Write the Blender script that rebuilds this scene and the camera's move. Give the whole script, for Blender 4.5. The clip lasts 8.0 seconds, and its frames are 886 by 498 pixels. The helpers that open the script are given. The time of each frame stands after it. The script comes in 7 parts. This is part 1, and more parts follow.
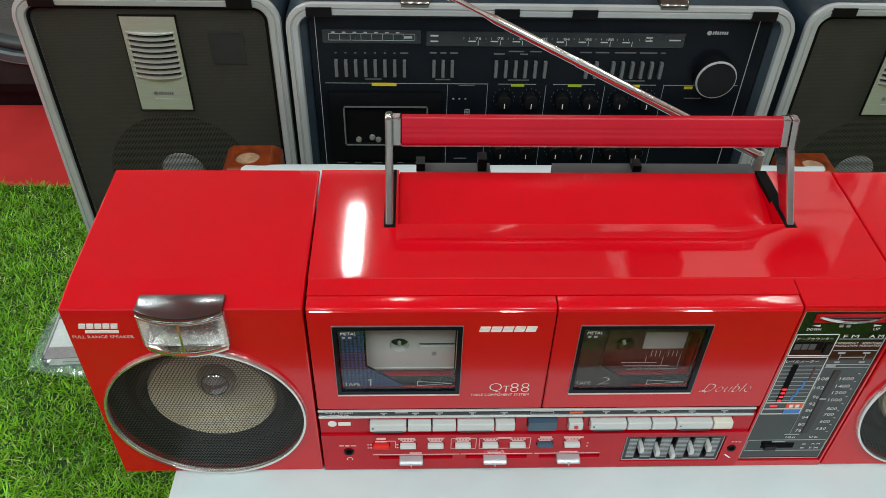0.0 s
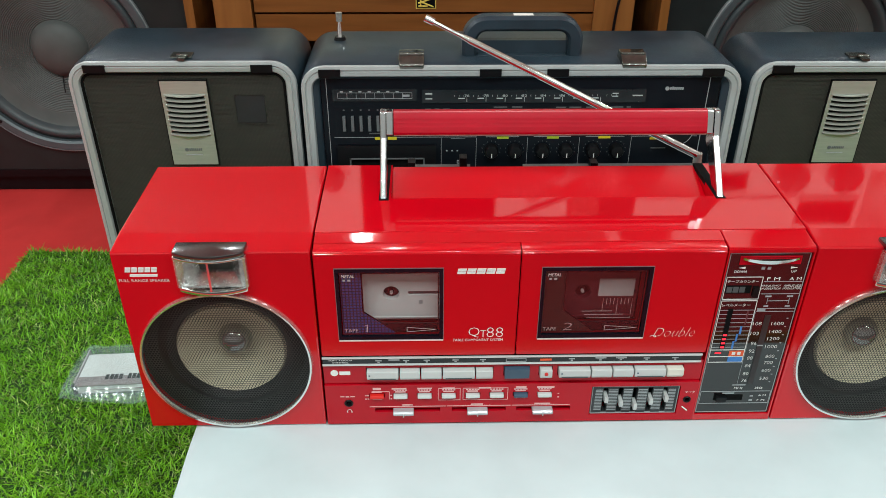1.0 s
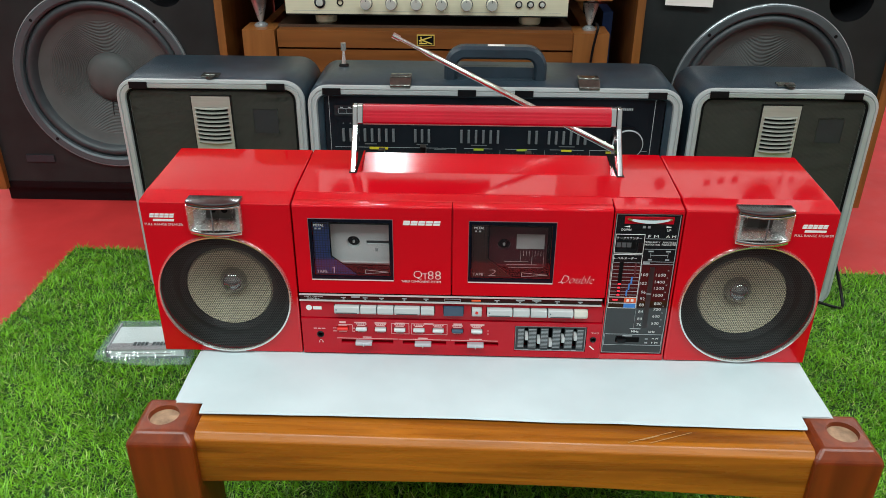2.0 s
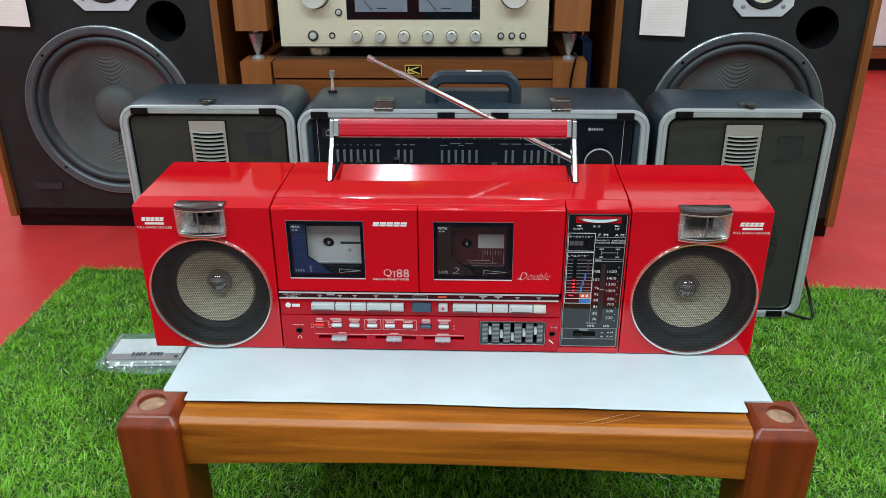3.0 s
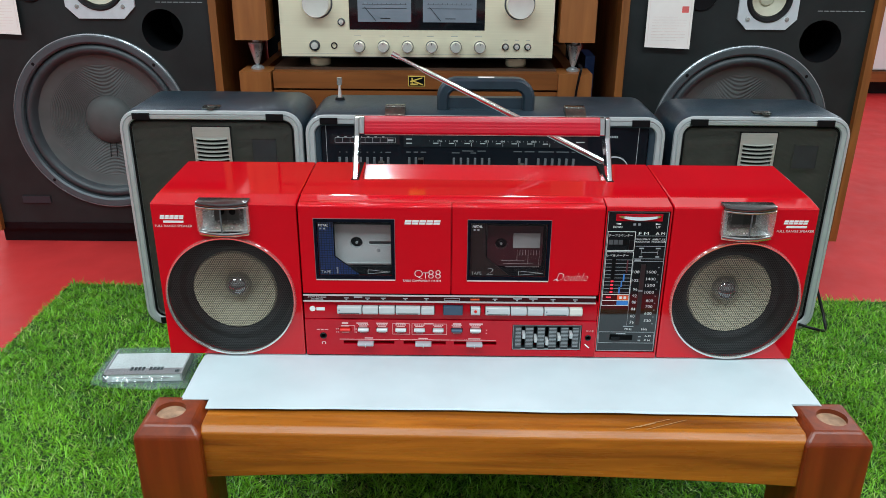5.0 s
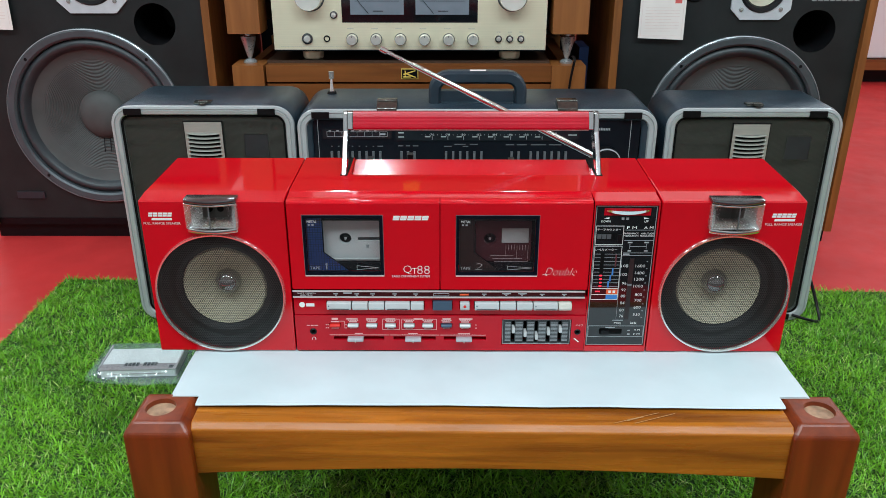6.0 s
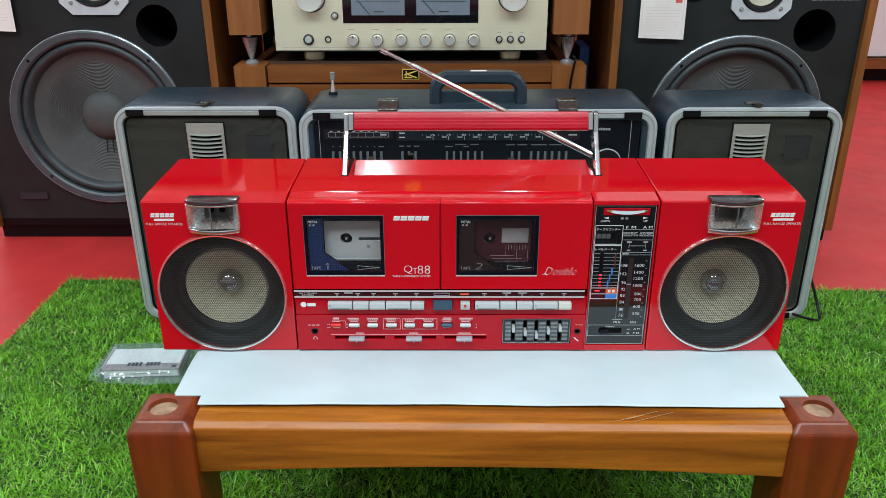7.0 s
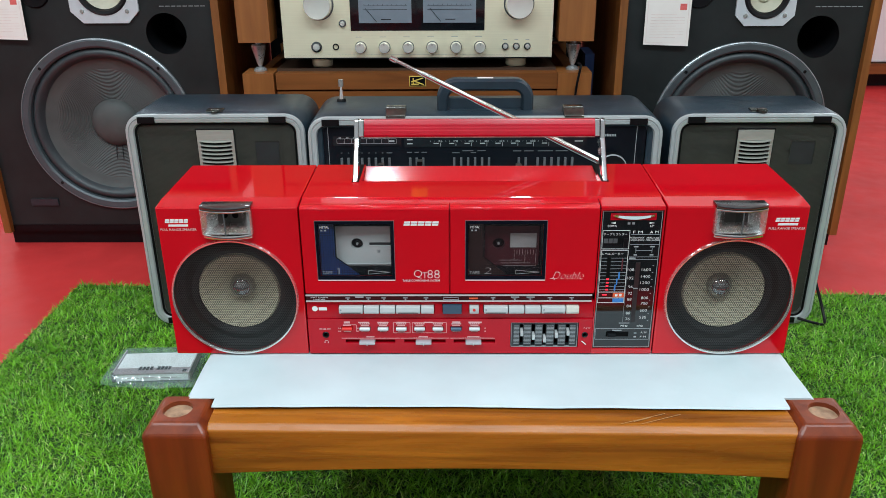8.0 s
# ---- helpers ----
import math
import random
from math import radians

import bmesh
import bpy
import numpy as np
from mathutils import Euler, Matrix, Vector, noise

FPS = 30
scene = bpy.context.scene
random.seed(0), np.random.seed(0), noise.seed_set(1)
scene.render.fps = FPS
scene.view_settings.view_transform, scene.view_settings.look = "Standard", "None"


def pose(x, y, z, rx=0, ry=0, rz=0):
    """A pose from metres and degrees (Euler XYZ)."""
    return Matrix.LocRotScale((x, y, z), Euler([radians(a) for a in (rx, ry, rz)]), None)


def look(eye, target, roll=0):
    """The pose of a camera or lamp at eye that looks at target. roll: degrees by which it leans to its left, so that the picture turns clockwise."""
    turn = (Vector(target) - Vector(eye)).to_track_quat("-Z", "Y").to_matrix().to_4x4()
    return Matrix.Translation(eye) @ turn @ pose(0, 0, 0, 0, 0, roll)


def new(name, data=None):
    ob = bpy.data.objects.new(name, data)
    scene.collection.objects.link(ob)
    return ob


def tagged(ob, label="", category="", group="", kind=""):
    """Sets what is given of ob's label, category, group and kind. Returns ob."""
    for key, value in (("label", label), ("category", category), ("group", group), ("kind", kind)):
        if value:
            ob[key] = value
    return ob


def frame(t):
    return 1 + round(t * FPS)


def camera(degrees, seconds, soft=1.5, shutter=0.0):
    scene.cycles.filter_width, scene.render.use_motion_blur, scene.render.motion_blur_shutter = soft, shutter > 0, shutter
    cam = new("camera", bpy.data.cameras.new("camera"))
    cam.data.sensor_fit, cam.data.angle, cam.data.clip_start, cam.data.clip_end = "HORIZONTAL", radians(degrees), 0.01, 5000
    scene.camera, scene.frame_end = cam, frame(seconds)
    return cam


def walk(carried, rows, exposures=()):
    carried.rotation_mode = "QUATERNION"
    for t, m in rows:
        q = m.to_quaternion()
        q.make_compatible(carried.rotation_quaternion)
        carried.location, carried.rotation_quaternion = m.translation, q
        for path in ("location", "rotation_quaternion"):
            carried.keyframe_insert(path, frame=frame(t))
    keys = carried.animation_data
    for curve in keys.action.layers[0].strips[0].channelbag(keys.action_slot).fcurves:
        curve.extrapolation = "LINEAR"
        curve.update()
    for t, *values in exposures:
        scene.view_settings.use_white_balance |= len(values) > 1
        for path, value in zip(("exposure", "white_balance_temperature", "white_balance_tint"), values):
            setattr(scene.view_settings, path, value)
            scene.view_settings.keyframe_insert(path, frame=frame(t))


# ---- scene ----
cam = camera(57.9, 8.0, soft=0.65)
PATH = [
    (0, (-0.109, -0.31, 0.673), (-0.037, 1.189, -0.649), 1.8),
    (0.5, (-0.11, -0.357, 0.624), (-0.039, 1.266, -0.543), 1.1),
    (1, (-0.093, -0.454, 0.637), (-0.051, 1.248, -0.412), 0.3),
    (1.5, (-0.054, -0.559, 0.642), (-0.083, 1.189, -0.329), 0.1),
    (1.7, (-0.038, -0.592, 0.644), (-0.076, 1.165, -0.311), 0.4),
    (2.8, (0.016, -0.687, 0.641), (-0.062, 1.122, -0.209), -0.4),
    (3, (0.024, -0.699, 0.637), (-0.052, 1.116, -0.201), -0.4),
    (3.5, (0.021, -0.709, 0.63), (-0.038, 1.117, -0.184), -0.3),
    (4, (0.009, -0.693, 0.618), (-0.034, 1.141, -0.177), -0.1),
    (4.5, (-0.02, -0.682, 0.604), (-0.049, 1.157, -0.181), 0.1),
    (4.7, (-0.034, -0.682, 0.6), (-0.049, 1.163, -0.173), 0.4),
    (5.8, (-0.03, -0.684, 0.599), (-0.03, 1.159, -0.177), 0.3),
    (6, (-0.023, -0.681, 0.604), (-0.032, 1.154, -0.191), -0.0),
    (6.5, (-0.02, -0.683, 0.603), (-0.031, 1.151, -0.195), -0.1),
    (7, (-0.021, -0.685, 0.606), (-0.036, 1.15, -0.19), -0.2),
    (7.5, (-0.023, -0.691, 0.609), (-0.043, 1.147, -0.181), -0.2),
    (8, (-0.026, -0.696, 0.61), (-0.051, 1.144, -0.173), -0.4),
]
EXPOSURES = [(0.0, -0.22, 7050, 7), (0.5, -0.08, 7000, 7), (1.0, -0.03, 7000, 6), (1.5, -0.02, 7000, 6), (1.7, -0.02, 6950, 6), (2.8, 0.03, 6400, 7), (3.5, 0.03, 6350, 7), (8.0, 0.03, 6350, 7)]
walk(cam, [(t, look(eye, target, roll)) for t, eye, target, roll in PATH], EXPOSURES)


# ---------- world and light ----------
world = bpy.data.worlds.new("room_world")
scene.world = world
world.use_nodes = True
world.node_tree.nodes["Background"].inputs[0].default_value = (0.9, 0.95, 1.0, 1)
world.node_tree.nodes["Background"].inputs[1].default_value = 0.05
CEILING = 2.75
LAMP_POWER = 25.0
# Only the 0.5 m tube is known by its reflection; the rest are added.
TUBES = [(x, -1.32, 1.0) for x in (-2.05, -1.28, -0.5, 0.28, 1.05, 1.85)] + [(-2.2, 0.6, 1.15), (2.5, 0.6, 1.15), (-2.3, 2.9, 1.15), (-0.41, 2.76, 0.50), (2.7, 2.9, 1.15)]
# Added wall-wash tubes, so the red top reflects a brighter far wall.
TUBES += [(-3.0, 4.1, 0.9), (3.4, 4.1, 0.9)]
for tx, ty, tl in TUBES:
    data = bpy.data.lights.new("ceiling_tube_light", "AREA")
    data.shape, data.size, data.size_y, data.energy = "RECTANGLE", 0.07, tl, LAMP_POWER * tl / 1.15
    data.color = (0.83, 0.98, 1.045)
    lamp = new("ceiling_tube_light", data)
    lamp.matrix_world = pose(tx, ty, CEILING - 0.075)


# ---------- materials ----------
def mat(name, col, rough=0.5, metal=0.0, var=0.08, scale=25.0, bump=0.0, bscale=400.0, coat=0.0, spec=0.5,
        col2=None, stretch=(1, 1, 1), rvar=0.1, emit=0.0, alpha=1.0, detail=4.0, island=0.0):
    m = bpy.data.materials.new(name)
    m.use_nodes = True
    nt = m.node_tree
    b = nt.nodes["Principled BSDF"]
    b.inputs["Metallic"].default_value = metal
    b.inputs["Coat Weight"].default_value = coat
    b.inputs["Coat Roughness"].default_value = 0.04
    b.inputs["Specular IOR Level"].default_value = spec
    b.inputs["Alpha"].default_value = alpha
    tc = nt.nodes.new("ShaderNodeTexCoord")
    mp = nt.nodes.new("ShaderNodeMapping")
    mp.inputs["Scale"].default_value = stretch
    nt.links.new(tc.outputs["Object"], mp.inputs["Vector"])
    n = nt.nodes.new("ShaderNodeTexNoise")
    n.inputs["Scale"].default_value, n.inputs["Detail"].default_value = scale, detail
    nt.links.new(mp.outputs["Vector"], n.inputs["Vector"])
    ramp = nt.nodes.new("ShaderNodeValToRGB")
    ramp.color_ramp.elements[0].position, ramp.color_ramp.elements[1].position = 0.3, 0.7
    c1 = [min(1, c * (1 - var)) for c in col]
    c2 = col2 if col2 else [min(1, c * (1 + var)) for c in col]
    ramp.color_ramp.elements[0].color, ramp.color_ramp.elements[1].color = (*c1, 1), (*c2, 1)
    nt.links.new(n.outputs["Fac"], ramp.inputs["Fac"])
    out = ramp.outputs["Color"]
    if island:
        g = nt.nodes.new("ShaderNodeNewGeometry")
        hsv = nt.nodes.new("ShaderNodeHueSaturation")
        mr = nt.nodes.new("ShaderNodeMapRange")
        mr.inputs["To Min"].default_value, mr.inputs["To Max"].default_value = 1 - island, 1 + island
        nt.links.new(g.outputs["Random Per Island"], mr.inputs["Value"])
        nt.links.new(mr.outputs["Result"], hsv.inputs["Value"])
        nt.links.new(out, hsv.inputs["Color"])
        out = hsv.outputs["Color"]
    nt.links.new(out, b.inputs["Base Color"])
    n2 = nt.nodes.new("ShaderNodeTexNoise")
    n2.inputs["Scale"].default_value, n2.inputs["Detail"].default_value = scale * 3.7, 6
    nt.links.new(mp.outputs["Vector"], n2.inputs["Vector"])
    r = nt.nodes.new("ShaderNodeMapRange")
    r.inputs["To Min"].default_value, r.inputs["To Max"].default_value = rough * (1 - rvar), min(1, rough * (1 + rvar))
    nt.links.new(n2.outputs["Fac"], r.inputs["Value"])
    nt.links.new(r.outputs["Result"], b.inputs["Roughness"])
    if bump:
        n3 = nt.nodes.new("ShaderNodeTexNoise")
        n3.inputs["Scale"].default_value, n3.inputs["Detail"].default_value = bscale, 3
        nt.links.new(mp.outputs["Vector"], n3.inputs["Vector"])
        bu = nt.nodes.new("ShaderNodeBump")
        bu.inputs["Strength"].default_value, bu.inputs["Distance"].default_value = bump, 0.001
        nt.links.new(n3.outputs["Fac"], bu.inputs["Height"])
        nt.links.new(bu.outputs["Normal"], b.inputs["Normal"])
    if emit:
        b.inputs["Emission Color"].default_value = (*col, 1)
        b.inputs["Emission Strength"].default_value = emit
    return m


def grid_mat(name, base, dot, pitch, share, rough=0.3, hole=False, strength=1.0):
    """A woven or printed grid in the x-z plane; hole: the dots let the light through."""
    m = mat(name, base, rough, var=0.1, scale=60)
    nt = m.node_tree
    b = nt.nodes["Principled BSDF"]
    src = b.inputs["Base Color"].links[0].from_socket
    tc = nt.nodes.new("ShaderNodeTexCoord")
    sep = nt.nodes.new("ShaderNodeSeparateXYZ")
    nt.links.new(tc.outputs["Object"], sep.inputs["Vector"])

    def op(kind, a, v):
        k = nt.nodes.new("ShaderNodeMath")
        k.operation = kind
        nt.links.new(a, k.inputs[0])
        if isinstance(v, float):
            k.inputs[1].default_value = v
        else:
            nt.links.new(v, k.inputs[1])
        return k.outputs[0]
    fx = op("LESS_THAN", op("FRACT", op("MULTIPLY", sep.outputs["X"], 1.0 / pitch), 0.0), share)
    fz = op("LESS_THAN", op("FRACT", op("MULTIPLY", sep.outputs["Z"], 1.0 / pitch), 0.0), share)
    both = op("MULTIPLY", fx, fz)
    if hole:
        tr = nt.nodes.new("ShaderNodeBsdfTransparent")
        mx = nt.nodes.new("ShaderNodeMixShader")
        nt.links.new(both, mx.inputs[0])
        nt.links.new(b.outputs[0], mx.inputs[1])
        nt.links.new(tr.outputs[0], mx.inputs[2])
        nt.links.new(mx.outputs[0], nt.nodes["Material Output"].inputs[0])
    else:
        mx = nt.nodes.new("ShaderNodeMix")
        mx.data_type = "RGBA"
        nt.links.new(both, mx.inputs["Factor"])
        nt.links.new(src, mx.inputs["A"])
        mx.inputs["B"].default_value = (*dot, 1)
        nt.links.new(mx.outputs["Result"], b.inputs["Base Color"])
    return m


def clear_mat(name, tint, see, rough=0.03, bump=0.0, bscale=60.0, gloss=0.035):
    """Thin clear plastic or glass: a share of light goes straight through, the rest is gloss."""
    m = mat(name, tint, rough, var=0.05, scale=40, bump=bump, bscale=bscale)
    nt = m.node_tree
    b = nt.nodes["Principled BSDF"]
    tr = nt.nodes.new("ShaderNodeBsdfTransparent")
    tr.inputs[0].default_value = (*[0.85 + 0.15 * c for c in tint], 1)
    mx = nt.nodes.new("ShaderNodeMixShader")
    mx.inputs[0].default_value = see
    nt.links.new(b.outputs[0], mx.inputs[1])
    nt.links.new(tr.outputs[0], mx.inputs[2])
    gl = nt.nodes.new("ShaderNodeBsdfGlossy")
    gl.inputs["Color"].default_value, gl.inputs["Roughness"].default_value = (1, 1, 1, 1), rough
    top = nt.nodes.new("ShaderNodeMixShader")
    top.inputs[0].default_value = gloss
    nt.links.new(mx.outputs[0], top.inputs[1])
    nt.links.new(gl.outputs[0], top.inputs[2])
    nt.links.new(top.outputs[0], nt.nodes["Material Output"].inputs[0])
    return m


RED = mat("red_gloss_paint", (0.545, 0.0008, 0.0080), 0.05, var=0.04, scale=8, bump=0.004, bscale=120, rvar=0.3, spec=0.85)
# Copy of RED, rougher and slightly lighter, for duller reflections on some faces.
RED_FRONT = mat("red_front_copy", (0.575, 0.0008, 0.0085), 0.13, var=0.04, scale=8, bump=0.006, bscale=160, rvar=0.3, spec=0.6)
RED_LOW = mat("red_satin_paint", (0.46, 0.0022, 0.012), 0.16, var=0.05, scale=12, bump=0.02, bscale=500, spec=0.32)
RED_HANDLE = mat("crimson_ribbed_plastic", (0.44, 0.002, 0.016), 0.26, var=0.08, scale=30, bump=0.03, bscale=600, spec=0.45)
CHROME = mat("chrome", (0.74, 0.74, 0.73), 0.12, 1.0, var=0.05, scale=30, rvar=0.5)
RING_CHROME = mat("satin_chrome", (0.84, 0.83, 0.81), 0.13, 0.92, var=0.08, scale=60, rvar=0.4)
CHROME_DARK = mat("dark_chrome", (0.19, 0.20, 0.205), 0.22, 1.0, var=0.15, scale=40, rvar=0.4)
HORN_SILVER = mat("polished_horn_metal", (0.66, 0.66, 0.65), 0.24, 0.85, var=0.22, scale=110, rvar=0.5, bump=0.05)
HORN_GREY = mat("grey_horn_metal", (0.085, 0.08, 0.072), 0.30, 0.6, var=0.15, scale=70)
INLAY = mat("pale_grey_inlay", (0.90, 0.92, 0.90), 0.55, var=0.06, scale=60)
BAND_GREY = mat("grey_brown_band", (0.36, 0.31, 0.31), 0.5, var=0.1, scale=60)
EQ_BLACK = mat("charcoal_panel", (0.022, 0.024, 0.027), 0.4, var=0.15, scale=60)
CHROME_WORN = mat("worn_chrome", (0.46, 0.46, 0.43), 0.22, 0.6, var=0.3, scale=120, rvar=0.6, bump=0.05)
SILVER = mat("silver_plastic", (0.62, 0.63, 0.62), 0.28, 0.35, var=0.02, scale=60, rvar=0.05)
BUTTON = mat("pale_button_plastic", (0.58, 0.605, 0.60), 0.24, 0.10, var=0.015, scale=40, rvar=0.05)
CREAM = mat("yellowed_button_plastic", (0.68, 0.66, 0.58), 0.35, var=0.05, scale=90)
BLUE_KEY = mat("slate_blue_plastic", (0.045, 0.085, 0.13), 0.3, var=0.1, scale=60)
RED_KEY = mat("bright_red_key_plastic", (0.65, 0.02, 0.015), 0.35, var=0.08, scale=60)
BLACK = mat("black_plastic", (0.004, 0.004, 0.005), 0.35, var=0.2, scale=60, spec=0.22)
PIANO = mat("black_gloss_panel", (0.006, 0.007, 0.009), 0.06, var=0.2, scale=30)
TUNER_GLASS = mat("black_tuner_glass", (0.004, 0.004, 0.005), 0.05, var=0.2, scale=30, spec=0.85)
# Near-black for openings: their inner shade is put into the colour.
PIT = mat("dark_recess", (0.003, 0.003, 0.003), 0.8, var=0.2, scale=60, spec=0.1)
DARK_GREY = mat("dark_grey_plastic", (0.07, 0.075, 0.08), 0.5, var=0.12, scale=60, bump=0.05)
WHITE_INK = mat("white_print", (0.80, 0.80, 0.78), 0.5, var=0.06, scale=300)
PINK_INK = mat("pale_print", (0.75, 0.62, 0.60), 0.5, var=0.1, scale=300)
ROSE_INK = mat("rose_print", (0.74, 0.43, 0.43), 0.5, var=0.1, scale=300)
GREY_INK = mat("grey_print", (0.33, 0.35, 0.36), 0.5, var=0.1, scale=300)
YELLOW_INK = mat("yellow_print", (0.62, 0.52, 0.02), 0.5, var=0.1, scale=300)
GREEN_INK = mat("yellow_green_print", (0.36, 0.45, 0.03), 0.5, var=0.1, scale=300)
BLUE_INK = mat("blue_print", (0.04, 0.20, 0.55), 0.4, var=0.1, scale=300)
ORANGE_INK = mat("orange_red_print", (0.75, 0.10, 0.03), 0.4, var=0.1, scale=300)
LED = mat("red_led", (1.0, 0.03, 0.06), 0.4, emit=0.7)
GRILLE_METAL = mat("dark_perforated_metal", (0.048, 0.046, 0.045), 0.36, 0.4, var=0.15, scale=90)
CONE_OLIVE = mat("olive_paper_cone", (0.58, 0.52, 0.38), 0.8, var=0.08, scale=120, bump=0.15, bscale=900)
RUBBER = mat("black_rubber_surround", (0.007, 0.007, 0.008), 0.5, var=0.2, scale=60, spec=0.28)
CAP_GREY = mat("mirror_dust_cap", (0.46, 0.46, 0.45), 0.08, 0.85, var=0.1, scale=60)
NAVY_GRID = grid_mat("navy_grid_print", (0.004, 0.007, 0.020), (0.030, 0.085, 0.30), 0.0024, 0.66)
BROWN_GRID = grid_mat("brown_grid_print", (0.010, 0.006, 0.006), (0.060, 0.028, 0.024), 0.0024, 0.66)
TAPE_WHITE = mat("white_cassette_plastic", (0.66, 0.67, 0.66), 0.35, var=0.04, scale=70)
TAPE_DARK = mat("dark_red_cassette_plastic", (0.085, 0.016, 0.022), 0.3, var=0.2, scale=40)
CARD_GREY = mat("pale_card", (0.50, 0.46, 0.45), 0.6, var=0.06, scale=60)
PANE = clear_mat("clear_window_pane", (0.02, 0.02, 0.025), 0.94, 0.03)
SMOKE = clear_mat("smoked_window_pane", (0.03, 0.012, 0.015), 0.90, 0.04)
VINYL = mat("black_grained_vinyl", (0.019, 0.033, 0.046), 0.33, var=0.2, scale=35, bump=0.35, bscale=900)
RIM = mat("silver_rim_plastic", (0.45, 0.475, 0.475), 0.36, 0.25, var=0.07, scale=30, bump=0.04)
GAUZE = grid_mat("dark_olive_speaker_mesh", (0.034, 0.034, 0.027), (0, 0, 0), 0.0016, 0.60, 0.6, hole=True)
BAFFLE = mat("olive_brown_baffle", (0.075, 0.074, 0.060), 0.8, var=0.2, scale=50)
FACE = mat("black_satin_faceplate", (0.0050, 0.0070, 0.0105), 0.30, var=0.15, scale=30, bump=0.03, spec=0.13)
DIAL_GLASS = mat("grey_dial_window", (0.013, 0.017, 0.020), 0.12, var=0.2, scale=60, spec=0.5)
TWEETER_PLATE = mat("champagne_metal", (0.48, 0.49, 0.44), 0.24, 0.45, var=0.06, scale=40, stretch=(1, 1, 12))
CONE_GREY = mat("grey_paper_cone", (0.072, 0.075, 0.073), 0.62, var=0.12, scale=25, bump=0.12, bscale=700)
FRAME_GREY = mat("grey_cast_frame", (0.070, 0.084, 0.093), 0.42, 0.15, var=0.1, scale=50, bump=0.05)
BAFFLE_BLUE = mat("blue_black_baffle_paint", (0.0165, 0.0195, 0.0198), 0.42, var=0.2, scale=20, bump=0.1, bscale=700, spec=0.28)
PORT_BLACK = mat("port_tube", (0.004, 0.004, 0.005), 0.6, var=0.2, scale=40, spec=0.2)
ALU = mat("bright_aluminium", (0.60, 0.635, 0.66), 0.32, 0.12, var=0.05, scale=60)
MID_CONE = mat("cream_cone", (0.50, 0.47, 0.36), 0.6, var=0.08, scale=60)
PAPER = mat("cream_paper", (0.84, 0.78, 0.73), 0.7, var=0.03, scale=30)
PAPER_INK = mat("faint_print", (0.78, 0.66, 0.61), 0.7, var=0.1, scale=100)
GOLD_FACE = mat("champagne_gold_aluminium", (0.93, 0.86, 0.63), 0.30, 0.38, var=0.03, scale=15, stretch=(0.3, 1, 30))
GOLD_KNOB = mat("champagne_knob", (0.88, 0.87, 0.80), 0.22, 0.6, var=0.04, scale=60)
METER = mat("blue_grey_meter_card", (0.20, 0.23, 0.27), 0.4, var=0.08, scale=30)
BRASS = mat("gilt_brass", (0.85, 0.62, 0.14), 0.30, 0.2, var=0.1, scale=80)
SPIKE = mat("brushed_steel", (0.46, 0.47, 0.47), 0.28, 0.6, var=0.1, scale=80)
FLOOR_RED = mat("red_floor_covering", (0.535, 0.032, 0.032), 0.55, var=0.12, scale=7.0, bump=0.10, bscale=90, rvar=0.3, detail=9.0, spec=0.22)
FLOOR_GREY = mat("added_floor_black", (0.022, 0.022, 0.023), 0.6, var=0.08, scale=5, bump=0.05, bscale=120, detail=7.0)
WALL = mat("off_white_wall_paint", (0.72, 0.70, 0.66), 0.8, var=0.03, scale=3, bump=0.05, bscale=150)
# Grey of the unseen south wall, chosen for its fill light and reflections.
WALL_GREY = mat("south_wall_fill_grey", (0.56, 0.56, 0.55), 0.8, var=0.04, scale=3, bump=0.05, bscale=150)
CEIL = mat("white_ceiling_board", (0.80, 0.80, 0.78), 0.9, var=0.02, scale=3)
TURF_BASE = mat("turf_backing", (0.012, 0.048, 0.005), 0.9, var=0.3, scale=60, bump=0.5, bscale=300)
BLADE = mat("turf_blade", (0.118, 0.365, 0.014), 0.36, spec=0.3, var=0.3, scale=9, col2=(0.195, 0.475, 0.024), island=0.5)
THATCH = mat("turf_curl", (0.42, 0.56, 0.16), 0.5, var=0.3, scale=20, island=0.4)
CLOTH = mat("white_foam_sheet", (0.545, 0.622, 0.642), 0.55, var=0.06, scale=16, bump=0.25, bscale=45)
BAG = clear_mat("clear_polythene", (0.62, 0.80, 0.84), 0.89, 0.09, bump=0.8, bscale=70)
ACRYLIC = clear_mat("clear_acrylic", (0.10, 0.11, 0.11), 0.95, 0.04)
BLUE_BOX = mat("blue_plastic", (0.012, 0.035, 0.12), 0.4, var=0.1, scale=30)
TUBE_WHITE = mat("white_enamel", (0.8, 0.8, 0.8), 0.4, var=0.02, scale=10)


def wood(name, dark, light, axis, rough=0.34, coat=0.0, grain=9.0):
    s = [1.0, 1.0, 1.0]
    s["xyz".index(axis)] = 0.07
    m = mat(name, dark, rough, var=0.0, col2=light, scale=grain * 6, stretch=tuple(s), coat=coat, bump=0.04, bscale=300, rvar=0.3, detail=8)
    for n in m.node_tree.nodes:
        if n.type == "TEX_NOISE":
            n.inputs["Distortion"].default_value = 0.7
    return m


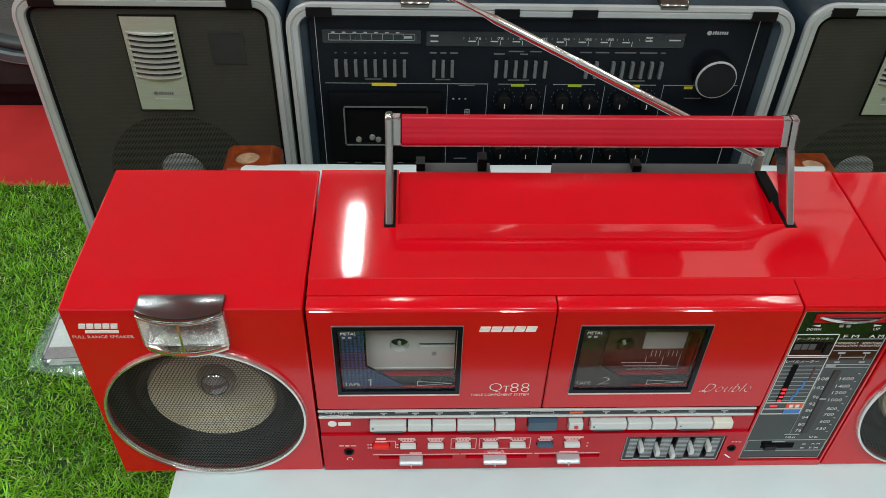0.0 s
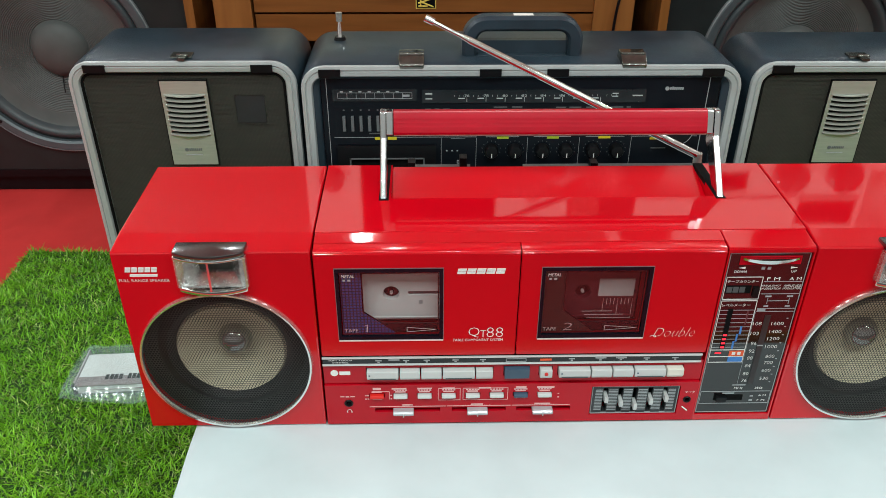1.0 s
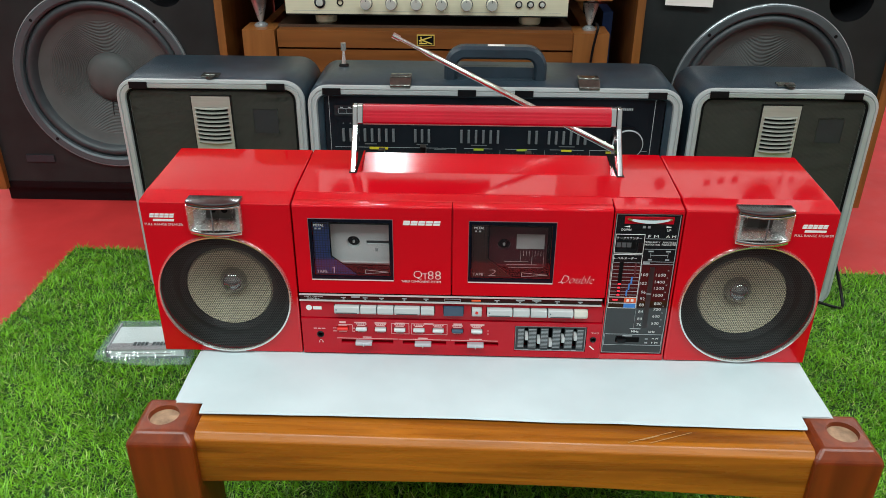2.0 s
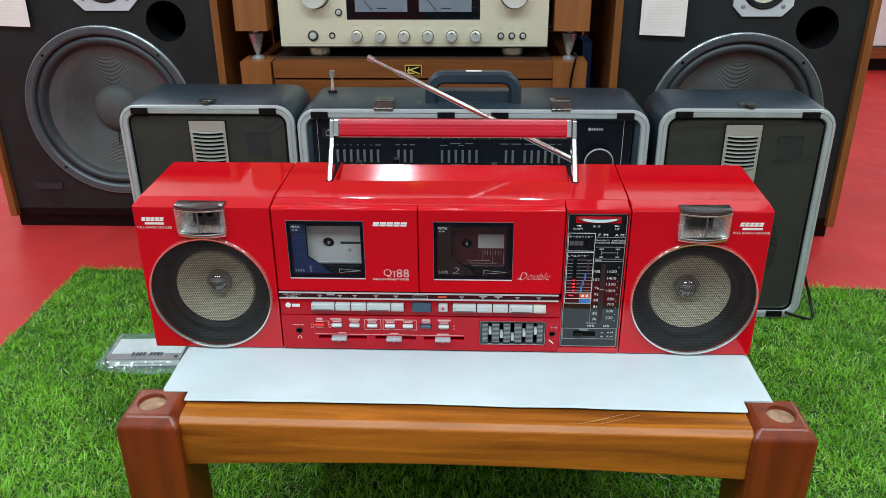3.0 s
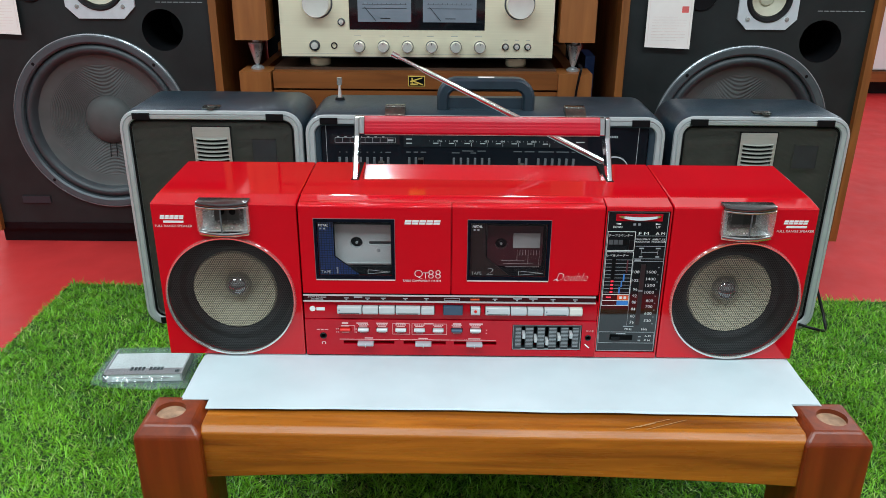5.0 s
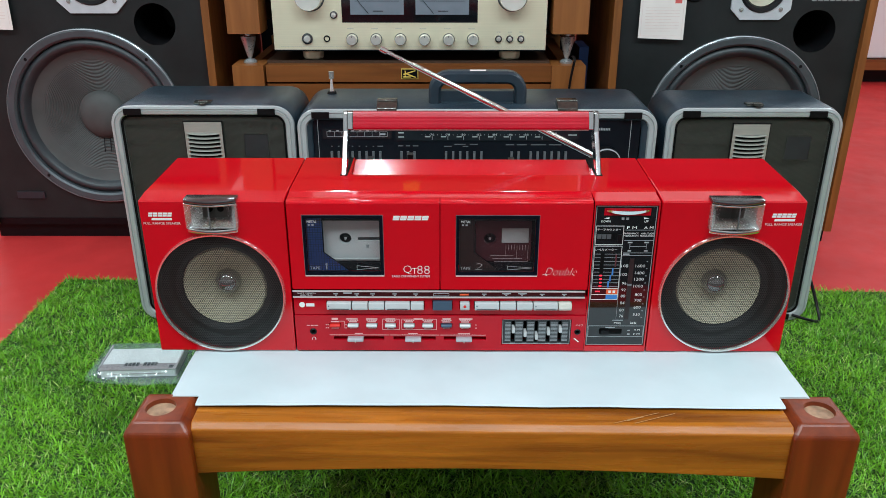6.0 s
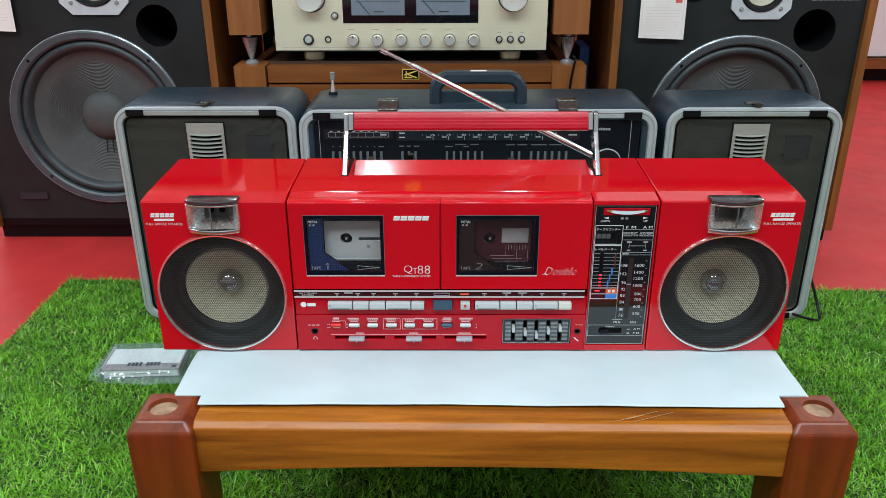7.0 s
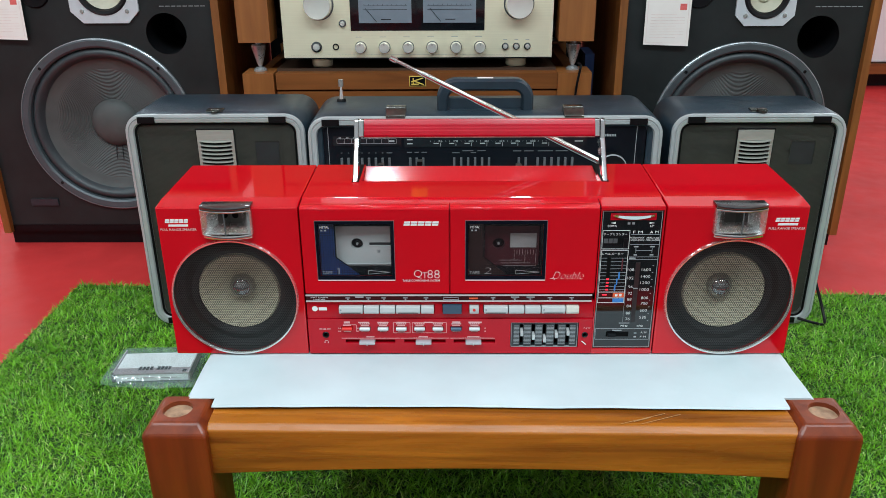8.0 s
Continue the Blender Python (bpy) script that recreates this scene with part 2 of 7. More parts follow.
DIAL_INK = mat("dial_print", (0.42, 0.46, 0.45), 0.5, var=0.1, scale=300)
DIM_INK = mat("dim_print", (0.115, 0.125, 0.130), 0.5, var=0.1, scale=300)
CARD_RED = mat("pinkish_red_print", (0.70, 0.13, 0.12), 0.6, var=0.1, scale=200)
CLASP = mat("dark_polished_clasp", (0.15, 0.15, 0.135), 0.16, 0.85, var=0.2, scale=120, rvar=0.6)
ARM_CHROME = mat("handle_chrome", (0.52, 0.53, 0.54), 0.14, 1.0, var=0.06, scale=40, rvar=0.3)
SURROUND_GREY = mat("dark_grey_rolled_foam", (0.034, 0.041, 0.046), 0.45, var=0.12, scale=60)
SLIDE = mat("translucent_slide_plastic", (0.50, 0.50, 0.53), 0.22, 0.4, var=0.03, scale=60)
LINE_CHROME = mat("bright_trim_line", (0.70, 0.71, 0.71), 0.2, 0.4, var=0.05, scale=60)
RIM_EDGE = mat("rim_highlight_grey", (0.34, 0.365, 0.38), 0.22, 0.5, var=0.08, scale=60)
SCRATCH = mat("pale_scratch", (0.48, 0.28, 0.12), 0.6, var=0.1, scale=90)
SILVER_FACE = mat("brushed_silver_face", (0.84, 0.83, 0.80), 0.40, 0.0, var=0.04, scale=20, stretch=(0.3, 1, 20))
BEAM_WOOD = wood("golden_varnished_wood", (0.185, 0.050, 0.0045), (0.47, 0.150, 0.013), "x", 0.28, grain=11.0)
POST_WOOD = wood("red_brown_varnished_wood", (0.120, 0.017, 0.003), (0.225, 0.036, 0.005), "z", 0.34, grain=11.0)
RACK_WOOD = wood("brown_rack_wood", (0.165, 0.050, 0.012), (0.27, 0.090, 0.022), "x", 0.38, 0.0, 12.0)
RACK_POST = wood("brown_rack_post_wood", (0.235, 0.079, 0.020), (0.335, 0.122, 0.032), "z", 0.38, 0.0, 12.0)
WALNUT = wood("walnut_veneer", (0.165, 0.055, 0.011), (0.29, 0.103, 0.022), "z", 0.42, 0.0, 14.0)
FOOT_BADGE = mat("blue_grey_badge_plastic", (0.018, 0.026, 0.032), 0.4, var=0.1, scale=60)
SHELF_BROWN = mat("dark_brown_shelf_veneer", (0.075, 0.040, 0.026), 0.30, var=0.15, scale=20, stretch=(0.1, 1, 1))
GOLD_BADGE = mat("polished_gilt_plate", (0.98, 0.52, 0.07), 0.16, 0.85, var=0.06, scale=80)
DIAL_SLOT = mat("dark_dial_slot", (0.020, 0.014, 0.015), 0.3, var=0.15, scale=60)
FRAME_BLACK = mat("blue_black_frame_plastic", (0.004, 0.005, 0.010), 0.10, var=0.15, scale=60, spec=0.2)
EDGE_GREY = mat("edge_glint_grey", (0.20, 0.18, 0.20), 0.3, 0.4, var=0.2, scale=120)
HOLE_WOOD = mat("raw_wood_in_hole", (0.33, 0.20, 0.12), 0.6, var=0.4, scale=120)

# ---------- mesh helpers ----------
BASE = {}


def thing(name, at, label, category, group="", kind=""):
    ob = new(name)
    ob.location = at
    ob.empty_display_size = 0.02
    BASE[ob] = Vector(at)
    return tagged(ob, label, category, group, kind)


def islands(bm):
    """Connected pieces of a mesh, those whose bounds touch taken together; lists of faces."""
    left, groups = set(bm.faces), []
    while left:
        todo, got = [left.pop()], []
        while todo:
            f = todo.pop()
            got.append(f)
            for e in f.edges:
                for g in e.link_faces:
                    if g in left:
                        left.discard(g)
                        todo.append(g)
        co = [v.co for f in got for v in f.verts]
        lo = [min(c[i] for c in co) - 1e-5 for i in range(3)]
        hi = [max(c[i] for c in co) + 1e-5 for i in range(3)]
        near = [g for g in groups if all(g[1][i] <= hi[i] and lo[i] <= g[2][i] for i in range(3))]
        for g in near:
            groups.remove(g)
            got += g[0]
            lo, hi = [min(a, c) for a, c in zip(lo, g[1])], [max(a, c) for a, c in zip(hi, g[2])]
        groups.append((got, lo, hi))
    return [g[0] for g in groups]


def part(name, bm, material, parent, label="", smooth=False):
    """One mesh object under a thing or part; bm is in world metres. Print falls apart into its separate marks."""
    if name.endswith(("_print", "_line", "scratch")):
        groups = islands(bm)
        if 1 < len(groups) <= 60:
            for faces in groups:
                piece = bmesh.new()
                seen = {}
                for f in faces:
                    for v in f.verts:
                        if v not in seen:
                            seen[v] = piece.verts.new(v.co)
                    piece.faces.new([seen[v] for v in f.verts])
                part(name + "_mark" if name.endswith("scratch") else name.replace("_print", "_mark").replace("_line", "_mark"), piece, material, parent, label)
            bm.free()
            return None
    me = bpy.data.meshes.new(name)
    base = BASE[parent]
    bmesh.ops.translate(bm, vec=-base, verts=bm.verts)
    bm.to_mesh(me)
    bm.free()
    me.materials.append(material)
    if smooth:
        for p in me.polygons:
            p.use_smooth = True
        me.set_sharp_from_angle(angle=radians(35))
    ob = new(name, me)
    ob.parent = parent
    BASE[ob] = base
    if label:
        ob["label"] = label
    return ob


def solo(name, bm, material, label, category, group="", kind="", smooth=False, at=(0, 0, 0)):
    me = bpy.data.meshes.new(name)
    bmesh.ops.translate(bm, vec=-Vector(at), verts=bm.verts)
    bm.to_mesh(me)
    bm.free()
    me.materials.append(material)
    if smooth:
        for p in me.polygons:
            p.use_smooth = True
        me.set_sharp_from_angle(angle=radians(35))
    ob = new(name, me)
    ob.location = at
    BASE[ob] = Vector(at)
    return tagged(ob, label, category, group, kind)


def bevel_sharp(bm, width, segs=2, angle=40):
    es = [e for e in bm.edges if len(e.link_faces) == 2 and e.calc_face_angle(0) > radians(angle)]
    if es and width > 0:
        bmesh.ops.bevel(bm, geom=es, offset=width, segments=segs, affect="EDGES", profile=0.5)
    return bm


def box(x0, x1, y0, y1, z0, z1, bev=0.0, segs=2, bm=None):
    own = bmesh.new()
    vs = [own.verts.new((x, y, z)) for x in (x0, x1) for y in (y0, y1) for z in (z0, z1)]
    for f in ((0, 1, 3, 2), (4, 6, 7, 5), (0, 4, 5, 1), (2, 3, 7, 6), (0, 2, 6, 4), (1, 5, 7, 3)):
        own.faces.new([vs[i] for i in f])
    bevel_sharp(own, bev, segs)
    if bm is None:
        return own
    return add(bm, own)


def add(bm, other):
    me = bpy.data.meshes.new("join")
    other.to_mesh(me)
    other.free()
    bm.from_mesh(me)
    bpy.data.meshes.remove(me)
    return bm


def prism_x(profile, x0, x1, bev=0.0, segs=2):
    """A profile of (y, z) drawn out along x."""
    bm = bmesh.new()
    a = [bm.verts.new((x0, y, z)) for y, z in profile]
    b = [bm.verts.new((x1, y, z)) for y, z in profile]
    n = len(profile)
    bm.faces.new(a)
    bm.faces.new(b[::-1])
    for i in range(n):
        bm.faces.new((a[i], b[i], b[(i + 1) % n], a[(i + 1) % n]))
    bmesh.ops.recalc_face_normals(bm, faces=bm.faces)
    return bevel_sharp(bm, bev, segs, 20)


def prism_y(outline, y0, y1, bev=0.0, segs=2):
    """An outline of (x, z) drawn out along y."""
    bm = bmesh.new()
    a = [bm.verts.new((x, y0, z)) for x, z in outline]
    b = [bm.verts.new((x, y1, z)) for x, z in outline]
    n = len(outline)
    bm.faces.new(a)
    bm.faces.new(b[::-1])
    for i in range(n):
        bm.faces.new((a[i], b[i], b[(i + 1) % n], a[(i + 1) % n]))
    bmesh.ops.recalc_face_normals(bm, faces=bm.faces)
    return bevel_sharp(bm, bev, segs, 50)


def prism_z(outline, z0, z1, bev=0.0, segs=2):
    """An outline of (x, y) drawn out along z."""
    bm = bmesh.new()
    a = [bm.verts.new((x, y, z0)) for x, y in outline]
    b = [bm.verts.new((x, y, z1)) for x, y in outline]
    n = len(outline)
    bm.faces.new(a)
    bm.faces.new(b[::-1])
    for i in range(n):
        bm.faces.new((a[i], b[i], b[(i + 1) % n], a[(i + 1) % n]))
    bmesh.ops.recalc_face_normals(bm, faces=bm.faces)
    return bevel_sharp(bm, bev, segs, 50)


def lathe(profile, cx, cz, n=64, axis="y", cy=0.0, closed=False):
    """A profile of (radius, depth) turned round an axis through (cx, cz) along y, or through (cx, cy) along z."""
    bm = bmesh.new()
    rings = []
    for r, d in profile:
        if r < 1e-6:
            p = (cx, d, cz) if axis == "y" else (cx, cy, d)
            rings.append([bm.verts.new(p)])
            continue
        ring = []
        for i in range(n):
            a = 2 * math.pi * i / n
            p = (cx + r * math.cos(a), d, cz + r * math.sin(a)) if axis == "y" else (cx + r * math.cos(a), cy + r * math.sin(a), d)
            ring.append(bm.verts.new(p))
        rings.append(ring)
    pairs = list(zip(rings, rings[1:]))
    if closed:
        pairs.append((rings[-1], rings[0]))
    for a, b in pairs:
        for i in range(n):
            j = (i + 1) % n
            if len(a) == 1 and len(b) > 1:
                bm.faces.new((a[0], b[i], b[j]))
            elif len(b) == 1 and len(a) > 1:
                bm.faces.new((a[i], b[0], a[j]))
            elif len(a) > 1:
                bm.faces.new((a[i], b[i], b[j], a[j]))
    bmesh.ops.recalc_face_normals(bm, faces=bm.faces)
    return bm


def rod(p, q, r0, r1, n=16, bm=None):
    """A tapered round bar from p to q with closed ends."""
    own = bmesh.new()
    p, q = Vector(p), Vector(q)
    d = q - p
    bmesh.ops.create_cone(own, cap_ends=True, segments=n, radius1=r0, radius2=r1, depth=d.length)
    m = Matrix.Translation((p + q) / 2) @ d.to_track_quat("Z", "Y").to_matrix().to_4x4()
    bmesh.ops.transform(own, matrix=m, verts=own.verts)
    return own if bm is None else add(bm, own)


def tube(points, r, n=10):
    """A round cable through points."""
    bm = bmesh.new()
    pts = [Vector(p) for p in points]
    fine = []
    for i in range(len(pts) - 1):
        a, b = pts[max(i - 1, 0)], pts[min(i + 2, len(pts) - 1)]
        for k in range(6):
            t = k / 6
            p0, p1 = pts[i], pts[i + 1]
            t2, t3 = t * t, t * t * t
            fine.append(0.5 * ((2 * p0) + (p1 - a) * t + (2 * a - 5 * p0 + 4 * p1 - b) * t2 + (3 * p0 - a - 3 * p1 + b) * t3))
    fine.append(pts[-1])
    rings = []
    for i, p in enumerate(fine):
        d = (fine[min(i + 1, len(fine) - 1)] - fine[max(i - 1, 0)]).normalized()
        q = d.to_track_quat("Z", "Y").to_matrix()
        rings.append([bm.verts.new(p + q @ Vector((r * math.cos(2 * math.pi * k / n), r * math.sin(2 * math.pi * k / n), 0))) for k in range(n)])
    for a, b in zip(rings, rings[1:]):
        for k in range(n):
            bm.faces.new((a[k], a[(k + 1) % n], b[(k + 1) % n], b[k]))
    bm.faces.new(rings[0][::-1])
    bm.faces.new(rings[-1])
    bmesh.ops.recalc_face_normals(bm, faces=bm.faces)
    return bm


def round_rect(x0, x1, z0, z1, r, n=8):
    pts = []
    for cx, cz, a0 in ((x1 - r, z0 + r, -90), (x1 - r, z1 - r, 0), (x0 + r, z1 - r, 90), (x0 + r, z0 + r, 180)):
        for i in range(n + 1):
            a = radians(a0 + 90 * i / n)
            pts.append((cx + r * math.cos(a), cz + r * math.sin(a)))
    return pts


def rect(x0, x1, z0, z1):
    return [(x0, z0), (x1, z0), (x1, z1), (x0, z1)]


def circle(cx, cz, r, n=48):
    return [(cx + r * math.cos(2 * math.pi * i / n), cz + r * math.sin(2 * math.pi * i / n)) for i in range(n)]


def loft(loops, y_of):
    """Joins equal-length outlines of (x, z), each at its own depth."""
    bm = bmesh.new()
    rings = [[bm.verts.new((x, y, z)) for x, z in lp] for lp, y in zip(loops, y_of)]
    n = len(rings[0])
    for a, b in zip(rings, rings[1:]):
        for i in range(n):
            bm.faces.new((a[i], a[(i + 1) % n], b[(i + 1) % n], b[i]))
    bmesh.ops.recalc_face_normals(bm, faces=bm.faces)
    return bm


def plate(outer, holes, y, deep):
    """A plate facing -y with an outline of (x, z), holes that go through it, and a thickness."""
    bm = bmesh.new()
    edges = []
    for lp in [outer, *holes]:
        vs = [bm.verts.new((x, y, z)) for x, z in lp]
        edges += [bm.edges.new((vs[i], vs[(i + 1) % len(vs)])) for i in range(len(vs))]
    bmesh.ops.triangle_fill(bm, use_beauty=True, use_dissolve=False, edges=edges)
    for f in bm.faces:
        f.normal_update()
        if f.normal.y > 0:
            f.normal_flip()
    for k, lp in enumerate([outer, *holes]):
        a = [bm.verts.new((x, y, z)) for x, z in lp]
        b = [bm.verts.new((x, y + deep, z)) for x, z in lp]
        for i in range(len(lp)):
            j = (i + 1) % len(lp)
            bm.faces.new((a[i], a[j], b[j], b[i]) if k else (a[j], a[i], b[i], b[j]))
    return bm


def words(text, x0, x1, z0, height, y, material, parent, name="lettering", shear=0.0, thin=0.0):
    """Flat lettering facing -y, from x0 to x1, its foot at z0."""
    cu = bpy.data.curves.new("type", "FONT")
    cu.body, cu.size, cu.shear, cu.resolution_u, cu.extrude, cu.offset = text, 1.0, shear, 2, 0.0, thin
    ob = bpy.data.objects.new("type", cu)
    scene.collection.objects.link(ob)
    me = bpy.data.meshes.new_from_object(ob.evaluated_get(bpy.context.evaluated_depsgraph_get()))
    bpy.data.objects.remove(ob)
    bpy.data.curves.remove(cu)
    bm = bmesh.new()
    bm.from_mesh(me)
    bpy.data.meshes.remove(me)
    if not bm.verts:
        return None
    xs, ys = [v.co.x for v in bm.verts], [v.co.y for v in bm.verts]
    w, h = max(xs) - min(xs), max(ys) - min(ys)
    bx, by = min(xs), min(ys)
    for v in bm.verts:
        v.co = ((v.co.x - bx) / w * (x1 - x0) + x0, y, (v.co.y - by) / h * height + z0)
    for f in bm.faces:
        f.normal_update()
        if f.normal.y > 0:
            f.normal_flip()
    return part(name, bm, material, parent)


def bars(cells, y, thick, bm=None):
    """Thin raised print: boxes (x0, x1, z0, z1) proud of the face at y."""
    bm = bmesh.new() if bm is None else bm
    for x0, x1, z0, z1 in cells:
        box(x0, x1, y - thick, y, z0, z1, bm=bm)
    return bm


def slanted(x0, x1, z0, z1, count, y, gap=0.16, slit=0.09):
    """A row of slanted plain blocks, each split by a slit, as a maker's mark."""
    bm = bmesh.new()
    pitch, lean = (x1 - x0) / count, (z1 - z0) * 0.22
    mid, half = (z0 + z1) / 2, (z1 - z0) * slit / 2
    for i in range(count):
        a, b = x0 + i * pitch, x0 + (i + 1 - gap) * pitch
        for lo, hi in ((z0, mid - half), (mid + half, z1)):
            s0, s1 = lean * (lo - mid) / (z1 - z0), lean * (hi - mid) / (z1 - z0)
            ring = [(a + s0, lo), (b + s0, lo), (b + s1, hi), (a + s1, hi)]
            front = [bm.verts.new((x, y - 0.0003, z)) for x, z in ring]
            back = [bm.verts.new((x, y, z)) for x, z in ring]
            bm.faces.new(front)
            for k in range(4):
                bm.faces.new((front[k], back[k], back[(k + 1) % 4], front[(k + 1) % 4]))
    bmesh.ops.recalc_face_normals(bm, faces=bm.faces)
    return bm


def stroke(points, width, y, bm=None):
    """A flat brush line facing -y through points of (x, z)."""
    bm = bmesh.new() if bm is None else bm
    pts = [Vector(p) for p in points]
    pairs = []
    for i, p in enumerate(pts):
        d = (pts[min(i + 1, len(pts) - 1)] - pts[max(i - 1, 0)]).normalized()
        n = Vector((-d.y, d.x)) * width / 2
        pairs.append([bm.verts.new((q.x, y, q.y)) for q in (p - n, p + n)])
    for (a, b), (c, d) in zip(pairs, pairs[1:]):
        f = bm.faces.new((a, c, d, b))
        f.normal_update()
        if f.normal.y > 0:
            f.normal_flip()
    return bm


def outline_cells(x0, x1, z0, z1, w):
    return [(x0, x1, z0, z0 + w), (x0, x1, z1 - w, z1), (x0, x0 + w, z0, z1), (x1 - w, x1, z0, z1)]


# ---------- the room ----------
FLOOR = -0.024
X0, X1, Y0, Y1 = -3.6, 4.2, -3.1, 4.8
solo("floor", box(X0, X1, -0.60, Y1, -0.1, FLOOR), FLOOR_RED, "red smooth floor covering with faint scuffs", "floor", kind="structure")
# Unseen dark floor, added so that fronts and metals reflect no red.
solo("added_dark_floor", box(X0, X1, Y0, -0.601, -0.1, FLOOR), FLOOR_GREY, "unseen dark floor, added to mute red bounce and front reflections", "floor", kind="structure")
solo("ceiling", box(X0, X1, Y0, Y1, CEILING, CEILING + 0.1), CEIL, "white flat ceiling with tube lights", "ceiling", kind="structure")
for nm, b in (("wall_north", (X0 - 0.12, X1 + 0.12, Y1, Y1 + 0.12)), ("wall_south", (X0 - 0.12, X1 + 0.12, Y0 - 0.12, Y0)),
              ("wall_west", (X0 - 0.12, X0, Y0, Y1)), ("wall_east", (X1, X1 + 0.12, Y0, Y1))):
    solo(nm, box(*b, -0.1, CEILING + 0.1), WALL_GREY if nm == "wall_south" else WALL, "unseen south wall, greyed to set the light on the fronts" if nm == "wall_south" else "plain off-white painted wall", "wall", kind="structure")
for tx, ty, tl in TUBES:
    fx = thing("ceiling_light", (tx, ty, CEILING), "white enamel tube light fixture in a mostly added ceiling layout", "light", "ceiling lights")
    part("housing", box(tx - 0.09, tx + 0.09, ty - tl / 2 - 0.045, ty + tl / 2 + 0.045, CEILING - 0.06, CEILING - 0.001, 0.008), TUBE_WHITE, fx)
    for ex in (-tl / 2 - 0.025, tl / 2 + 0.025):
        part("end_cap", box(tx - 0.07, tx + 0.07, ty + ex - 0.012, ty + ex + 0.012, CEILING - 0.085, CEILING - 0.061, 0.003), TUBE_WHITE, fx)


# ---------- artificial turf ----------
GX0, GX1, GY0, GY1 = -0.70, 1.05, -0.34, 0.600
SLANT = -0.031
mat_base = box(GX0, GX1, GY0, GY1, FLOOR, -0.011)
for v in mat_base.verts:
    v.co.y += SLANT * (v.co.x - GX0)
turf = solo("artificial_turf", mat_base, TURF_BASE, "bright green artificial grass mat on the red floor", "grass mat", kind="stuff")


def blades(name, count, seed, length, lean, width, zone, material):
    rng = np.random.default_rng(seed)
    x0, x1, y0, y1 = zone
    cx, cy = rng.uniform(x0, x1, count), rng.uniform(y0, y1, count)
    cy = cy + SLANT * (cx - GX0)
    ang = rng.uniform(0, 2 * np.pi, count)
    # tufts: blades grow longer in clumps about a centimetre wide and stay short between them
    cell = 0.011
    knots = rng.uniform(0, 1, (int((x1 - x0) / cell) + 3, int((y1 - y0) / cell) + 8))
    gx, gy = (cx - x0) / cell, (cy - y0) / cell + 5.5
    ix, iy = gx.astype(int), gy.astype(int)
    fx, fy = gx - ix, gy - iy
    fx, fy = fx * fx * (3 - 2 * fx), fy * fy * (3 - 2 * fy)
    tuft = (knots[ix, iy] * (1 - fx) + knots[ix + 1, iy] * fx) * (1 - fy) + (knots[ix, iy + 1] * (1 - fx) + knots[ix + 1, iy + 1] * fx) * fy
    ln = rng.uniform(*length, count) * (0.42 + 1.05 * tuft)
    tilt = rng.uniform(*lean, count)
    wd = rng.uniform(*width, count) / 2
    spin = ang + np.pi / 2 + rng.normal(0, 0.5, count)
    bx, by = np.cos(spin) * wd, np.sin(spin) * wd
    dx, dy = np.cos(ang) * np.sin(tilt), np.sin(ang) * np.sin(tilt)
    dz = np.cos(tilt)
    v = np.empty((count, 5, 3))
    v[:, 0] = np.stack([cx - bx, cy - by, np.full(count, -0.012)], 1)
    v[:, 1] = np.stack([cx + bx, cy + by, np.full(count, -0.012)], 1)
    mx, my, mz = cx + dx * ln * 0.5, cy + dy * ln * 0.5, -0.012 + dz * ln * 0.62
    v[:, 2] = np.stack([mx + bx * 0.8, my + by * 0.8, mz], 1)
    v[:, 3] = np.stack([mx - bx * 0.8, my - by * 0.8, mz], 1)
    v[:, 4] = np.stack([cx + dx * ln, cy + dy * ln, -0.012 + dz * ln], 1)
    me = bpy.data.meshes.new(name)
    idx = np.arange(count)[:, None] * 5
    quads = idx + np.array([[0, 1, 2, 3]])
    tris = idx + np.array([[3, 2, 4]])
    me.vertices.add(count * 5)
    me.vertices.foreach_set("co", v.ravel())
    me.loops.add(count * 7)
    me.loops.foreach_set("vertex_index", np.concatenate([quads.ravel(), tris.ravel()]).astype(np.int32))
    me.polygons.add(count * 2)
    me.polygons.foreach_set("loop_start", np.concatenate([np.arange(count) * 4, count * 4 + np.arange(count) * 3]).astype(np.int32))
    me.update(calc_edges=True)
    me.validate()
    me.materials.append(material)
    ob = new(name, me)
    ob.parent = turf
    return tagged(ob, kind="stuff")


blades("grass_blades", 380000, 3, (0.007, 0.0150), (0.6, 1.5), (0.0009, 0.0017), (GX0, GX1, GY0, GY1), BLADE)
blades("grass_curls", 34000, 5, (0.008, 0.014), (0.9, 1.45), (0.0008, 0.0014), (GX0, GX1, GY0, GY1), THATCH)

# ---------- the low wooden stand and the sheet on it ----------
TABLE = 0.2
POSTS = ((-0.2695, -0.0935), (0.2988, -0.0950), (-0.276, 0.372), (0.304, 0.362))
stand = thing("wooden_stand", (0.015, 0.13, -0.012), "low red-brown varnished wooden stand with four square posts", "stand")


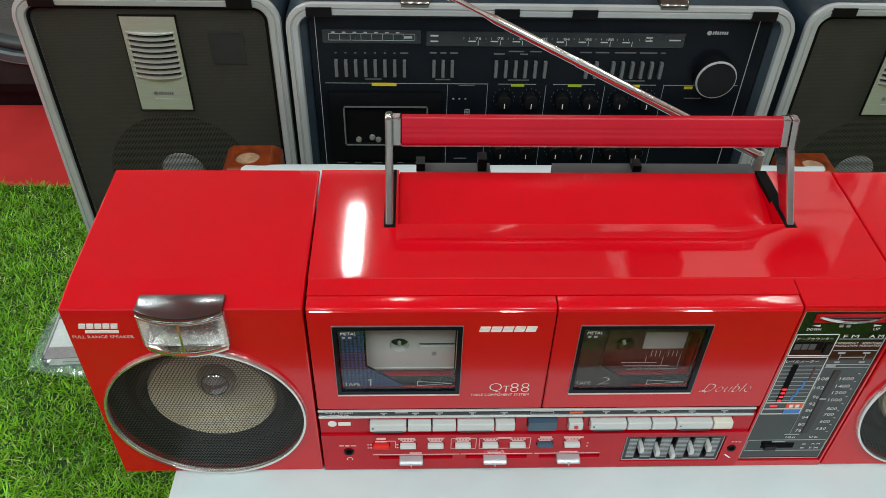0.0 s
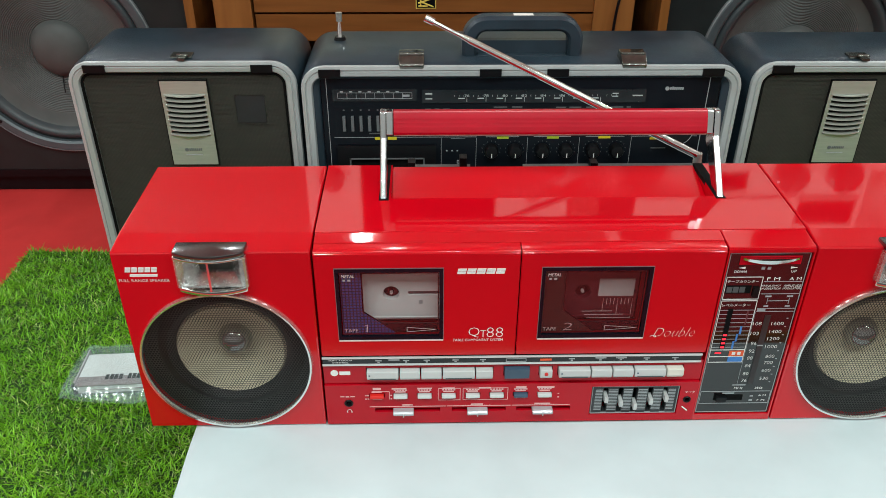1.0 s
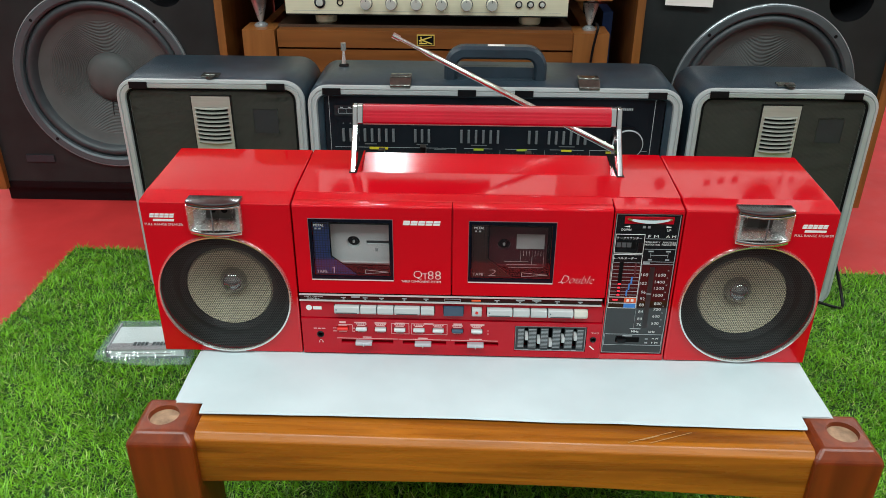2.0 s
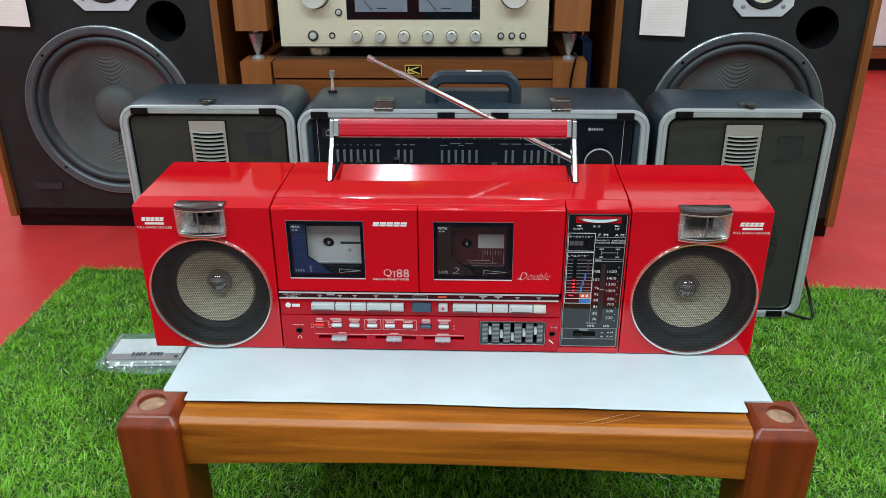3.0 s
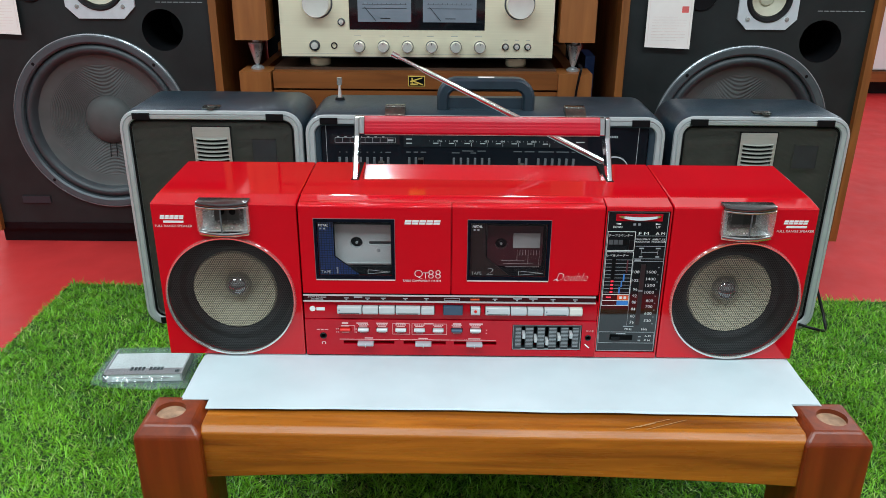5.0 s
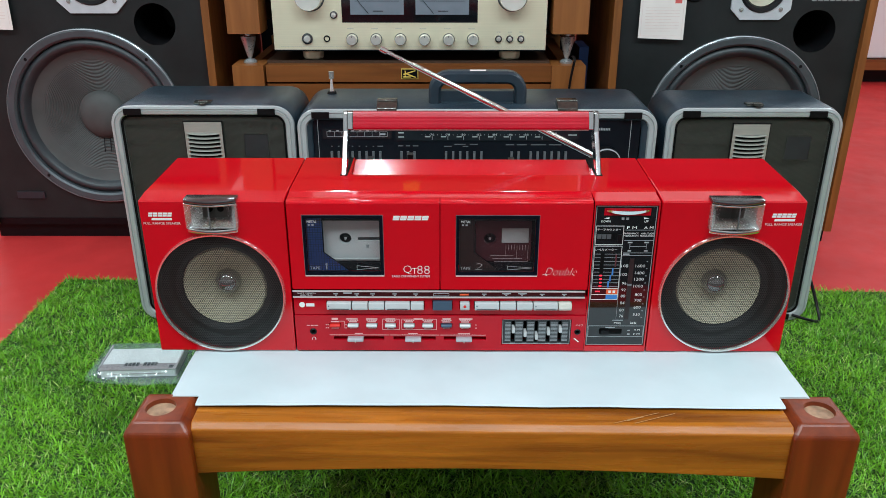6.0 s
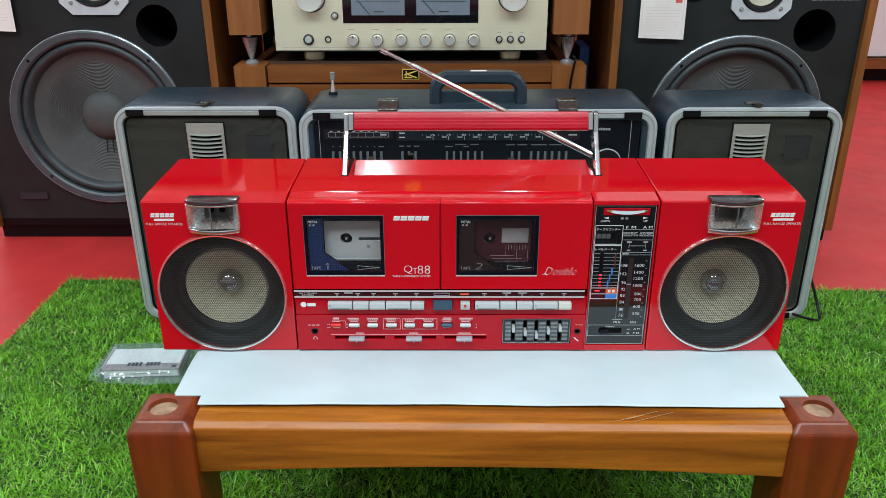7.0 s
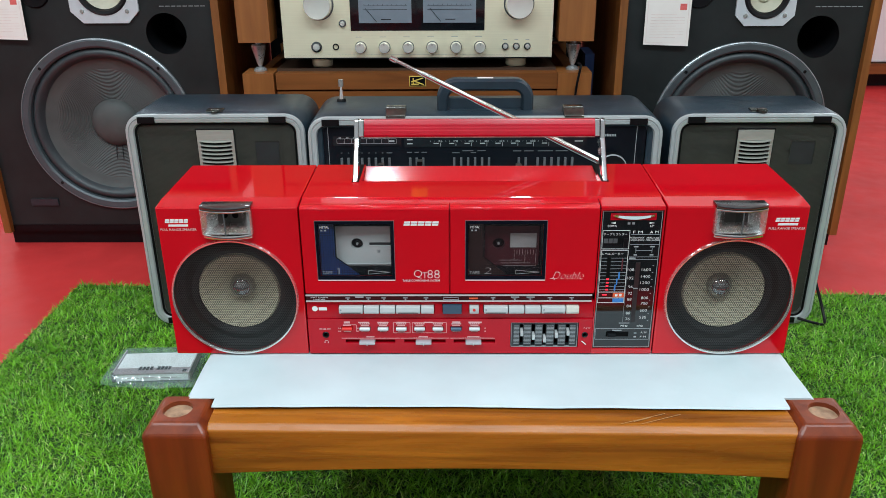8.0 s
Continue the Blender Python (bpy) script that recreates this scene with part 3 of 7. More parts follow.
def post(px, py):
    h, c = 0.0285, 0.0075
    hx = px + (0.0035 if px > 0 else -0.0035)
    lo = [(px - h, py - h), (px + h, py - h), (px + h, py + h), (px - h, py + h)]
    bm = bmesh.new()
    ring0 = [bm.verts.new((x, y, -0.012)) for x, y in lo]
    ring1 = [bm.verts.new((x, y, 0.1890)) for x, y in lo]
    k = h - c
    top = [(px - k, py - k), (px + k, py - k), (px + k, py + k), (px - k, py + k)]
    for i in range(4):
        bm.faces.new((ring0[i], ring0[(i + 1) % 4], ring1[(i + 1) % 4], ring1[i]))
    ring2 = [bm.verts.new((x, y, 0.198)) for x, y in top]
    for i in range(4):
        bm.faces.new((ring1[i], ring1[(i + 1) % 4], ring2[(i + 1) % 4], ring2[i]))
    bm.faces.new(ring0[::-1])
    # a round recess in the top
    n = 40
    rim = [bm.verts.new((hx + 0.0130 * math.cos(2 * math.pi * i / n), py + 0.0130 * math.sin(2 * math.pi * i / n), 0.198)) for i in range(n)]
    low = [bm.verts.new((hx + 0.0124 * math.cos(2 * math.pi * i / n), py + 0.0124 * math.sin(2 * math.pi * i / n), 0.1935)) for i in range(n)]
    for q in range(4):
        # fan between the square's corner and its arc
        lo_i = int((q * 0.25 + 0.5) * n) % n
        for s in range(n // 4):
            a, b = rim[(lo_i + s) % n], rim[(lo_i + s + 1) % n]
            bm.faces.new((ring2[q], b, a))
    for q in range(4):
        lo_i = int((q * 0.25 + 0.75) * n) % n
        bm.faces.new((ring2[q], ring2[(q + 1) % 4], rim[lo_i]))
    for i in range(n):
        bm.faces.new((rim[i], rim[(i + 1) % n], low[(i + 1) % n], low[i]))
    bmesh.ops.recalc_face_normals(bm, faces=bm.faces)
    sharp = [e for e in bm.edges if len(e.link_faces) == 2 and e.calc_face_angle(0) > radians(30) and max(v.co.z for v in e.verts) < 0.1985 and all((Vector((v.co.x - hx, v.co.y - py)).length > 0.0140) for v in e.verts)]
    bmesh.ops.bevel(bm, geom=sharp, offset=0.0022, segments=2, affect="EDGES", profile=0.5)
    p = part("post", bm, POST_WOOD, stand)
    part("recess_floor", lathe([(0.0, 0.194), (0.0126, 0.194), (0.0126, 0.1930), (0.0, 0.1930)], hx, 0, 40, "z", py), HOLE_WOOD, p, "bare wood at the bottom of the round recess")


for px, py in POSTS:
    post(px, py)


def rail_x(y0, y1, x0, x1, arch, low=0.1515):
    bm = bmesh.new()
    n = 24
    prof = lambda zb: [(y0, zb), (y0, 0.1892), (y0 + 0.0053, 0.1945), (y1 - 0.004, 0.1952), (y1, 0.192), (y1, zb)]
    rings = []
    for i in range(n + 1):
        u = i / n
        zb = low + arch * (1 - (2 * u - 1) ** 2)
        rings.append([bm.verts.new((x0 + (x1 - x0) * u, y, z)) for y, z in prof(zb)])
    for a, b in zip(rings, rings[1:]):
        for k in range(6):
            bm.faces.new((a[k], a[(k + 1) % 6], b[(k + 1) % 6], b[k]))
    bm.faces.new(rings[0])
    bm.faces.new(rings[-1][::-1])
    bmesh.ops.recalc_face_normals(bm, faces=bm.faces)
    return bevel_sharp(bm, 0.0012, 2, 25)


rail = rail_x(-0.1146, -0.078, -0.2425, 0.2728, 0.0080, 0.1428)
for v in rail.verts:
    v.co.y -= 0.0055 * (v.co.x + 0.2405) / 0.511
part("front_rail", rail, BEAM_WOOD, stand, "golden varnished front rail with scratches")
part("back_rail", rail_x(0.330, 0.354, -0.2460, 0.2740, 0.004), BEAM_WOOD, stand)
for sx in (-0.246, 0.272):
    part("side_rail", box(sx - 0.018, sx + 0.018, -0.0680, 0.3290, 0.135, 0.180, 0.003), BEAM_WOOD, stand)
for sy in (0.02, 0.13, 0.24):
    part("slat", box(-0.243, 0.263, sy - 0.03, sy + 0.03, 0.160, 0.180, 0.002), BEAM_WOOD, stand)
scr = bmesh.new()
for x0, y0, x1, y1 in ((0.120, -0.1135, 0.162, -0.098), (0.138, -0.1135, 0.176, -0.099), (0.132, -0.1100, 0.148, -0.104)):
    d = Vector((x1 - x0, y1 - y0, 0)).normalized()
    s = Vector((-d.y, d.x, 0)) * 0.0003
    a, b = Vector((x0, y0 + 0.0015, 0.1957)), Vector((x1, y1 + 0.0015, 0.1957))
    scr.faces.new([scr.verts.new(p) for p in (a - s, b - s, b + s, a + s)])
part("scratch", scr, SCRATCH, stand, "pale scratches in the varnish")

CX0, CX1, CY0, CY1 = -0.270, 0.301, -0.0900, 0.3585


def sheet():
    """A soft sheet whose front corners are cut out round the posts."""
    bm = bmesh.new()
    xs = sorted([CX0 + (CX1 - CX0) * i / 140 for i in range(141)] + [-0.2440, 0.2735])
    ys = sorted([CY0 + (CY1 - CY0) * j / 80 for j in range(81)] + [-0.0775, -0.0755, CY0 + 0.0015, CY0 + 0.004])
    NX0, NX1, NYL, NYR = -0.2440, 0.2735, -0.0775, -0.0755
    r = 0.0016
    def point(x, y):
        ed = min(x - CX0, CX1 - x, y - CY0, CY1 - y)
        drop = 0.0 if ed > r else r - math.sqrt(max(0.0, r * r - (r - ed) ** 2))
        v = (y - CY0) / (CY1 - CY0)
        s = (2 * x - CX0 - CX1) / (CX1 - CX0)
        px = x + 0.014 * v ** 3 * s + 0.004 * v * noise.noise((0, y * 9, 4)) * s ** 4
        py = y - (0.0045 * s * max(0.0, 1 - v * 8) if s > 0 else 0.0) + 0.0022 * noise.noise((x * 8, 0, 7)) * max(0.0, 1 - v * 6)
        inside = -0.302 < x < 0.302 and -0.004 < y < 0.13
        wave = 0.0013 * noise.noise((x * 14, y * 22, 1)) + 0.0005 * noise.noise((x * 40, y * 40, 2))
        return Vector((px, py, TABLE - 0.0006 + (min(wave, 0.0) if inside else wave) - drop))
    grid = {}
    for j, y in enumerate(ys):
        for i, x in enumerate(xs):
            if y >= (NYL if x < 0 else NYR) - 1e-6 or NX0 - 1e-6 <= x <= NX1 + 1e-6:
                grid[i, j] = bm.verts.new(point(x, y))
    for j in range(len(ys) - 1):
        for i in range(len(xs) - 1):
            q = [(i, j), (i + 1, j), (i + 1, j + 1), (i, j + 1)]
            if all(k in grid for k in q):
                bm.faces.new([grid[k] for k in q])
    rimmed = [e for e in bm.edges if len(e.link_faces) == 1]
    ext = bmesh.ops.extrude_edge_only(bm, edges=rimmed)
    for v in ext["geom"]:
        if isinstance(v, bmesh.types.BMVert):
            v.co.z = 0.1980 if v.co.y < -0.060 else 0.1805
    bmesh.ops.recalc_face_normals(bm, faces=bm.faces)
    return bm


solo("foam_sheet", sheet(), CLOTH, "white soft foam sheet spread under the red boombox", "foam sheet", smooth=True, at=(0.015, 0.13, 0.18))

# ---------- the red boombox ----------
BX, BD, TOP, LIP = 0.303, 0.127, 0.358, 0.3560
bb = thing("boombox", (0.0, 0.06, TABLE), "glossy red twin-cassette boombox with raised handle on the white sheet", "boombox")
CAB = [(0.0, TABLE), (0.0, LIP), (0.0225, TOP), (BD, TOP), (BD, TABLE)]


def splay(bm):
    """The cabinets widen slightly towards the back."""
    for v in bm.verts:
        v.co.x += (0.0012 + 0.0135 * v.co.x) * max(0.0, v.co.y) / BD
    return bm


def front_bounds(bm):
    f = max((f for f in bm.faces if f.normal.y < -0.95), key=lambda f: f.calc_area())
    xs, zs = [v.co.x for v in f.verts], [v.co.z for v in f.verts]
    bmesh.ops.delete(bm, geom=[f], context="FACES_ONLY")
    return min(xs), max(xs), min(zs), max(zs)


def perforated(cx, cz, radius, y, pitch, hole):
    verts, faces, seen = [], [], {}
    def vid(x, z):
        key = (round(x * 2e5), round(z * 2e5))
        if key not in seen:
            seen[key] = len(verts)
            r2 = ((x - cx) ** 2 + (z - cz) ** 2) / radius ** 2
            verts.append((x, y - 0.0012 * (1 - r2), z))
        return seen[key]
    rows = int(radius / (pitch * 0.866)) + 1
    R = pitch / math.sqrt(3)
    for j in range(-rows, rows + 1):
        for i in range(-rows * 2, rows * 2 + 1):
            x, z = cx + pitch * (i + 0.5 * (j % 2)), cz + pitch * 0.866 * j
            if math.hypot(x - cx, z - cz) > radius:
                continue
            out = [vid(x + R * math.cos(radians(90 + 60 * k)), z + R * math.sin(radians(90 + 60 * k))) for k in range(6)]
            inn = [vid(x + hole * math.cos(radians(90 + 60 * k)), z + hole * math.sin(radians(90 + 60 * k))) for k in range(6)]
            for k in range(6):
                faces.append((out[k], inn[k], inn[(k + 1) % 6], out[(k + 1) % 6]))
    me = bpy.data.meshes.new("perf")
    me.from_pydata(verts, [], faces)
    bm = bmesh.new()
    bm.from_mesh(me)
    bpy.data.meshes.remove(me)
    return bm


def arc_outline(x0, x1, y_side, y_mid, y_back, n=14):
    """Plan of a plate whose front bows towards the viewer."""
    pts = [(x0, y_back)]
    for i in range(n + 1):
        u = i / n
        pts.append((x0 + (x1 - x0) * u, y_side + (y_mid - y_side) * (1 - (2 * u - 1) ** 2)))
    pts.append((x1, y_back))
    return pts


def speaker(x0, x1, cx, hx0, hx1, tx0, tx1):
    bm = prism_x(CAB, x0, x1, 0.0012, 2)
    fx0, fx1, fz0, fz1 = front_bounds(bm)
    cz, R = 0.2625, 0.0600
    front = plate(rect(fx0, fx1, fz0, fz1), [circle(cx, cz, R, 64), rect(hx0 + 0.002, hx1 - 0.002, 0.3310, 0.3536)], 0.0, 0.004)
    cab = part("speaker_cabinet", splay(bm), RED, bb, "red gloss speaker unit clipped to the centre")
    part("front_panel", front, RED_FRONT, cab, "red front panel, same plastic with muted reflections")
    part("ring", lathe([(0.0590, -0.0012), (0.0597, -0.0028), (0.0610, -0.0030), (0.0617, -0.0016), (0.0619, -0.0001), (0.0592, -0.0001)], cx, cz, 96, closed=True), RING_CHROME, cab, "chrome ring round the speaker", True)
    part("grille", perforated(cx, cz, 0.0592, -0.0006, 0.0021, 0.00091), GRILLE_METAL, cab, "dark perforated metal grille")
    part("surround", lathe([(0.0600, 0.0005), (0.0600, 0.012), (0.054, 0.016), (0.050, 0.013), (0.046, 0.0115), (0.043, 0.013), (0.0405, 0.0165)], cx, cz, 64), RUBBER, cab, "black rubber surround", True)
    part("cone", lathe([(0.0405, 0.0165), (0.039, 0.0135), (0.030, 0.020), (0.020, 0.026), (0.0125, 0.030)], cx, cz, 64), CONE_OLIVE, cab, "olive paper speaker cone", True)
    part("dust_cap", lathe([(0.0128, 0.030), (0.0124, 0.0265), (0.0112, 0.0232), (0.0092, 0.0205), (0.0065, 0.0186), (0.0035, 0.0175), (0.0, 0.0171)], cx, cz, 40), CAP_GREY, cab, "grey domed dust cap", True)
    # horn tweeter at the top edge
    hc = (hx0 + hx1) / 2
    lo, hi = 0.3308, 0.3538
    part("horn_top", prism_z(arc_outline(hx0, hx1, -0.0042, -0.0105, 0.0085), 0.3555, 0.3592, 0.0008), CHROME_DARK, cab, "dark mirror-like top plate of the horn", True)
    part("horn_lip", prism_z(arc_outline(hx0 - 0.0002, hx1 + 0.0002, -0.0048, -0.0112, 0.0), hi, 0.3553, 0.0004), CHROME, cab, "", True)
    part("horn_foot", prism_z(arc_outline(hx0 + 0.0008, hx1 - 0.0008, -0.0040, -0.0098, 0.0), 0.3270, lo, 0.0006), CHROME, cab, "", True)
    for s, ex in ((1, hx0), (-1, hx1)):
        inner = hc - s * 0.0110
        part("horn_cheek", prism_z([(ex, -0.0042), (ex + s * 0.0014, -0.0052), (ex + s * 0.0050, -0.0020), (inner, 0.0085), (inner, 0.0125), (ex, 0.0125)], lo, hi), HORN_SILVER, cab, "polished flaring side of the horn")
    part("horn_vane", box(hc - 0.0007, hc + 0.0007, -0.0100, 0.008, lo, hi, 0.0003), CHROME, cab)
    flare = prism_x([(-0.0036, lo + 0.0002), (-0.0036, lo + 0.0007), (0.0085, lo + 0.0062), (0.0120, lo + 0.0062), (0.0120, lo + 0.0002)], hx0 + 0.0022, hx1 - 0.0022)
    add(flare, prism_x([(0.0, hi - 0.0002), (0.0085, hi - 0.0050), (0.0120, hi - 0.0050), (0.0120, hi - 0.0002)], hx0 + 0.0022, hx1 - 0.0022))
    part("horn_flare", flare, HORN_SILVER, cab, "worn silver horn flare")
    part("horn_throat", box(hc - 0.0112, hc + 0.0112, 0.0085, 0.0125, lo + 0.0002, hi - 0.0002), HORN_GREY, cab, "dark grey horn throat")
    # Black disc drawn for the shaded throat hole.
    part("horn_mouth", lathe([(0.0, 0.0080), (0.0030, 0.0080), (0.0030, 0.0086)], hc + 0.0058, hi - 0.0085, 24), PIT, cab)
    # maker's mark as plain shapes, and the caption
    mark = slanted(tx0 + 0.0055, tx0 + 0.0275, 0.3408, 0.3446, 5, 0.0)
    add(mark, slanted(tx0 + 0.0080, tx0 + 0.0265, 0.3372, 0.3392, 1, 0.0, 0.0, 0.0))
    part("maker_print", mark, WHITE_INK, cab, "white maker's mark as plain blocks")
    words("FULL RANGE SPEAKER", tx0, tx0 + 0.034, 0.3330, 0.0023, -0.0003, PINK_INK, cab)


speaker(-BX, -0.1705, -0.2375, -0.2605, -0.2130, -0.3005, 0)
speaker(0.1720, BX, 0.2395, 0.2155, 0.2630, 0.2675, 0)

# centre unit: a recessed core with panels in front of it
CENTRE = [(0.021, TABLE), (0.021, LIP), (0.0225, TOP), (BD, TOP), (BD, TABLE)]
RECESSED = CENTRE[:2] + [(0.0225, TOP), (0.0705, TOP), (0.0708, TOP - 0.0130), (BD, TOP - 0.0030), (BD, TABLE)]
body = prism_x(CENTRE, -0.1692, -0.1185)
add(body, prism_x(RECESSED, -0.1185, 0.1205))
add(body, prism_x(CENTRE, 0.1205, 0.1707))
core = part("centre_body", splay(body), RED, bb, "red gloss centre unit with a shallow recess in its top")
part("top_lip", prism_x([(0.0098, 0.3566), (0.0215, TOP - 0.0002), (0.0215, 0.352), (0.0098, 0.352)], -0.1692, 0.1106, 0.0005), RED, bb)
part("top_lip", prism_x([(0.0012, 0.3560), (0.0215, TOP - 0.0002), (0.0215, 0.352), (0.0012, 0.352)], 0.1112, 0.1707, 0.0006), RED, bb)


def handle_recess_floor():
    """The ribbed floor of the recess that takes the folded handle; it rises towards the back."""
    bm = bmesh.new()
    n = 40
    prof = [(0.0712, TOP - 0.0132)]
    for i in range(n):
        u = i / (n - 1)
        ridge = 0.00003 if (i % 3 == 1 and u > 0.3) else 0.0
        prof.append((0.0712 + 0.0556 * u, TOP - 0.0117 + 0.0101 * u + ridge))
    prof += [(0.1268, TOP - 0.0040)]
    a = [bm.verts.new((-0.1182, y, z)) for y, z in prof]
    b = [bm.verts.new((0.1202, y, z)) for y, z in prof]
    m = len(prof)
    for i in range(m - 1):
        bm.faces.new((a[i], b[i], b[i + 1], a[i + 1]))
    bm.faces.new(a)
    bm.faces.new(b[::-1])
    bmesh.ops.recalc_face_normals(bm, faces=bm.faces)
    return bm


part("recess_floor", splay(handle_recess_floor()), RED_FRONT, bb, "sloping red recess floor with fine ribs", True)
for ex in (-0.1240, 0.1262):
    # Black plate stands in for the shade of the open slot.
    part("arm_slot_shade", box(ex - 0.0036, ex + 0.0036, 0.0672, 0.1271, TOP - 0.003, TOP + 0.0003), PIT, bb)

# rear housing of the centre unit
rear = part("rear_housing", box(-0.107, 0.137, 0.1275, 0.164, 0.206, 0.328, 0.006), DARK_GREY, bb, "dark grey plastic rear housing")
for x0, x1 in ((-0.107, -0.056), (-0.012, 0.130)):
    part("rear_shoulder", box(x0, x1, 0.1276, 0.151, 0.322, 0.3470, 0.003), DARK_GREY, rear)
for ex, top in ((-0.1045, 0.3530), (-0.0620, 0.3570), (0.0460, 0.3520)):
    part("cord_hook", box(ex - 0.0030, ex + 0.0030, 0.141, 0.150, 0.3468, top, 0.0012), BLACK, rear)

# cassette doors
def door(x0, x1, wx0, wx1, first):
    z0, z1, wz0, wz1 = 0.2674, 0.3545, 0.2835, 0.3420
    bm = plate(round_rect(x0, x1, z0, z1, 0.0012, 3), [rect(wx0, wx1, wz0, wz1)], -0.0006, 0.0195)
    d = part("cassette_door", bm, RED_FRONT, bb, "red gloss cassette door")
    part("door_edge", loft([round_rect(x0 + 0.0006, x1 - 0.0006, z0 + 0.0006, z1 - 0.0006, 0.0012, 3), round_rect(x0 + 0.0002, x1 - 0.0002, z0 + 0.0002, z1 - 0.0002, 0.0012, 3)], [-0.0011, -0.0006]), RED, d)
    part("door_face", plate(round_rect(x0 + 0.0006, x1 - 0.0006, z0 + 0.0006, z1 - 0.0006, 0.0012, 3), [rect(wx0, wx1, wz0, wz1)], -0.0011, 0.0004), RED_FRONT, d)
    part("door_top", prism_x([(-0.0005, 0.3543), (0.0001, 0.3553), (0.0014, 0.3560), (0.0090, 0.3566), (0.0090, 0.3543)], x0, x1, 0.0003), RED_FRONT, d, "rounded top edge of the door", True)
    part("window_frame", plate(rect(wx0 - 0.0008, wx1 + 0.0008, wz0 - 0.0008, wz1 + 0.0008), [rect(wx0 + 0.0016, wx1 - 0.0020, wz0 + 0.002, wz1 - 0.0022)], -0.0016, 0.003), FRAME_BLACK, d, "dark glossy window frame")
    # Grey outline paints the bevel highlight round the window frame.
    part("frame_glint", plate(rect(wx0 - 0.0011, wx1 + 0.0011, wz0 - 0.0011, wz1 + 0.0011), [rect(wx0 - 0.0007, wx1 + 0.0007, wz0 - 0.0007, wz1 + 0.0007)], -0.0017, 0.0006), EDGE_GREY, d, "thin grey line painting the highlight on the frame edge")
    part("window_sill", box(wx0 - 0.0008, wx1 + 0.0008, -0.0018, -0.0012, wz0 - 0.0020, wz0 - 0.0009), PINK_INK, d)
    gx = wx0 + 0.0175
    outer = [(wx0 + 0.0022, wz0 + 0.002), (wx1 - 0.0022, wz0 + 0.002), (wx1 - 0.0022, wz1 - 0.0022), (wx0 + 0.0022, wz1 - 0.0022)]
    hole = [(gx, wz0 + 0.0205), (gx + 0.0125, wz0 + 0.0105), (wx1 - 0.003, wz0 + 0.0105), (wx1 - 0.003, wz1 - 0.0062), (gx, wz1 - 0.0062)]
    part("window_print", plate([(wx0 + 0.0022, wz0 + 0.002), (gx + 0.022, wz0 + 0.002), (gx + 0.0135, wz0 + 0.009), (gx - 0.0012, wz0 + 0.0205), (gx - 0.0012, wz1 - 0.0022), (wx0 + 0.0022, wz1 - 0.0022)], [], 0.0022, 0.0005), NAVY_GRID if first else BROWN_GRID, d, "fine grid printed behind the window")
    part("window_mask", plate(outer, [hole], 0.0030, 0.0006), PIANO, d)
    pane = part("window_pane", box(wx0 + 0.0022, wx1 - 0.0022, -0.0006, 0.0002, wz0 + 0.002, wz1 - 0.0022), PANE if first else SMOKE, d, "clear window pane" if first else "smoked brown window pane")
    pane.visible_shadow = False
    # Near-black sheet gives the cassette well its shade by colour.
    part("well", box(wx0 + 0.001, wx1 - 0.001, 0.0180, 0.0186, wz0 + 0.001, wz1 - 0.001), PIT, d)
    words("TAPE", wx0 + 0.0032, wx0 + 0.0128, wz0 + 0.0036, 0.0029, 0.0016, WHITE_INK, d)
    if first:
        one = stroke([(wx0 + 0.0176, wz0 + 0.0088), (wx0 + 0.0194, wz0 + 0.0101), (wx0 + 0.0192, wz0 + 0.0068), (wx0 + 0.0190, wz0 + 0.0036)], 0.00075, 0.0016)
        part("tape_number", one, WHITE_INK, d)
    else:
        words("2", wx0 + 0.0170, wx0 + 0.0240, wz0 + 0.0036, 0.0066, 0.0016, WHITE_INK, d, "tape_number", 0.12, -0.024)
    words("METAL", wx0 + 0.0035, wx0 + 0.0125, wz1 - 0.0068, 0.0023, -0.0009, WHITE_INK, d, shear=0.2)
    part("small_print", bars([(wx0 + 0.0045, wx0 + 0.0062, wz1 - 0.0097, wz1 - 0.0083), (wx0 + 0.0078, wx0 + 0.0098, wz1 - 0.0097, wz1 - 0.0083)], -0.0007, 0.0002), GREY_INK, d)
    tri = bmesh.new()
    t0, t1, tz = wx0 + 0.0475, wx1 - 0.0040, wz0 + 0.0055
    for a, b in (((t0, tz - 0.002), (t0, tz + 0.002)), ((t0, tz + 0.002), (t1, tz)), ((t1, tz), (t0, tz - 0.002))):
        dv = Vector((b[0] - a[0], b[1] - a[1])).normalized() * 0.0002
        q = [(a[0] - dv.y, a[1] + dv.x), (b[0] - dv.y, b[1] + dv.x), (b[0] + dv.y, b[1] - dv.x), (a[0] + dv.y, a[1] - dv.x)]
        tri.faces.new([tri.verts.new((x, 0.0016, z)) for x, z in q])
    part("arrow", tri, WHITE_INK, d, "thin outlined arrow")
    return d


d1 = door(-0.1688, -0.0295, -0.1545, -0.0822, True)
d2 = door(-0.0287, 0.1100, -0.0135, 0.0610, False)
part("maker_print", slanted(-0.0718, -0.0388, 0.3380, 0.3422, 5, -0.0011, 0.12), WHITE_INK, d1, "white maker's mark as plain blocks")
words("Q", -0.0634, -0.0556, 0.2838, 0.0088, -0.0014, WHITE_INK, d1, thin=-0.022)
words("T", -0.0552, -0.0508, 0.2840, 0.0060, -0.0014, WHITE_INK, d1, thin=-0.018)
words("88", -0.0505, -0.0388, 0.2840, 0.0085, -0.0014, WHITE_INK, d1, thin=-0.022)
words("TABLE COMPONENT SYSTEM", -0.0745, -0.0388, 0.2805, 0.0021, -0.0014, WHITE_INK, d1)
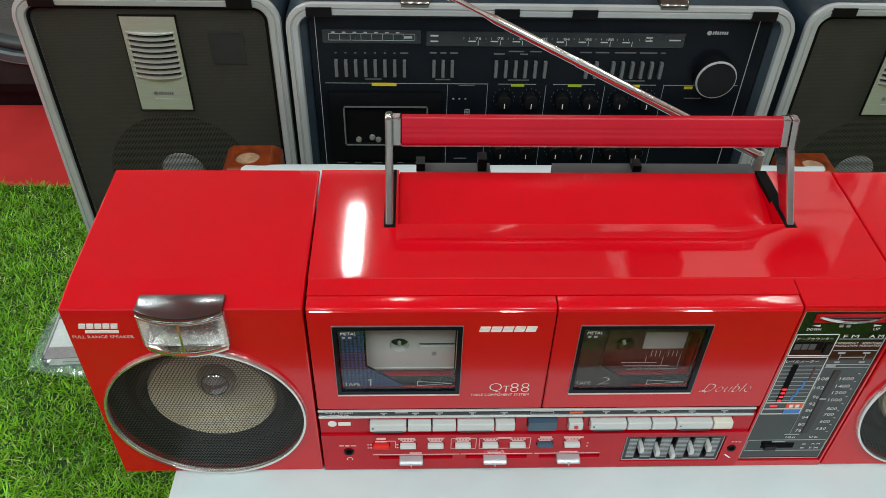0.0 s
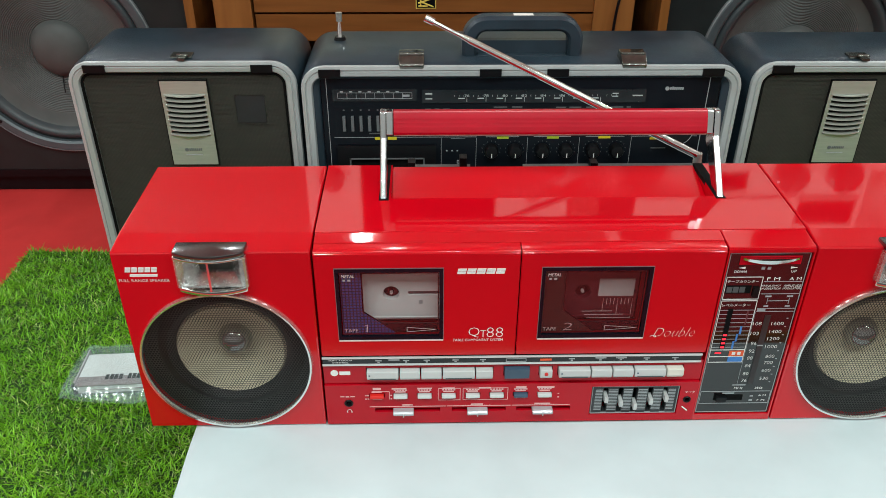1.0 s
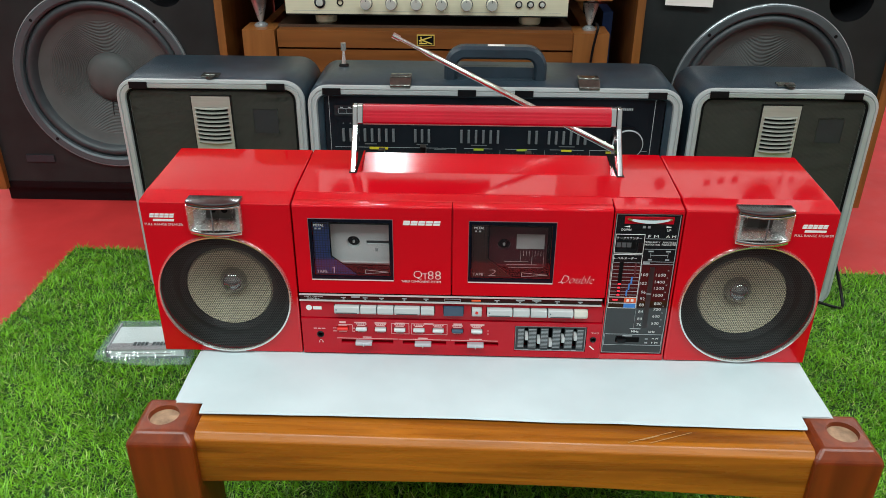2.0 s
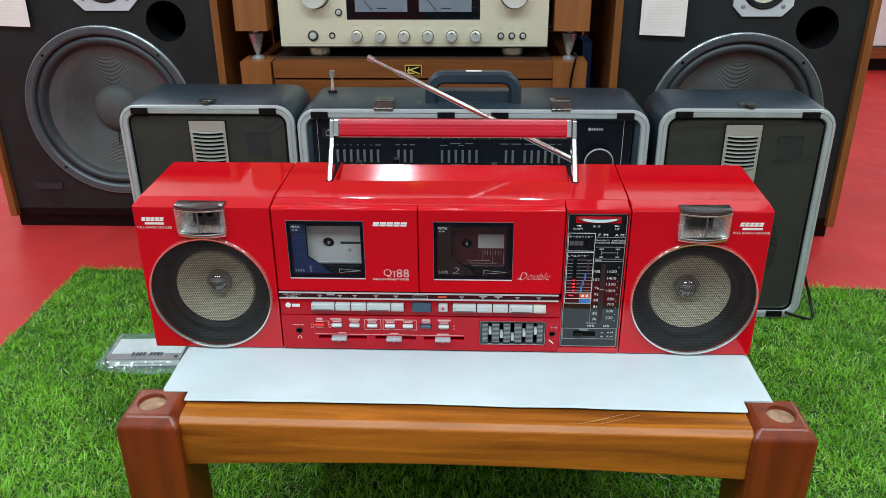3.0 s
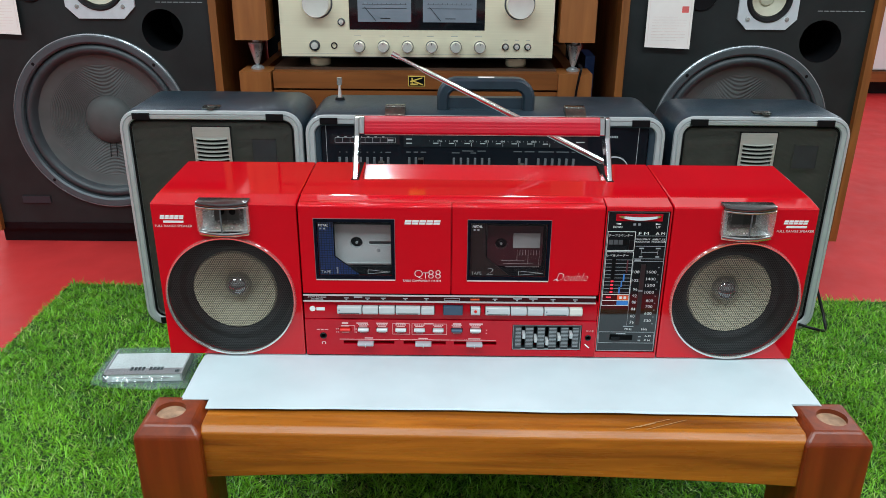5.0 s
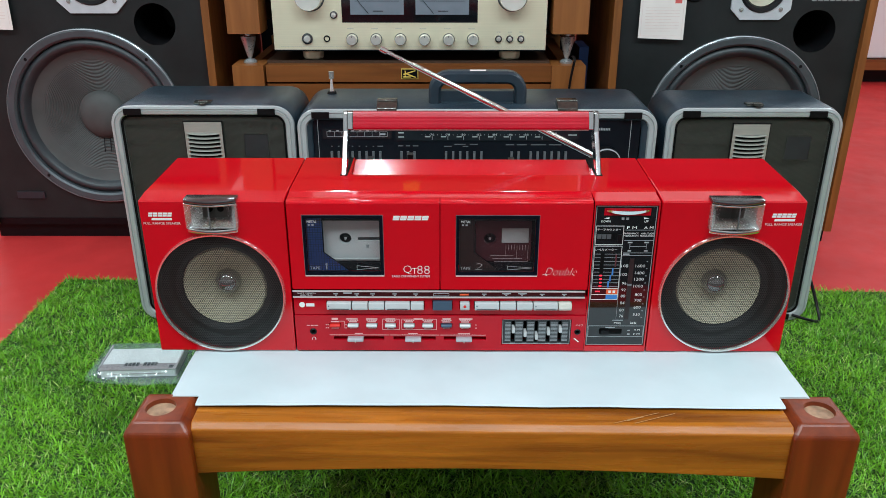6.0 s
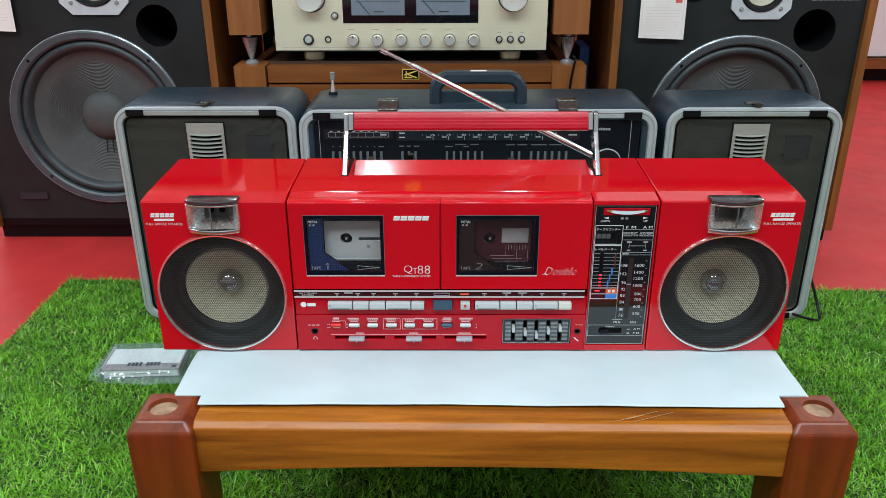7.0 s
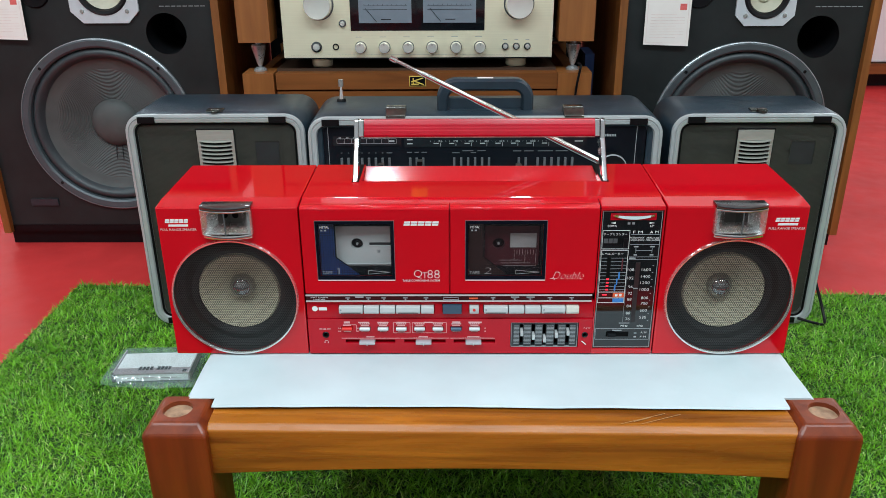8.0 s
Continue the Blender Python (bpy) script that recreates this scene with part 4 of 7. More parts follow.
words("Double", 0.0690, 0.0988, 0.2828, 0.0078, -0.0014, WHITE_INK, d2, shear=0.42, thin=-0.028)
swash = stroke([(0.0668 + 0.0062 * u + 0.0016 * math.sin(5 * u), 0.2832 + 0.0010 * math.sin(6.3 * u)) for u in [k / 12 for k in range(13)]], 0.0004, -0.0014)
part("swash", swash, WHITE_INK, d2, "fine curved strokes of the script")

# cassettes in the wells
def cassette(x0, z0, first):
    c = thing("cassette_tape", (x0 + 0.05, 0.013, z0), "white cassette tape inside the first well" if first else "dark red cassette tape inside the second well", "cassette")
    hub = (-0.1178 if first else 0.0175, 0.3152)
    outer = round_rect(x0, x0 + 0.056, z0, z0 + 0.046, 0.002, 4)
    win = round_rect(hub[0] + 0.0115, x0 + 0.0545, hub[1] - 0.0020, hub[1] + 0.0016, 0.0012, 4)
    part("shell", plate(outer, [circle(*hub, 0.0058, 32), win], 0.0095, 0.007), TAPE_WHITE if first else TAPE_DARK, c)
    part("hub", lathe([(0.0, 0.0125), (0.0018, 0.0125), (0.0020, 0.0140), (0.0062, 0.0145), (0.0062, 0.0165)], *hub, 32), BLACK, c, "black take-up hub")
    part("hub_pin", lathe([(0.0, 0.0100), (0.0010, 0.0102), (0.0012, 0.0125)], hub[0], hub[1] - 0.0006, 16), SILVER, c)
    part("tape_window", box(hub[0] + 0.010, x0 + 0.055, 0.0115, 0.0125, hub[1] - 0.0025, hub[1] + 0.002), BLACK if not first else DARK_GREY, c)
    part("edge_strip", box(x0 + 0.001, x0 + 0.055, 0.0088, 0.0095, z0 + 0.0012, z0 + 0.0022), SILVER if first else TAPE_DARK, c)
    if first:
        part("small_print", bars([(-0.0985, -0.0958, 0.3060, 0.3092)], 0.0095, 0.0002), GREY_INK, c)
    else:
        part("label_card", box(0.0285, 0.0535, 0.0090, 0.0095, 0.3115, 0.3260), CARD_GREY, c, "pale paper label")
        lines = [(0.0325 + i * 0.0026, 0.0328 + i * 0.0026, 0.3040, 0.3090) for i in range(9)] + [(0.0180, 0.0400, 0.2980, 0.2983), (0.0200, 0.0480, 0.2950, 0.2953), (0.0220, 0.0530, 0.2920, 0.2923), (0.0325, 0.0328, 0.2980, 0.3090), (0.0429, 0.0432, 0.2950, 0.3090), (0.0533, 0.0536, 0.2920, 0.3090)]
        part("line_print", bars(lines, 0.0095, 0.0002), PINK_INK, c)


cassette(-0.1385, 0.2925, True)
cassette(0.0000, 0.2925, False)

# strip, keys and lower panel
strip = part("key_strip", box(-0.1688, 0.1080, -0.0004, 0.0205, 0.2588, 0.2660, 0.0004), PIANO, bb, "black strip over the keys")
for z in (0.2655, 0.2592):
    part("chrome_line", box(-0.1690, 0.1082, -0.0012, -0.0003, z - 0.0007, z + 0.0007, 0.0002), LINE_CHROME, strip)
words("SOFT TOUCH", -0.1645, -0.1475, 0.2627, 0.0012, -0.0007, WHITE_INK, strip)
words("CONTROL", -0.1620, -0.1500, 0.2606, 0.0012, -0.0007, WHITE_INK, strip)
marks = []
for x in (-0.128, -0.108, -0.093, -0.072, -0.052, 0.013, 0.034, 0.049, 0.068, 0.089):
    marks += [(x - 0.0025, x + 0.0020, 0.2622, 0.2630), (x - 0.0010, x + 0.0006, 0.2607, 0.2617)]
marks += [(-0.121, -0.113, 0.2627, 0.2646), (0.030, 0.038, 0.2627, 0.2640), (0.045, 0.053, 0.2627, 0.2640)]
part("small_print", bars(marks, -0.0004, 0.0003), GREY_INK, strip)
part("small_print", bars(outline_cells(-0.0355, -0.0205, 0.2604, 0.2634, 0.0004), -0.0004, 0.0003), GREY_INK, strip)
part("red_print", bars([(-0.0105, -0.0020, 0.2612, 0.2628)], -0.0004, 0.0003), ORANGE_INK, strip)

keybed = part("key_bed", plate(rect(-0.1690, 0.1108, 0.2400, 0.2586), [rect(-0.1380, -0.0440, 0.2460, 0.2546), rect(-0.0366, -0.0172, 0.2460, 0.2552), rect(-0.0106, -0.0003, 0.2460, 0.2546), rect(0.0032, 0.0968, 0.2460, 0.2546)], 0.0010, 0.018), RED_LOW, bb, "red bed round the keys")
# Near-black sheet darkens the gaps round the keys in place of shade.
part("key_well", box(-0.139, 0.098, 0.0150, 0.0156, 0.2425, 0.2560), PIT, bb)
ROWS_OF_KEYS = [(-0.1372, -0.1140), (-0.1130, -0.0982), (-0.0973, -0.0824), (-0.0815, -0.0580), (-0.0571, -0.0447), (-0.0100, -0.0010),
                (0.0040, 0.0272), (0.0281, 0.0431), (0.0440, 0.0590), (0.0600, 0.0830), (0.0839, 0.0962)]
for i, (x0, x1) in enumerate(ROWS_OF_KEYS):
    k = part("key", prism_x([(-0.0030, 0.2464), (-0.0042, 0.2488), (-0.0034, 0.2540), (0.012, 0.2540), (0.012, 0.2464)], x0, x1, 0.0006), CREAM if i == 10 else BUTTON, bb, "yellowed pale key" if i == 10 else "pale silver key")
    if i in (0, 3, 6, 9):
        part("key_groove", box(x0 + 0.002, x1 - 0.002, -0.0046, -0.0036, 0.2476, 0.2480), DARK_GREY, k)
    if i in (0, 6, 9):
        part("key_print", bars([(x0 + 0.0015, x0 + 0.0026, 0.2506, 0.2516)], -0.0038, 0.0003), BLUE_KEY, k)
part("record_dot", lathe([(0.0, -0.0044), (0.0014, -0.0043), (0.0014, -0.0036)], -0.0055, 0.2509, 16), RED_KEY, bb)
part("blue_key", box(-0.0360, -0.0178, -0.0030, 0.012, 0.2464, 0.2548, 0.0007), BLUE_KEY, bb, "slate blue key")
mk = lathe([(0.0, 0.0007), (0.0028, 0.0007), (0.0028, 0.0011)], -0.1612, 0.2502, 24)
part("round_mark", mk, WHITE_INK, keybed, "small round emblem as plain shapes")
part("round_mark", bars([(-0.1575, -0.1495, 0.2484, 0.2516)], 0.0010, 0.0003), WHITE_INK, keybed)

SLOTS = [(-0.1345, -0.0825), (-0.0765, -0.0325), (-0.0275, 0.0165)]
SW = [-0.1305, -0.1130, -0.0950, -0.0770, -0.0590, -0.0410, -0.0230, -0.0050]
holes = [rect(a + 0.002, b - 0.001, 0.2128, 0.2166) for a, b in SLOTS] + [rect(x - 0.0058, x + 0.0058, 0.2272, 0.2312) for x in SW]
holes += [circle(-0.1520, 0.2220, 0.0034, 24), circle(0.1038, 0.2220, 0.0030, 24), rect(0.0305, 0.0975, 0.2075, 0.2355)]
low = part("control_panel", plate(rect(-0.1690, 0.1108, TABLE + 0.0012, 0.2394), holes, -0.0006, 0.018), RED_LOW, bb, "red lower control panel")
part("panel_foot", box(-0.1690, 0.1108, 0.0010, 0.021, TABLE + 0.0002, TABLE + 0.0010), RED_LOW, bb)
# Near-black sheet behind the slots, their shade put into colour.
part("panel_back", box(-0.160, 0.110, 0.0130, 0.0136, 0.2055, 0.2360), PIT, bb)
for i, x in enumerate(SW):
    m = RED_KEY if i == 0 else BLUE_KEY if i == 6 else BUTTON
    part("lever_switch", prism_x([(-0.0040, 0.2286), (-0.0030, 0.2306), (0.010, 0.2306), (0.010, 0.2276), (-0.0030, 0.2276)], x - 0.0052, x + 0.0052, 0.0005), m, bb, ("red", "silver", "silver", "silver", "silver", "silver", "blue", "silver")[i] + " lever switch")
    part("switch_print", bars([(x - 0.0040, x + 0.0038, 0.2322, 0.2332), (x - 0.0035, x + 0.0035, 0.2254, 0.2262)], -0.0006, 0.0003), ROSE_INK, low)
part("switch_print", bars([(-0.1335, -0.1275, 0.2348, 0.2368), (-0.0268, -0.0190, 0.2345, 0.2368), (-0.0110, 0.0020, 0.2350, 0.2366), (-0.1195, -0.1085, 0.2352, 0.2364), (-0.1005, -0.0895, 0.2352, 0.2364), (-0.0815, -0.0725, 0.2352, 0.2364), (-0.0545, -0.0455, 0.2352, 0.2364)], -0.0006, 0.0003), ROSE_INK, low)
bits = []
for i, x in enumerate(SW):
    if i:
        bits += [(x - 0.0050 + k * 0.0021, x - 0.0035 + k * 0.0021, 0.2338, 0.2348) for k in range(5)]
        bits += [(x - 0.0022 + k * 0.0019, x - 0.0010 + k * 0.0019, 0.2254, 0.2264) for k in range(3)]
for x in (-0.1390, -0.1372, -0.1200, 0.0055):
    bits += [(x - 0.0006, x + 0.0006, 0.2290, 0.2298), (x - 0.0006, x + 0.0006, 0.2256, 0.2264)]
part("small_print", bars(bits, -0.0006, 0.0003), ROSE_INK, low)
part("frame_print", bars(outline_cells(-0.0850, -0.0682, 0.2240, 0.2358, 0.0004) + outline_cells(-0.0664, -0.0325, 0.2240, 0.2358, 0.0004) + [(-0.1215, -0.1211, 0.2255, 0.2330), (-0.1340, -0.1215, 0.2330, 0.2334)], -0.0006, 0.0002), ROSE_INK, low)
part("line_print", bars([(-0.1365, -0.0790, 0.2180, 0.2184), (-0.0780, -0.0300, 0.2180, 0.2184), (-0.0290, 0.0150, 0.2180, 0.2184), (-0.1120, -0.1040, 0.2192, 0.2202), (-0.0600, -0.0510, 0.2192, 0.2202), (-0.0120, 0.0000, 0.2192, 0.2202)], -0.0006, 0.0003), ROSE_INK, low)
part("tick_print", bars([(-0.066 + i * 0.0018, -0.0657 + i * 0.0018, 0.2186, 0.2190) for i in range(12)] + [(-0.0155 + i * 0.0018, -0.0152 + i * 0.0018, 0.2186, 0.2190) for i in range(12)], -0.0006, 0.0003), ROSE_INK, low)
for x in (-0.1110, -0.0552, -0.0060):
    kn = part("slide_knob", prism_x([(-0.0062, 0.2132), (-0.0072, 0.2154), (-0.0048, 0.2170), (0.006, 0.2162), (0.006, 0.2138)], x - 0.0078, x + 0.0078, 0.0008), SLIDE, bb, "silver slide knob")
    part("knob_line", box(x - 0.0004, x + 0.0004, -0.0073, -0.0058, 0.2130, 0.2160), GREY_INK, kn)
for x, r in ((-0.1520, 0.0034), (0.1038, 0.0030)):
    part("jack_socket", lathe([(r, -0.0010), (r * 0.82, -0.0016), (r * 0.6, -0.0010), (r * 0.5, 0.004), (0.0, 0.006)], x, 0.2220, 28), BLACK, bb, "small jack socket", True)
hp = lathe([(0.0014, -0.0009), (0.0018, -0.0009)], -0.1518, 0.2142, 24)
bmesh.ops.delete(hp, geom=[v for v in hp.verts if v.co.z < 0.2136], context="VERTS")
add(hp, bars([(-0.1538, -0.1531, 0.2128, 0.2140), (-0.1505, -0.1498, 0.2128, 0.2140)], -0.0006, 0.0003))
part("headphone_sign", hp, WHITE_INK, low)
part("small_print", bars([(-0.1580, -0.1550, 0.2282, 0.2290), (-0.1540, -0.1515, 0.2280, 0.2290), (-0.1505, -0.1470, 0.2282, 0.2290)], -0.0006, 0.0003), ROSE_INK, low)
words("マイク", 0.1015, 0.1085, 0.2285, 0.0018, -0.0009, WHITE_INK, low)
mic = bmesh.new()
mic.faces.new([mic.verts.new((x, -0.0009, z)) for x, z in ((0.1005, 0.2148), (0.1014, 0.2154), (0.1060, 0.2112), (0.1052, 0.2106))])
part("microphone_sign", mic, WHITE_INK, low)

# graphic equaliser
eq = part("equaliser", plate(rect(0.0312, 0.0968, 0.2080, 0.2350), [rect(x - 0.0017, x + 0.0017, 0.2098, 0.2332) for x in (0.0415, 0.0530, 0.0640, 0.0755, 0.0868)], 0.0005, 0.006), EQ_BLACK, bb, "dark equaliser panel with five sliders")
part("eq_frame", bars(outline_cells(0.0312, 0.0968, 0.2080, 0.2350, 0.0005), 0.0005, 0.0004), GREY_INK, eq)
rib = []
for a, b in ((0.0338, 0.0392), (0.0438, 0.0508), (0.0552, 0.0618), (0.0662, 0.0732), (0.0778, 0.0846), (0.0890, 0.0945)):
    rib += [(a, b, 0.2115 + i * 0.0015, 0.2120 + i * 0.0015) for i in range(14)]
part("scale_print", bars(rib, 0.0005, 0.0003), GREY_INK, eq)
part("scale_print", bars([(x - 0.0022, x + 0.0022, 0.2084, 0.2092) for x in (0.0415, 0.0530, 0.0640, 0.0755, 0.0868)], 0.0005, 0.0003), GREY_INK, eq)
for x, z in ((0.0415, 0.2250), (0.0530, 0.2210), (0.0640, 0.2180), (0.0755, 0.2228), (0.0868, 0.2255)):
    kn = part("slider_knob", prism_x([(-0.0045, z - 0.0027), (-0.0052, z), (-0.0045, z + 0.0027), (0.004, z + 0.0027), (0.004, z - 0.0027)], x - 0.0014, x + 0.0014, 0.0004), SILVER, eq, "silver slider knob")

# tuner panel
part("tuner_surround", plate(rect(0.1112, 0.1707, TABLE + 0.0004, 0.3548), [rect(0.1122, 0.1695, 0.2058, 0.3522)], 0.0, 0.0206), RED, bb)
tun = part("tuner_panel", box(0.1122, 0.1695, 0.0016, 0.0206, 0.2058, 0.3522, 0.0004), TUNER_GLASS, bb, "black glossy tuner panel with scales")
TY = 0.0016
part("frame_print", bars(outline_cells(0.1132, 0.1685, 0.2068, 0.3512, 0.0005), TY, 0.0003), GREY_INK, tun)
part("rocker_well", plate(rect(0.1205, 0.1628, 0.3422, 0.3488), [rect(0.1215, 0.1618, 0.3430, 0.3480)], TY - 0.0006, 0.0006), RED_LOW, tun)
part("rocker_back", box(0.1212, 0.1620, TY - 0.0002, TY, 0.3430, 0.3482), RED_LOW, tun)
rk = bmesh.new()
n = 16
a = [rk.verts.new((0.1225 + 0.0385 * i / n, TY - 0.0010 - 0.004 * (1 - (2 * i / n - 1) ** 2), 0.3476)) for i in range(n + 1)]
b = [rk.verts.new((0.1225 + 0.0385 * i / n, TY - 0.0010 - 0.002 * (1 - (2 * i / n - 1) ** 2), 0.3462 - 0.0026 * (1 - (2 * i / n - 1) ** 2))) for i in range(n + 1)]
c = [rk.verts.new((0.1225 + 0.0385 * i / n, TY, 0.3476)) for i in range(n + 1)]
for i in range(n):
    rk.faces.new((a[i], a[i + 1], b[i + 1], b[i]))
    rk.faces.new((c[i], c[i + 1], a[i + 1], a[i]))
bmesh.ops.recalc_face_normals(rk, faces=rk.faces)
part("tuning_rocker", rk, CHROME, tun, "curved silver tuning rocker", True)
words("DOWN", 0.1185, 0.1268, 0.3352, 0.0021, TY - 0.0003, WHITE_INK, tun)
words("UP", 0.1578, 0.1615, 0.3352, 0.0021, TY - 0.0003, WHITE_INK, tun)
arrows = bmesh.new()
for t in ([(0.1205, 0.3393), (0.1255, 0.3402), (0.1255, 0.3384)], [(0.1620, 0.3393), (0.1570, 0.3402), (0.1570, 0.3384)]):
    arrows.faces.new([arrows.verts.new((x, TY - 0.0003, z)) for x, z in t])
part("arrow_print", arrows, WHITE_INK, tun)
part("small_print", bars([(0.1368, 0.1392, 0.3378, 0.3400), (0.1410, 0.1434, 0.3378, 0.3400)], TY, 0.0003), GREY_INK, tun)
part("frame_print", bars(outline_cells(0.1142, 0.1398, 0.3128, 0.3318, 0.0004) + outline_cells(0.1142, 0.1398, 0.2560, 0.3118, 0.0004) + [(0.1142, 0.1398, 0.2675, 0.2679), (0.1142, 0.1398, 0.2612, 0.2616)], TY, 0.0003), WHITE_INK, tun)
words("テープカウンター", 0.1152, 0.1372, 0.3268, 0.0024, TY - 0.0003, WHITE_INK, tun)
words("レベルメーター", 0.1152, 0.1352, 0.3068, 0.0024, TY - 0.0003, WHITE_INK, tun)
ctr = part("tape_counter", box(0.1152, 0.1330, TY - 0.0003, TY, 0.3180, 0.3245), PIT, tun, "small three-wheel tape counter")
for i in range(3):
    part("digit_wheel", box(0.1158 + i * 0.0045, 0.1196 + i * 0.0045, TY - 0.0006, TY - 0.0003, 0.3190, 0.3236, 0.0002), DARK_GREY, ctr)
part("counter_button", box(0.1345, 0.1385, TY - 0.0012, TY, 0.3150, 0.3235, 0.0003), BLACK, tun)
words("F M", 0.1425, 0.1515, 0.3288, 0.0026, TY - 0.0003, WHITE_INK, tun)
words("A M", 0.1580, 0.1665, 0.3288, 0.0026, TY - 0.0003, WHITE_INK, tun)
for wd, a, b, z in (("FREQUENCY", 0.1402, 0.1535, 0.3234), ("MODULATION", 0.1402, 0.1535, 0.3211), ("AMPLITUDE", 0.1555, 0.1675, 0.3234), ("MODULATION", 0.1552, 0.1680, 0.3211)):
    words(wd, a, b, z, 0.0017, TY - 0.0003, WHITE_INK, tun)
cells = [(0.1408, 0.1682, 0.3275, 0.3278), (0.1408, 0.1682, 0.3172, 0.3175), (0.1408, 0.1682, 0.3046, 0.3049), (0.1408, 0.1682, 0.3020, 0.3023),
         (0.1465, 0.1468, 0.3088, 0.3138), (0.1618, 0.1621, 0.3088, 0.3138), (0.1468, 0.1618, 0.3112, 0.3115), (0.1445, 0.1488, 0.3146, 0.3158), (0.1598, 0.1640, 0.3146, 0.3158), (0.1450, 0.1482, 0.3062, 0.3074), (0.1602, 0.1636, 0.3062, 0.3074)]
part("line_print", bars(cells, TY, 0.0003), GREY_INK, tun)
part("small_print", bars([(0.1412, 0.1470, 0.3027, 0.3040)], TY, 0.0003), GREY_INK, tun)
ticks = [(0.1150 + 0.0, 0.1390, 0.2700 + i * 0.0037, 0.2703 + i * 0.0037) for i in range(10)]
part("scale_print", bars(ticks, TY, 0.0002), GREY_INK, tun)
part("meter_slot", box(0.1205, 0.1240, TY - 0.0004, TY, 0.2690, 0.3045), PIT, tun)
for i in range(4):
    part("level_lamp", box(0.1209, 0.1234, TY - 0.0008, TY - 0.0004, 0.2698 + i * 0.0037, 0.2712 + i * 0.0037), LED, tun, "glowing red level lamp")
part("blue_print", bars([(0.1290, 0.1304, 0.2690, 0.2755), (0.1306, 0.1318, 0.2755, 0.2820), (0.1322, 0.1336, 0.2820, 0.2890)], TY, 0.0003), BLUE_INK, tun)
part("red_print", bars([(0.1344, 0.1356, 0.2905, 0.3030)], TY, 0.0003), TAPE_DARK, tun)
part("red_print", bars([(0.1285, 0.1392, 0.2622, 0.2668)], TY, 0.0003), ORANGE_INK, tun)
part("blue_print", bars([(0.1285, 0.1392, 0.2566, 0.2608)], TY, 0.0003), BLUE_INK, tun)
part("small_print", bars([(0.1306, 0.1330, 0.2632, 0.2658), (0.1346, 0.1370, 0.2632, 0.2658)], TY - 0.0003, 0.0002), WHITE_INK, tun)
part("level_lamp", box(0.1180, 0.1225, TY - 0.0005, TY, 0.2643, 0.2653), LED, tun)
for s, z in (("108", 0.2900), ("102", 0.2812), ("96", 0.2720), ("92", 0.2650), ("88", 0.2585), ("84", 0.2512), ("80", 0.2435), ("76", 0.2370)):
    words(s, 0.1469 - 0.00205 * len(s), 0.1469, z, 0.0029, TY - 0.0003, WHITE_INK, tun, thin=-0.012)
for s, z in (("1600", 0.2900), ("1400", 0.2828), ("1200", 0.2763), ("1000", 0.2690), ("800", 0.2600), ("700", 0.2540), ("600", 0.2465), ("530", 0.2388)):
    words(s, 0.1628 - 0.0022 * len(s), 0.1628, z, 0.0029, TY - 0.0003, WHITE_INK, tun, thin=-0.012)
part("dial_slot", box(0.1480, 0.1522, TY - 0.0004, TY, 0.2350, 0.2990), DIAL_SLOT, tun)
part("dial_pointer", box(0.1477, 0.1519, TY - 0.0009, TY - 0.0004, 0.2715, 0.2722), GREY_INK, tun)
part("tick_print", bars([(0.1640, 0.1652, 0.2365 + i * 0.0074, 0.2370 + i * 0.0074) for i in range(9)] + [(0.1402, 0.1404, 0.2350, 0.3020)], TY, 0.0003), GREY_INK, tun)
words("MHz", 0.1388, 0.1455, 0.2298, 0.0022, TY - 0.0003, WHITE_INK, tun)
words("kHz", 0.1548, 0.1605, 0.2298, 0.0022, TY - 0.0003, WHITE_INK, tun)
part("frame_print", bars(outline_cells(0.1142, 0.1678, 0.2155, 0.2278, 0.0004), TY, 0.0003), GREY_INK, tun)
part("band_slot", box(0.1250, 0.1470, TY - 0.0004, TY, 0.2190, 0.2240), PIT, tun)
part("band_switch", box(0.1262, 0.1340, TY - 0.0030, TY - 0.0004, 0.2196, 0.2234, 0.0006), BLACK, tun)
words("A M", 0.1588, 0.1645, 0.2225, 0.0018, TY - 0.0003, WHITE_INK, tun)
words("F M", 0.1588, 0.1645, 0.2178, 0.0018, TY - 0.0003, WHITE_INK, tun)
part("small_print", bars([(0.1525, 0.1550, 0.2222, 0.2232), (0.1525, 0.1550, 0.2178, 0.2192), (0.1310, 0.1400, 0.2253, 0.2263), (0.1370, 0.1470, 0.2335, 0.2342)], TY, 0.0003), GREY_INK, tun)

# carrying handle
def arm(x0, x1):
    lean = [(0.0665, 0.3545), (0.1050, 0.3925), (0.1135, 0.4098), (0.1195, 0.4102), (0.1245, 0.4080), (0.1262, 0.3990), (0.1190, 0.3830), (0.0790, 0.3532)]
    return prism_x(lean, x0, x1, 0.0012)


def raised(bm, squeeze=1.0):
    """Stands the handle a little more upright about its hinge; squeeze: how tall the grip is."""
    for v in bm.verts:
        v.co.z = 0.4101 - (0.4101 - v.co.z) * squeeze
        f = min(1.0, max(0.0, (v.co.z - 0.3545) / 0.0556))
        v.co.y -= 0.008 * f
        v.co.z += 0.002 * f
    return bm


